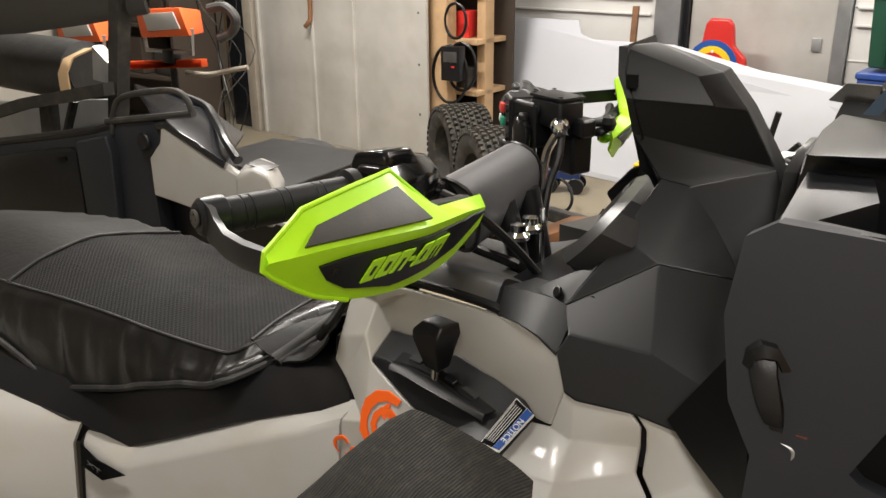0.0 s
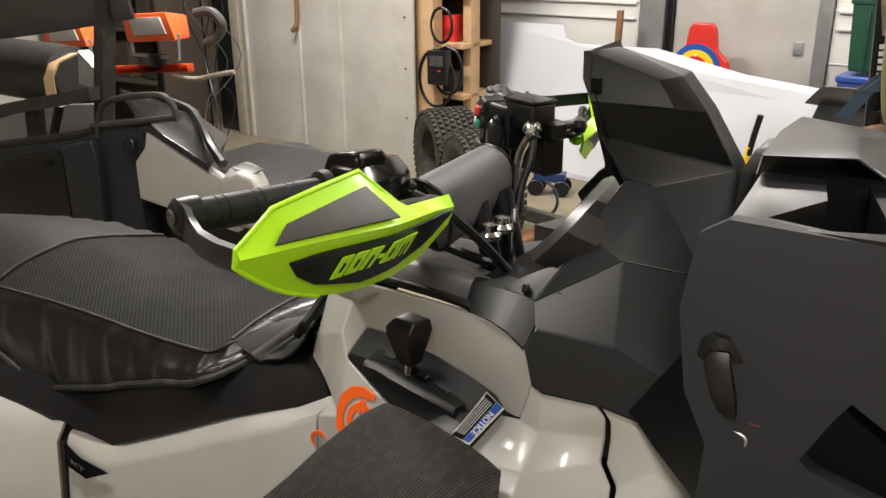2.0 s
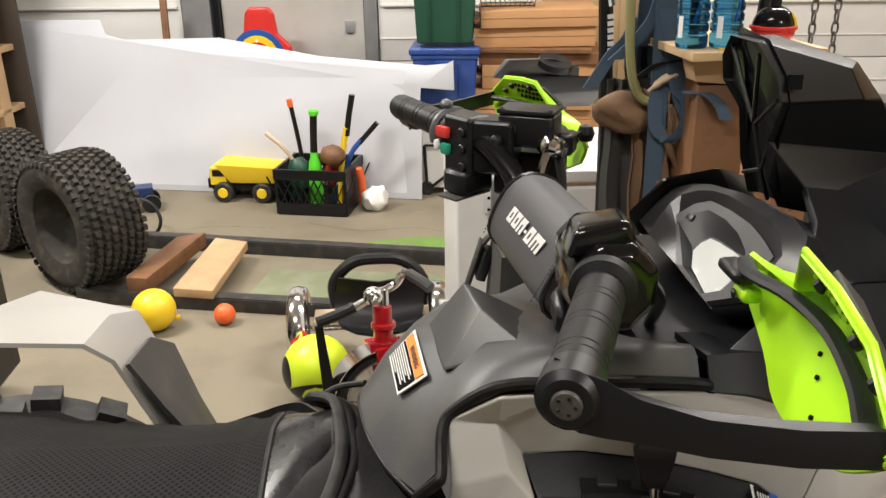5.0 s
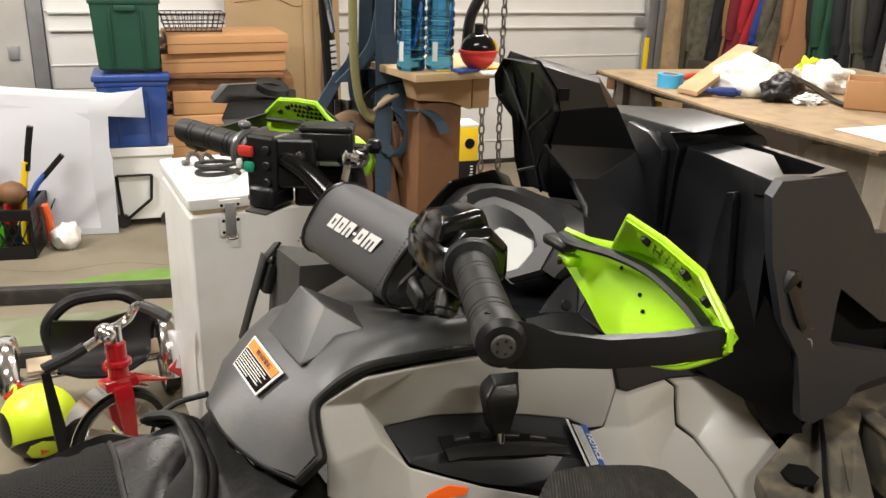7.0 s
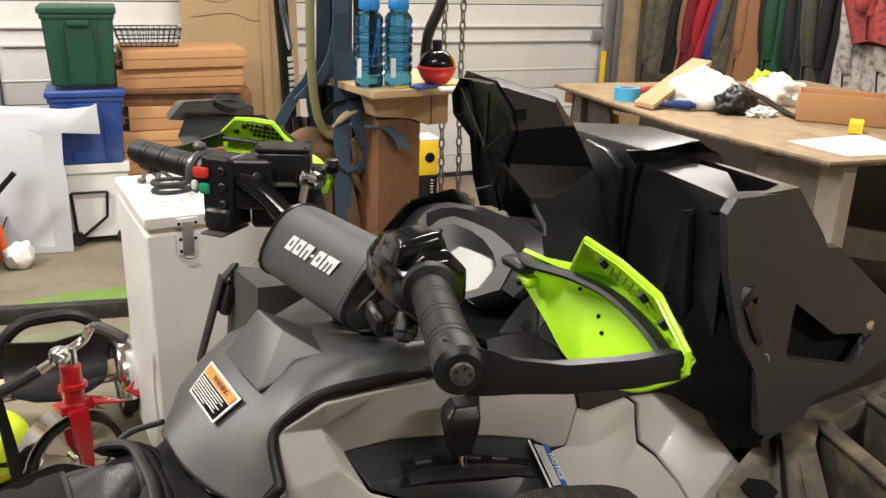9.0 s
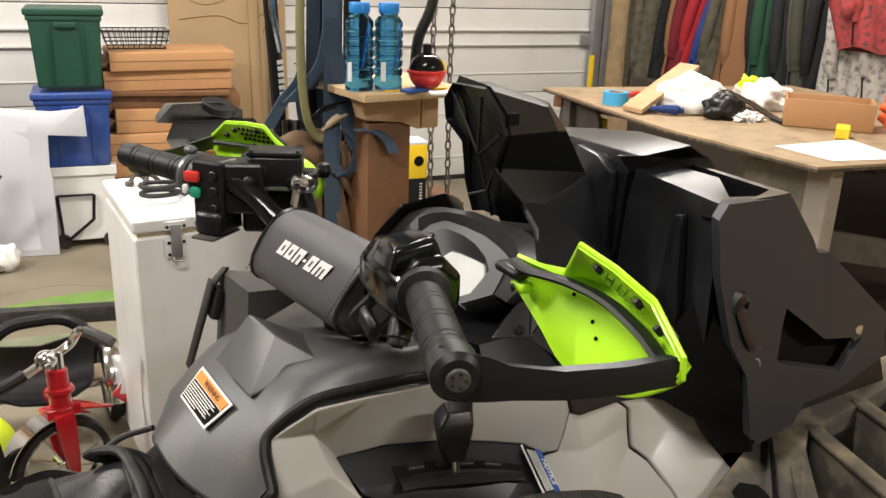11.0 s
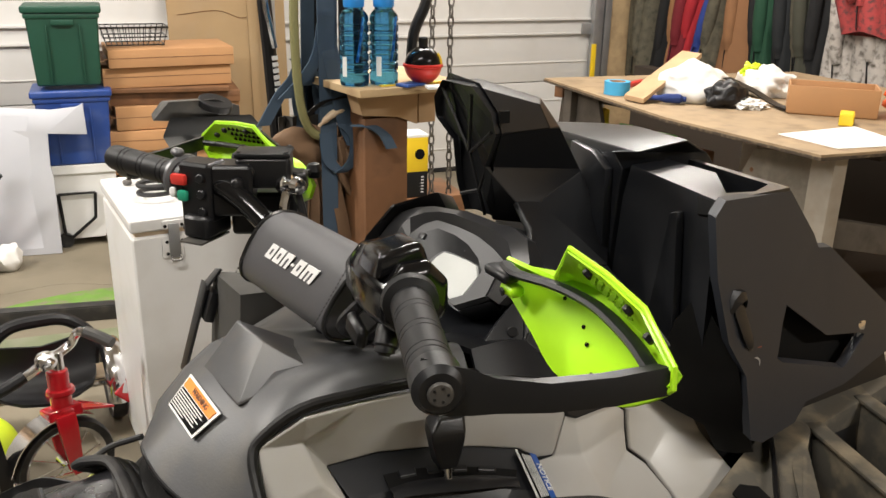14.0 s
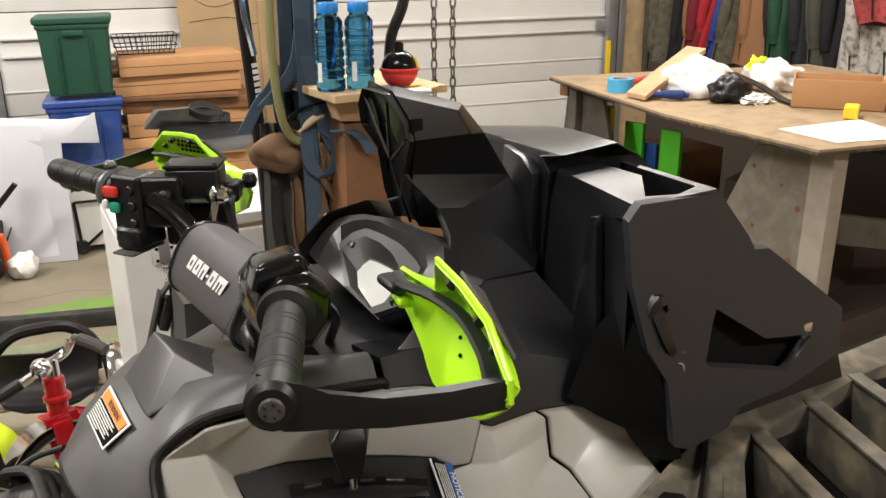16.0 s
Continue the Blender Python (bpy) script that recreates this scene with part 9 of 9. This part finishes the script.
for k in range(9):
    z = (0.1515, 0.4515, 0.7515)[k % 3]
    x = -0.08 + 0.13 * (k // 3)
    p = pose(-2.30, 3.72, 0, 0, 0, -7) @ Vector((x, -0.02, z))
    solo("shelf_tool", b_box(0.09, 0.12, random.uniform(0.08, 0.2), pose(0, 0, 0), 0.008), random.choice((M_RED, M_BLK, M_DKGREY, M_RED)), "boxy red or black tool case on the wooden shelf", "tool case", pose(*p, 0, 0, random.uniform(-15, 15)), "cases on the shelf")
for k, (x0, z0, r) in enumerate(((-2.10, 0.86, 0.10), (-2.06, 0.60, 0.14), (-2.14, 0.55, 0.17))):
    solo("hanging_cable", b_tube([(x0 + r * 0.7 * math.sin(a * 0.7), 3.50, z0 + r * math.cos(a * 0.7)) for a in range(10)], 0.009, 8, 4), M_BLK, "black cable looped over the wooden post", "cable", group="cables on the post")
wbx = thing("wall_charger", "black boxed charger fixed to the wooden post", "charger", pose(-2.10, 3.47, 0.52))
part("case", b_box(0.13, 0.07, 0.20, pose(0, 0, 0), 0.01), M_BLK, wbx)
part("panel", b_box(0.09, 0.004, 0.06, pose(0, -0.036, 0.11), 0.002), M_DKGREY, wbx)
part("light", b_box(0.02, 0.004, 0.01, pose(0.02, -0.039, 0.08), 0), M_RED, wbx)
part("bracket", b_box(0.03, 0.06, 0.02, pose(0, 0.03, 0.03), 0.002), M_BLK, wbx)


M_LENS = mat("frosted_lens", (0.48, 0.47, 0.44), 0.25, var=0.12, scale=14, bump=0.05)
# work lights on a stand
wl = thing("work_light", "orange twin work light on a black tripod stand", "work light", pose(-2.62, 1.85, 0, 0, 0, 0))
for x, z, t in ((0.01, 0.905, -8), (-0.60, 0.845, 6)):
    hd = part("lamp_head", bev(b_loft([[(x - 0.145, -0.05, z - 0.005), (x + 0.175, -0.05, z + 0.022), (x + 0.125, -0.05, z + 0.143), (x - 0.165, -0.05, z + 0.122)], [(x - 0.13, 0.08, z + 0.02), (x + 0.13, 0.08, z + 0.02), (x + 0.12, 0.08, z + 0.12), (x - 0.12, 0.08, z + 0.12)]], True, True), 0.01, 2), M_ORANGE, wl, "orange lamp housing")
    part("lens", b_slab([(x - 0.085, -0.050, z + 0.030), (x + 0.125, -0.050, z + 0.050), (x + 0.090, -0.050, z + 0.121), (x - 0.110, -0.050, z + 0.106)], (0, -0.007, 0), 0.002), M_LENS, hd, "pale glass lens")
    part("bracket", b_tube([(x - 0.16, -0.02, z + 0.05), (x - 0.15, -0.02, z - 0.06), (x + 0.15, -0.02, z - 0.06), (x + 0.16, -0.02, z + 0.05)], 0.010, 8, 1), M_GALV, hd)
    part("clamp", b_box(0.07, 0.05, 0.06, pose(x, -0.01, z - 0.11), 0.006), M_BLK, hd)
    part("crossbar", b_box(0.96, 0.04, 0.036, pose(-0.27, 0.0, 0.746, 0, -5, 0), 0.005), M_ORANGE, wl, "orange crossbar")
part("pole", b_tube([(0.0, 0, 0.25), (0.0, 0, 0.78)], 0.018, 10, 1), M_BLK, wl)
for a in (20, 140, 260):
    part("leg", b_tube([(0, 0, 0.45), (0.38 * math.cos(radians(a)), 0.38 * math.sin(radians(a)), 0.012)], 0.012, 8, 1), M_BLK, wl)
random.seed(11)
for k in range(5):
    pts = [(-2.95 + 0.25 * random.random(), 2.3 + 0.2 * random.random(), 1.2 - 0.25 * j + 0.1 * random.random()) for j in range(5)] + [(-2.9 + 0.2 * k * 0.3, 2.35, 0.01)]
    solo("loose_cable", b_tube(pts, 0.003, 6, 5), random.choice((M_BLK, M_DKGREY, M_GALV)), "loose cable hanging in the cluttered corner", "cable", group="cables in the corner")
# made-up shelf unit; its dark colour stands for an unlit, cluttered opening
cc = thing("corner_filler", "made-up shelf unit coloured dark for the unlit cluttered opening", "shelf", pose(-4.66, 3.30, 0))
part("back", b_box(1.24, 0.02, 1.9, pose(0, 0.19, 0), 0.003), M_SHADEWOOD, cc)
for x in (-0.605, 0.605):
    part("side", b_box(0.03, 0.4, 1.9, pose(x, 0, 0), 0.003), M_SHADEWOOD, cc)
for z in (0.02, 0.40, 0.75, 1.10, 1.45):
    part("shelf_board", b_box(1.18, 0.36, 0.025, pose(0, 0, z), 0.003), M_SHADEWOOD, cc)
# boxes invented to fill the dim shelf
random.seed(21)
for k in range(12):
    z = (0.4265, 0.7765, 1.1265)[k % 3]
    solo("clutter_box", bev(b_box(random.uniform(0.14, 0.24), 0.22, random.uniform(0.10, 0.26)), 0.008), random.choice((M_SHADEWOOD, M_BLK, M_GREYFAB, M_BROWN)), "made-up dark box filling the unlit corner shelf", "box", pose(-4.66 - 0.45 + 0.29 * (k // 3), 3.28, z, 0, 0, random.uniform(-12, 12)), "boxes on the clutter shelf")
solo("grey_hose", b_tube([(-2.46, 1.95, 1.03), (-2.38, 1.97, 1.04), (-2.33, 1.98, 0.99), (-2.36, 1.98, 0.93), (-2.42, 1.96, 0.90)], 0.022, 10, 5), M_DKGREY, "grey hose looped behind the work light", "hose")
solo("bent_branch", b_tube([(-2.62, 1.92, 0.74), (-2.50, 1.95, 0.735), (-2.38, 1.98, 0.76), (-2.30, 2.0, 0.775)], 0.012, 8, 4), M_GREYWOOD, "pale bent stick in the cluttered corner", "stick")
solo("bent_hook", b_tube([(-1.19, 3.02, 0.16), (-1.13, 3.0, 0.13), (-1.10, 2.97, 0.07), (-1.12, 2.95, 0.02), (-1.18, 2.92, 0.008)], 0.008, 8, 5), M_BLK, "bent black wire hook reaching down to the floor", "hook")


# loose knobbly tyres
M_TYRE = mat("dusty_tyre_rubber", (0.036, 0.033, 0.029), 0.75, var=0.3, scale=14, bump=0.5, fine=90, dirt=(0.10, 0.088, 0.068), dirt_amt=0.6, spec=0.25)
M_NAVY = mat("navy_paint", (0.012, 0.028, 0.10), 0.4, var=0.15, bump=0.05)
def tyre(name, label, c, d, r, w, grp):
    M_ = axis(c, d)
    t = thing(name, label, "tyre", M_, grp)
    body = b_loft([[(q * math.cos(2 * math.pi * k / 40), q * math.sin(2 * math.pi * k / 40), z) for k in range(40)] for q, z in ((r * 0.56, -w * 0.40), (r * 0.78, -w * 0.50), (r * 0.92, -w * 0.44), (r * 0.95, 0), (r * 0.92, w * 0.44), (r * 0.78, w * 0.50), (r * 0.56, w * 0.40), (r * 0.56, -w * 0.40))], True)
    part("carcass", body, M_TYRE, t, "", 50)
    v, fcs = [], []
    for k in range(46):
        for j in range(8):
            a = 2 * math.pi * (k + 0.5 * (j % 2)) / 46
            zc = w * (-0.44 + 0.1257 * j)
            q0, q1 = r * 0.90, r * (1.0 if 0 < j < 7 else 0.965)
            da, dz = 0.040, w * 0.042
            i0 = len(v)
            for q, s in ((q0, 1.15), (q1, 0.85)):
                for ua, uz in ((-1, -1), (1, -1), (1, 1), (-1, 1)):
                    aa = a + ua * da * s
                    v.append((q * math.cos(aa), q * math.sin(aa), zc + uz * dz * s))
            fcs += [(i0 + 4, i0 + 5, i0 + 6, i0 + 7)] + [(i0 + m, i0 + (m + 1) % 4, i0 + 4 + (m + 1) % 4, i0 + 4 + m) for m in range(4)]
    me = bpy.data.meshes.new("tread")
    me.from_pydata(v, [], fcs)
    me.materials.append(M_TYRE)
    tread = new("tread", me)
    tread.parent = t
    tread["kind"] = "stuff"
    return t


tyre("knobbly_tyre", "worn knobbly off-road tyre standing on the floor", (-1.26, 2.45, 0.265), (0.66, 0.75, 0.0), 0.265, 0.26, "loose tyres")
tyre("knobbly_tyre", "worn knobbly off-road tyre standing beside the steel panel", (-1.72, 2.92, 0.255), (0.66, 0.75, 0.0), 0.255, 0.25, "loose tyres")
dj = thing("floor_jack", "small blue floor jack with black wheels", "floor jack", pose(-1.30, 3.32, 0, 0, 0, 15))
part("body", bev(b_box(0.17, 0.08, 0.05, pose(0, 0, 0.075)), 0.015), M_NAVY, dj)
for x in (-0.07, 0.07):
    for y in (-0.06, 0.04):
        part("wheel", b_cyl((x, y, 0.045), (0, 1, 0), 0.045, 0.02, 16, 0.003), M_BLK, dj)
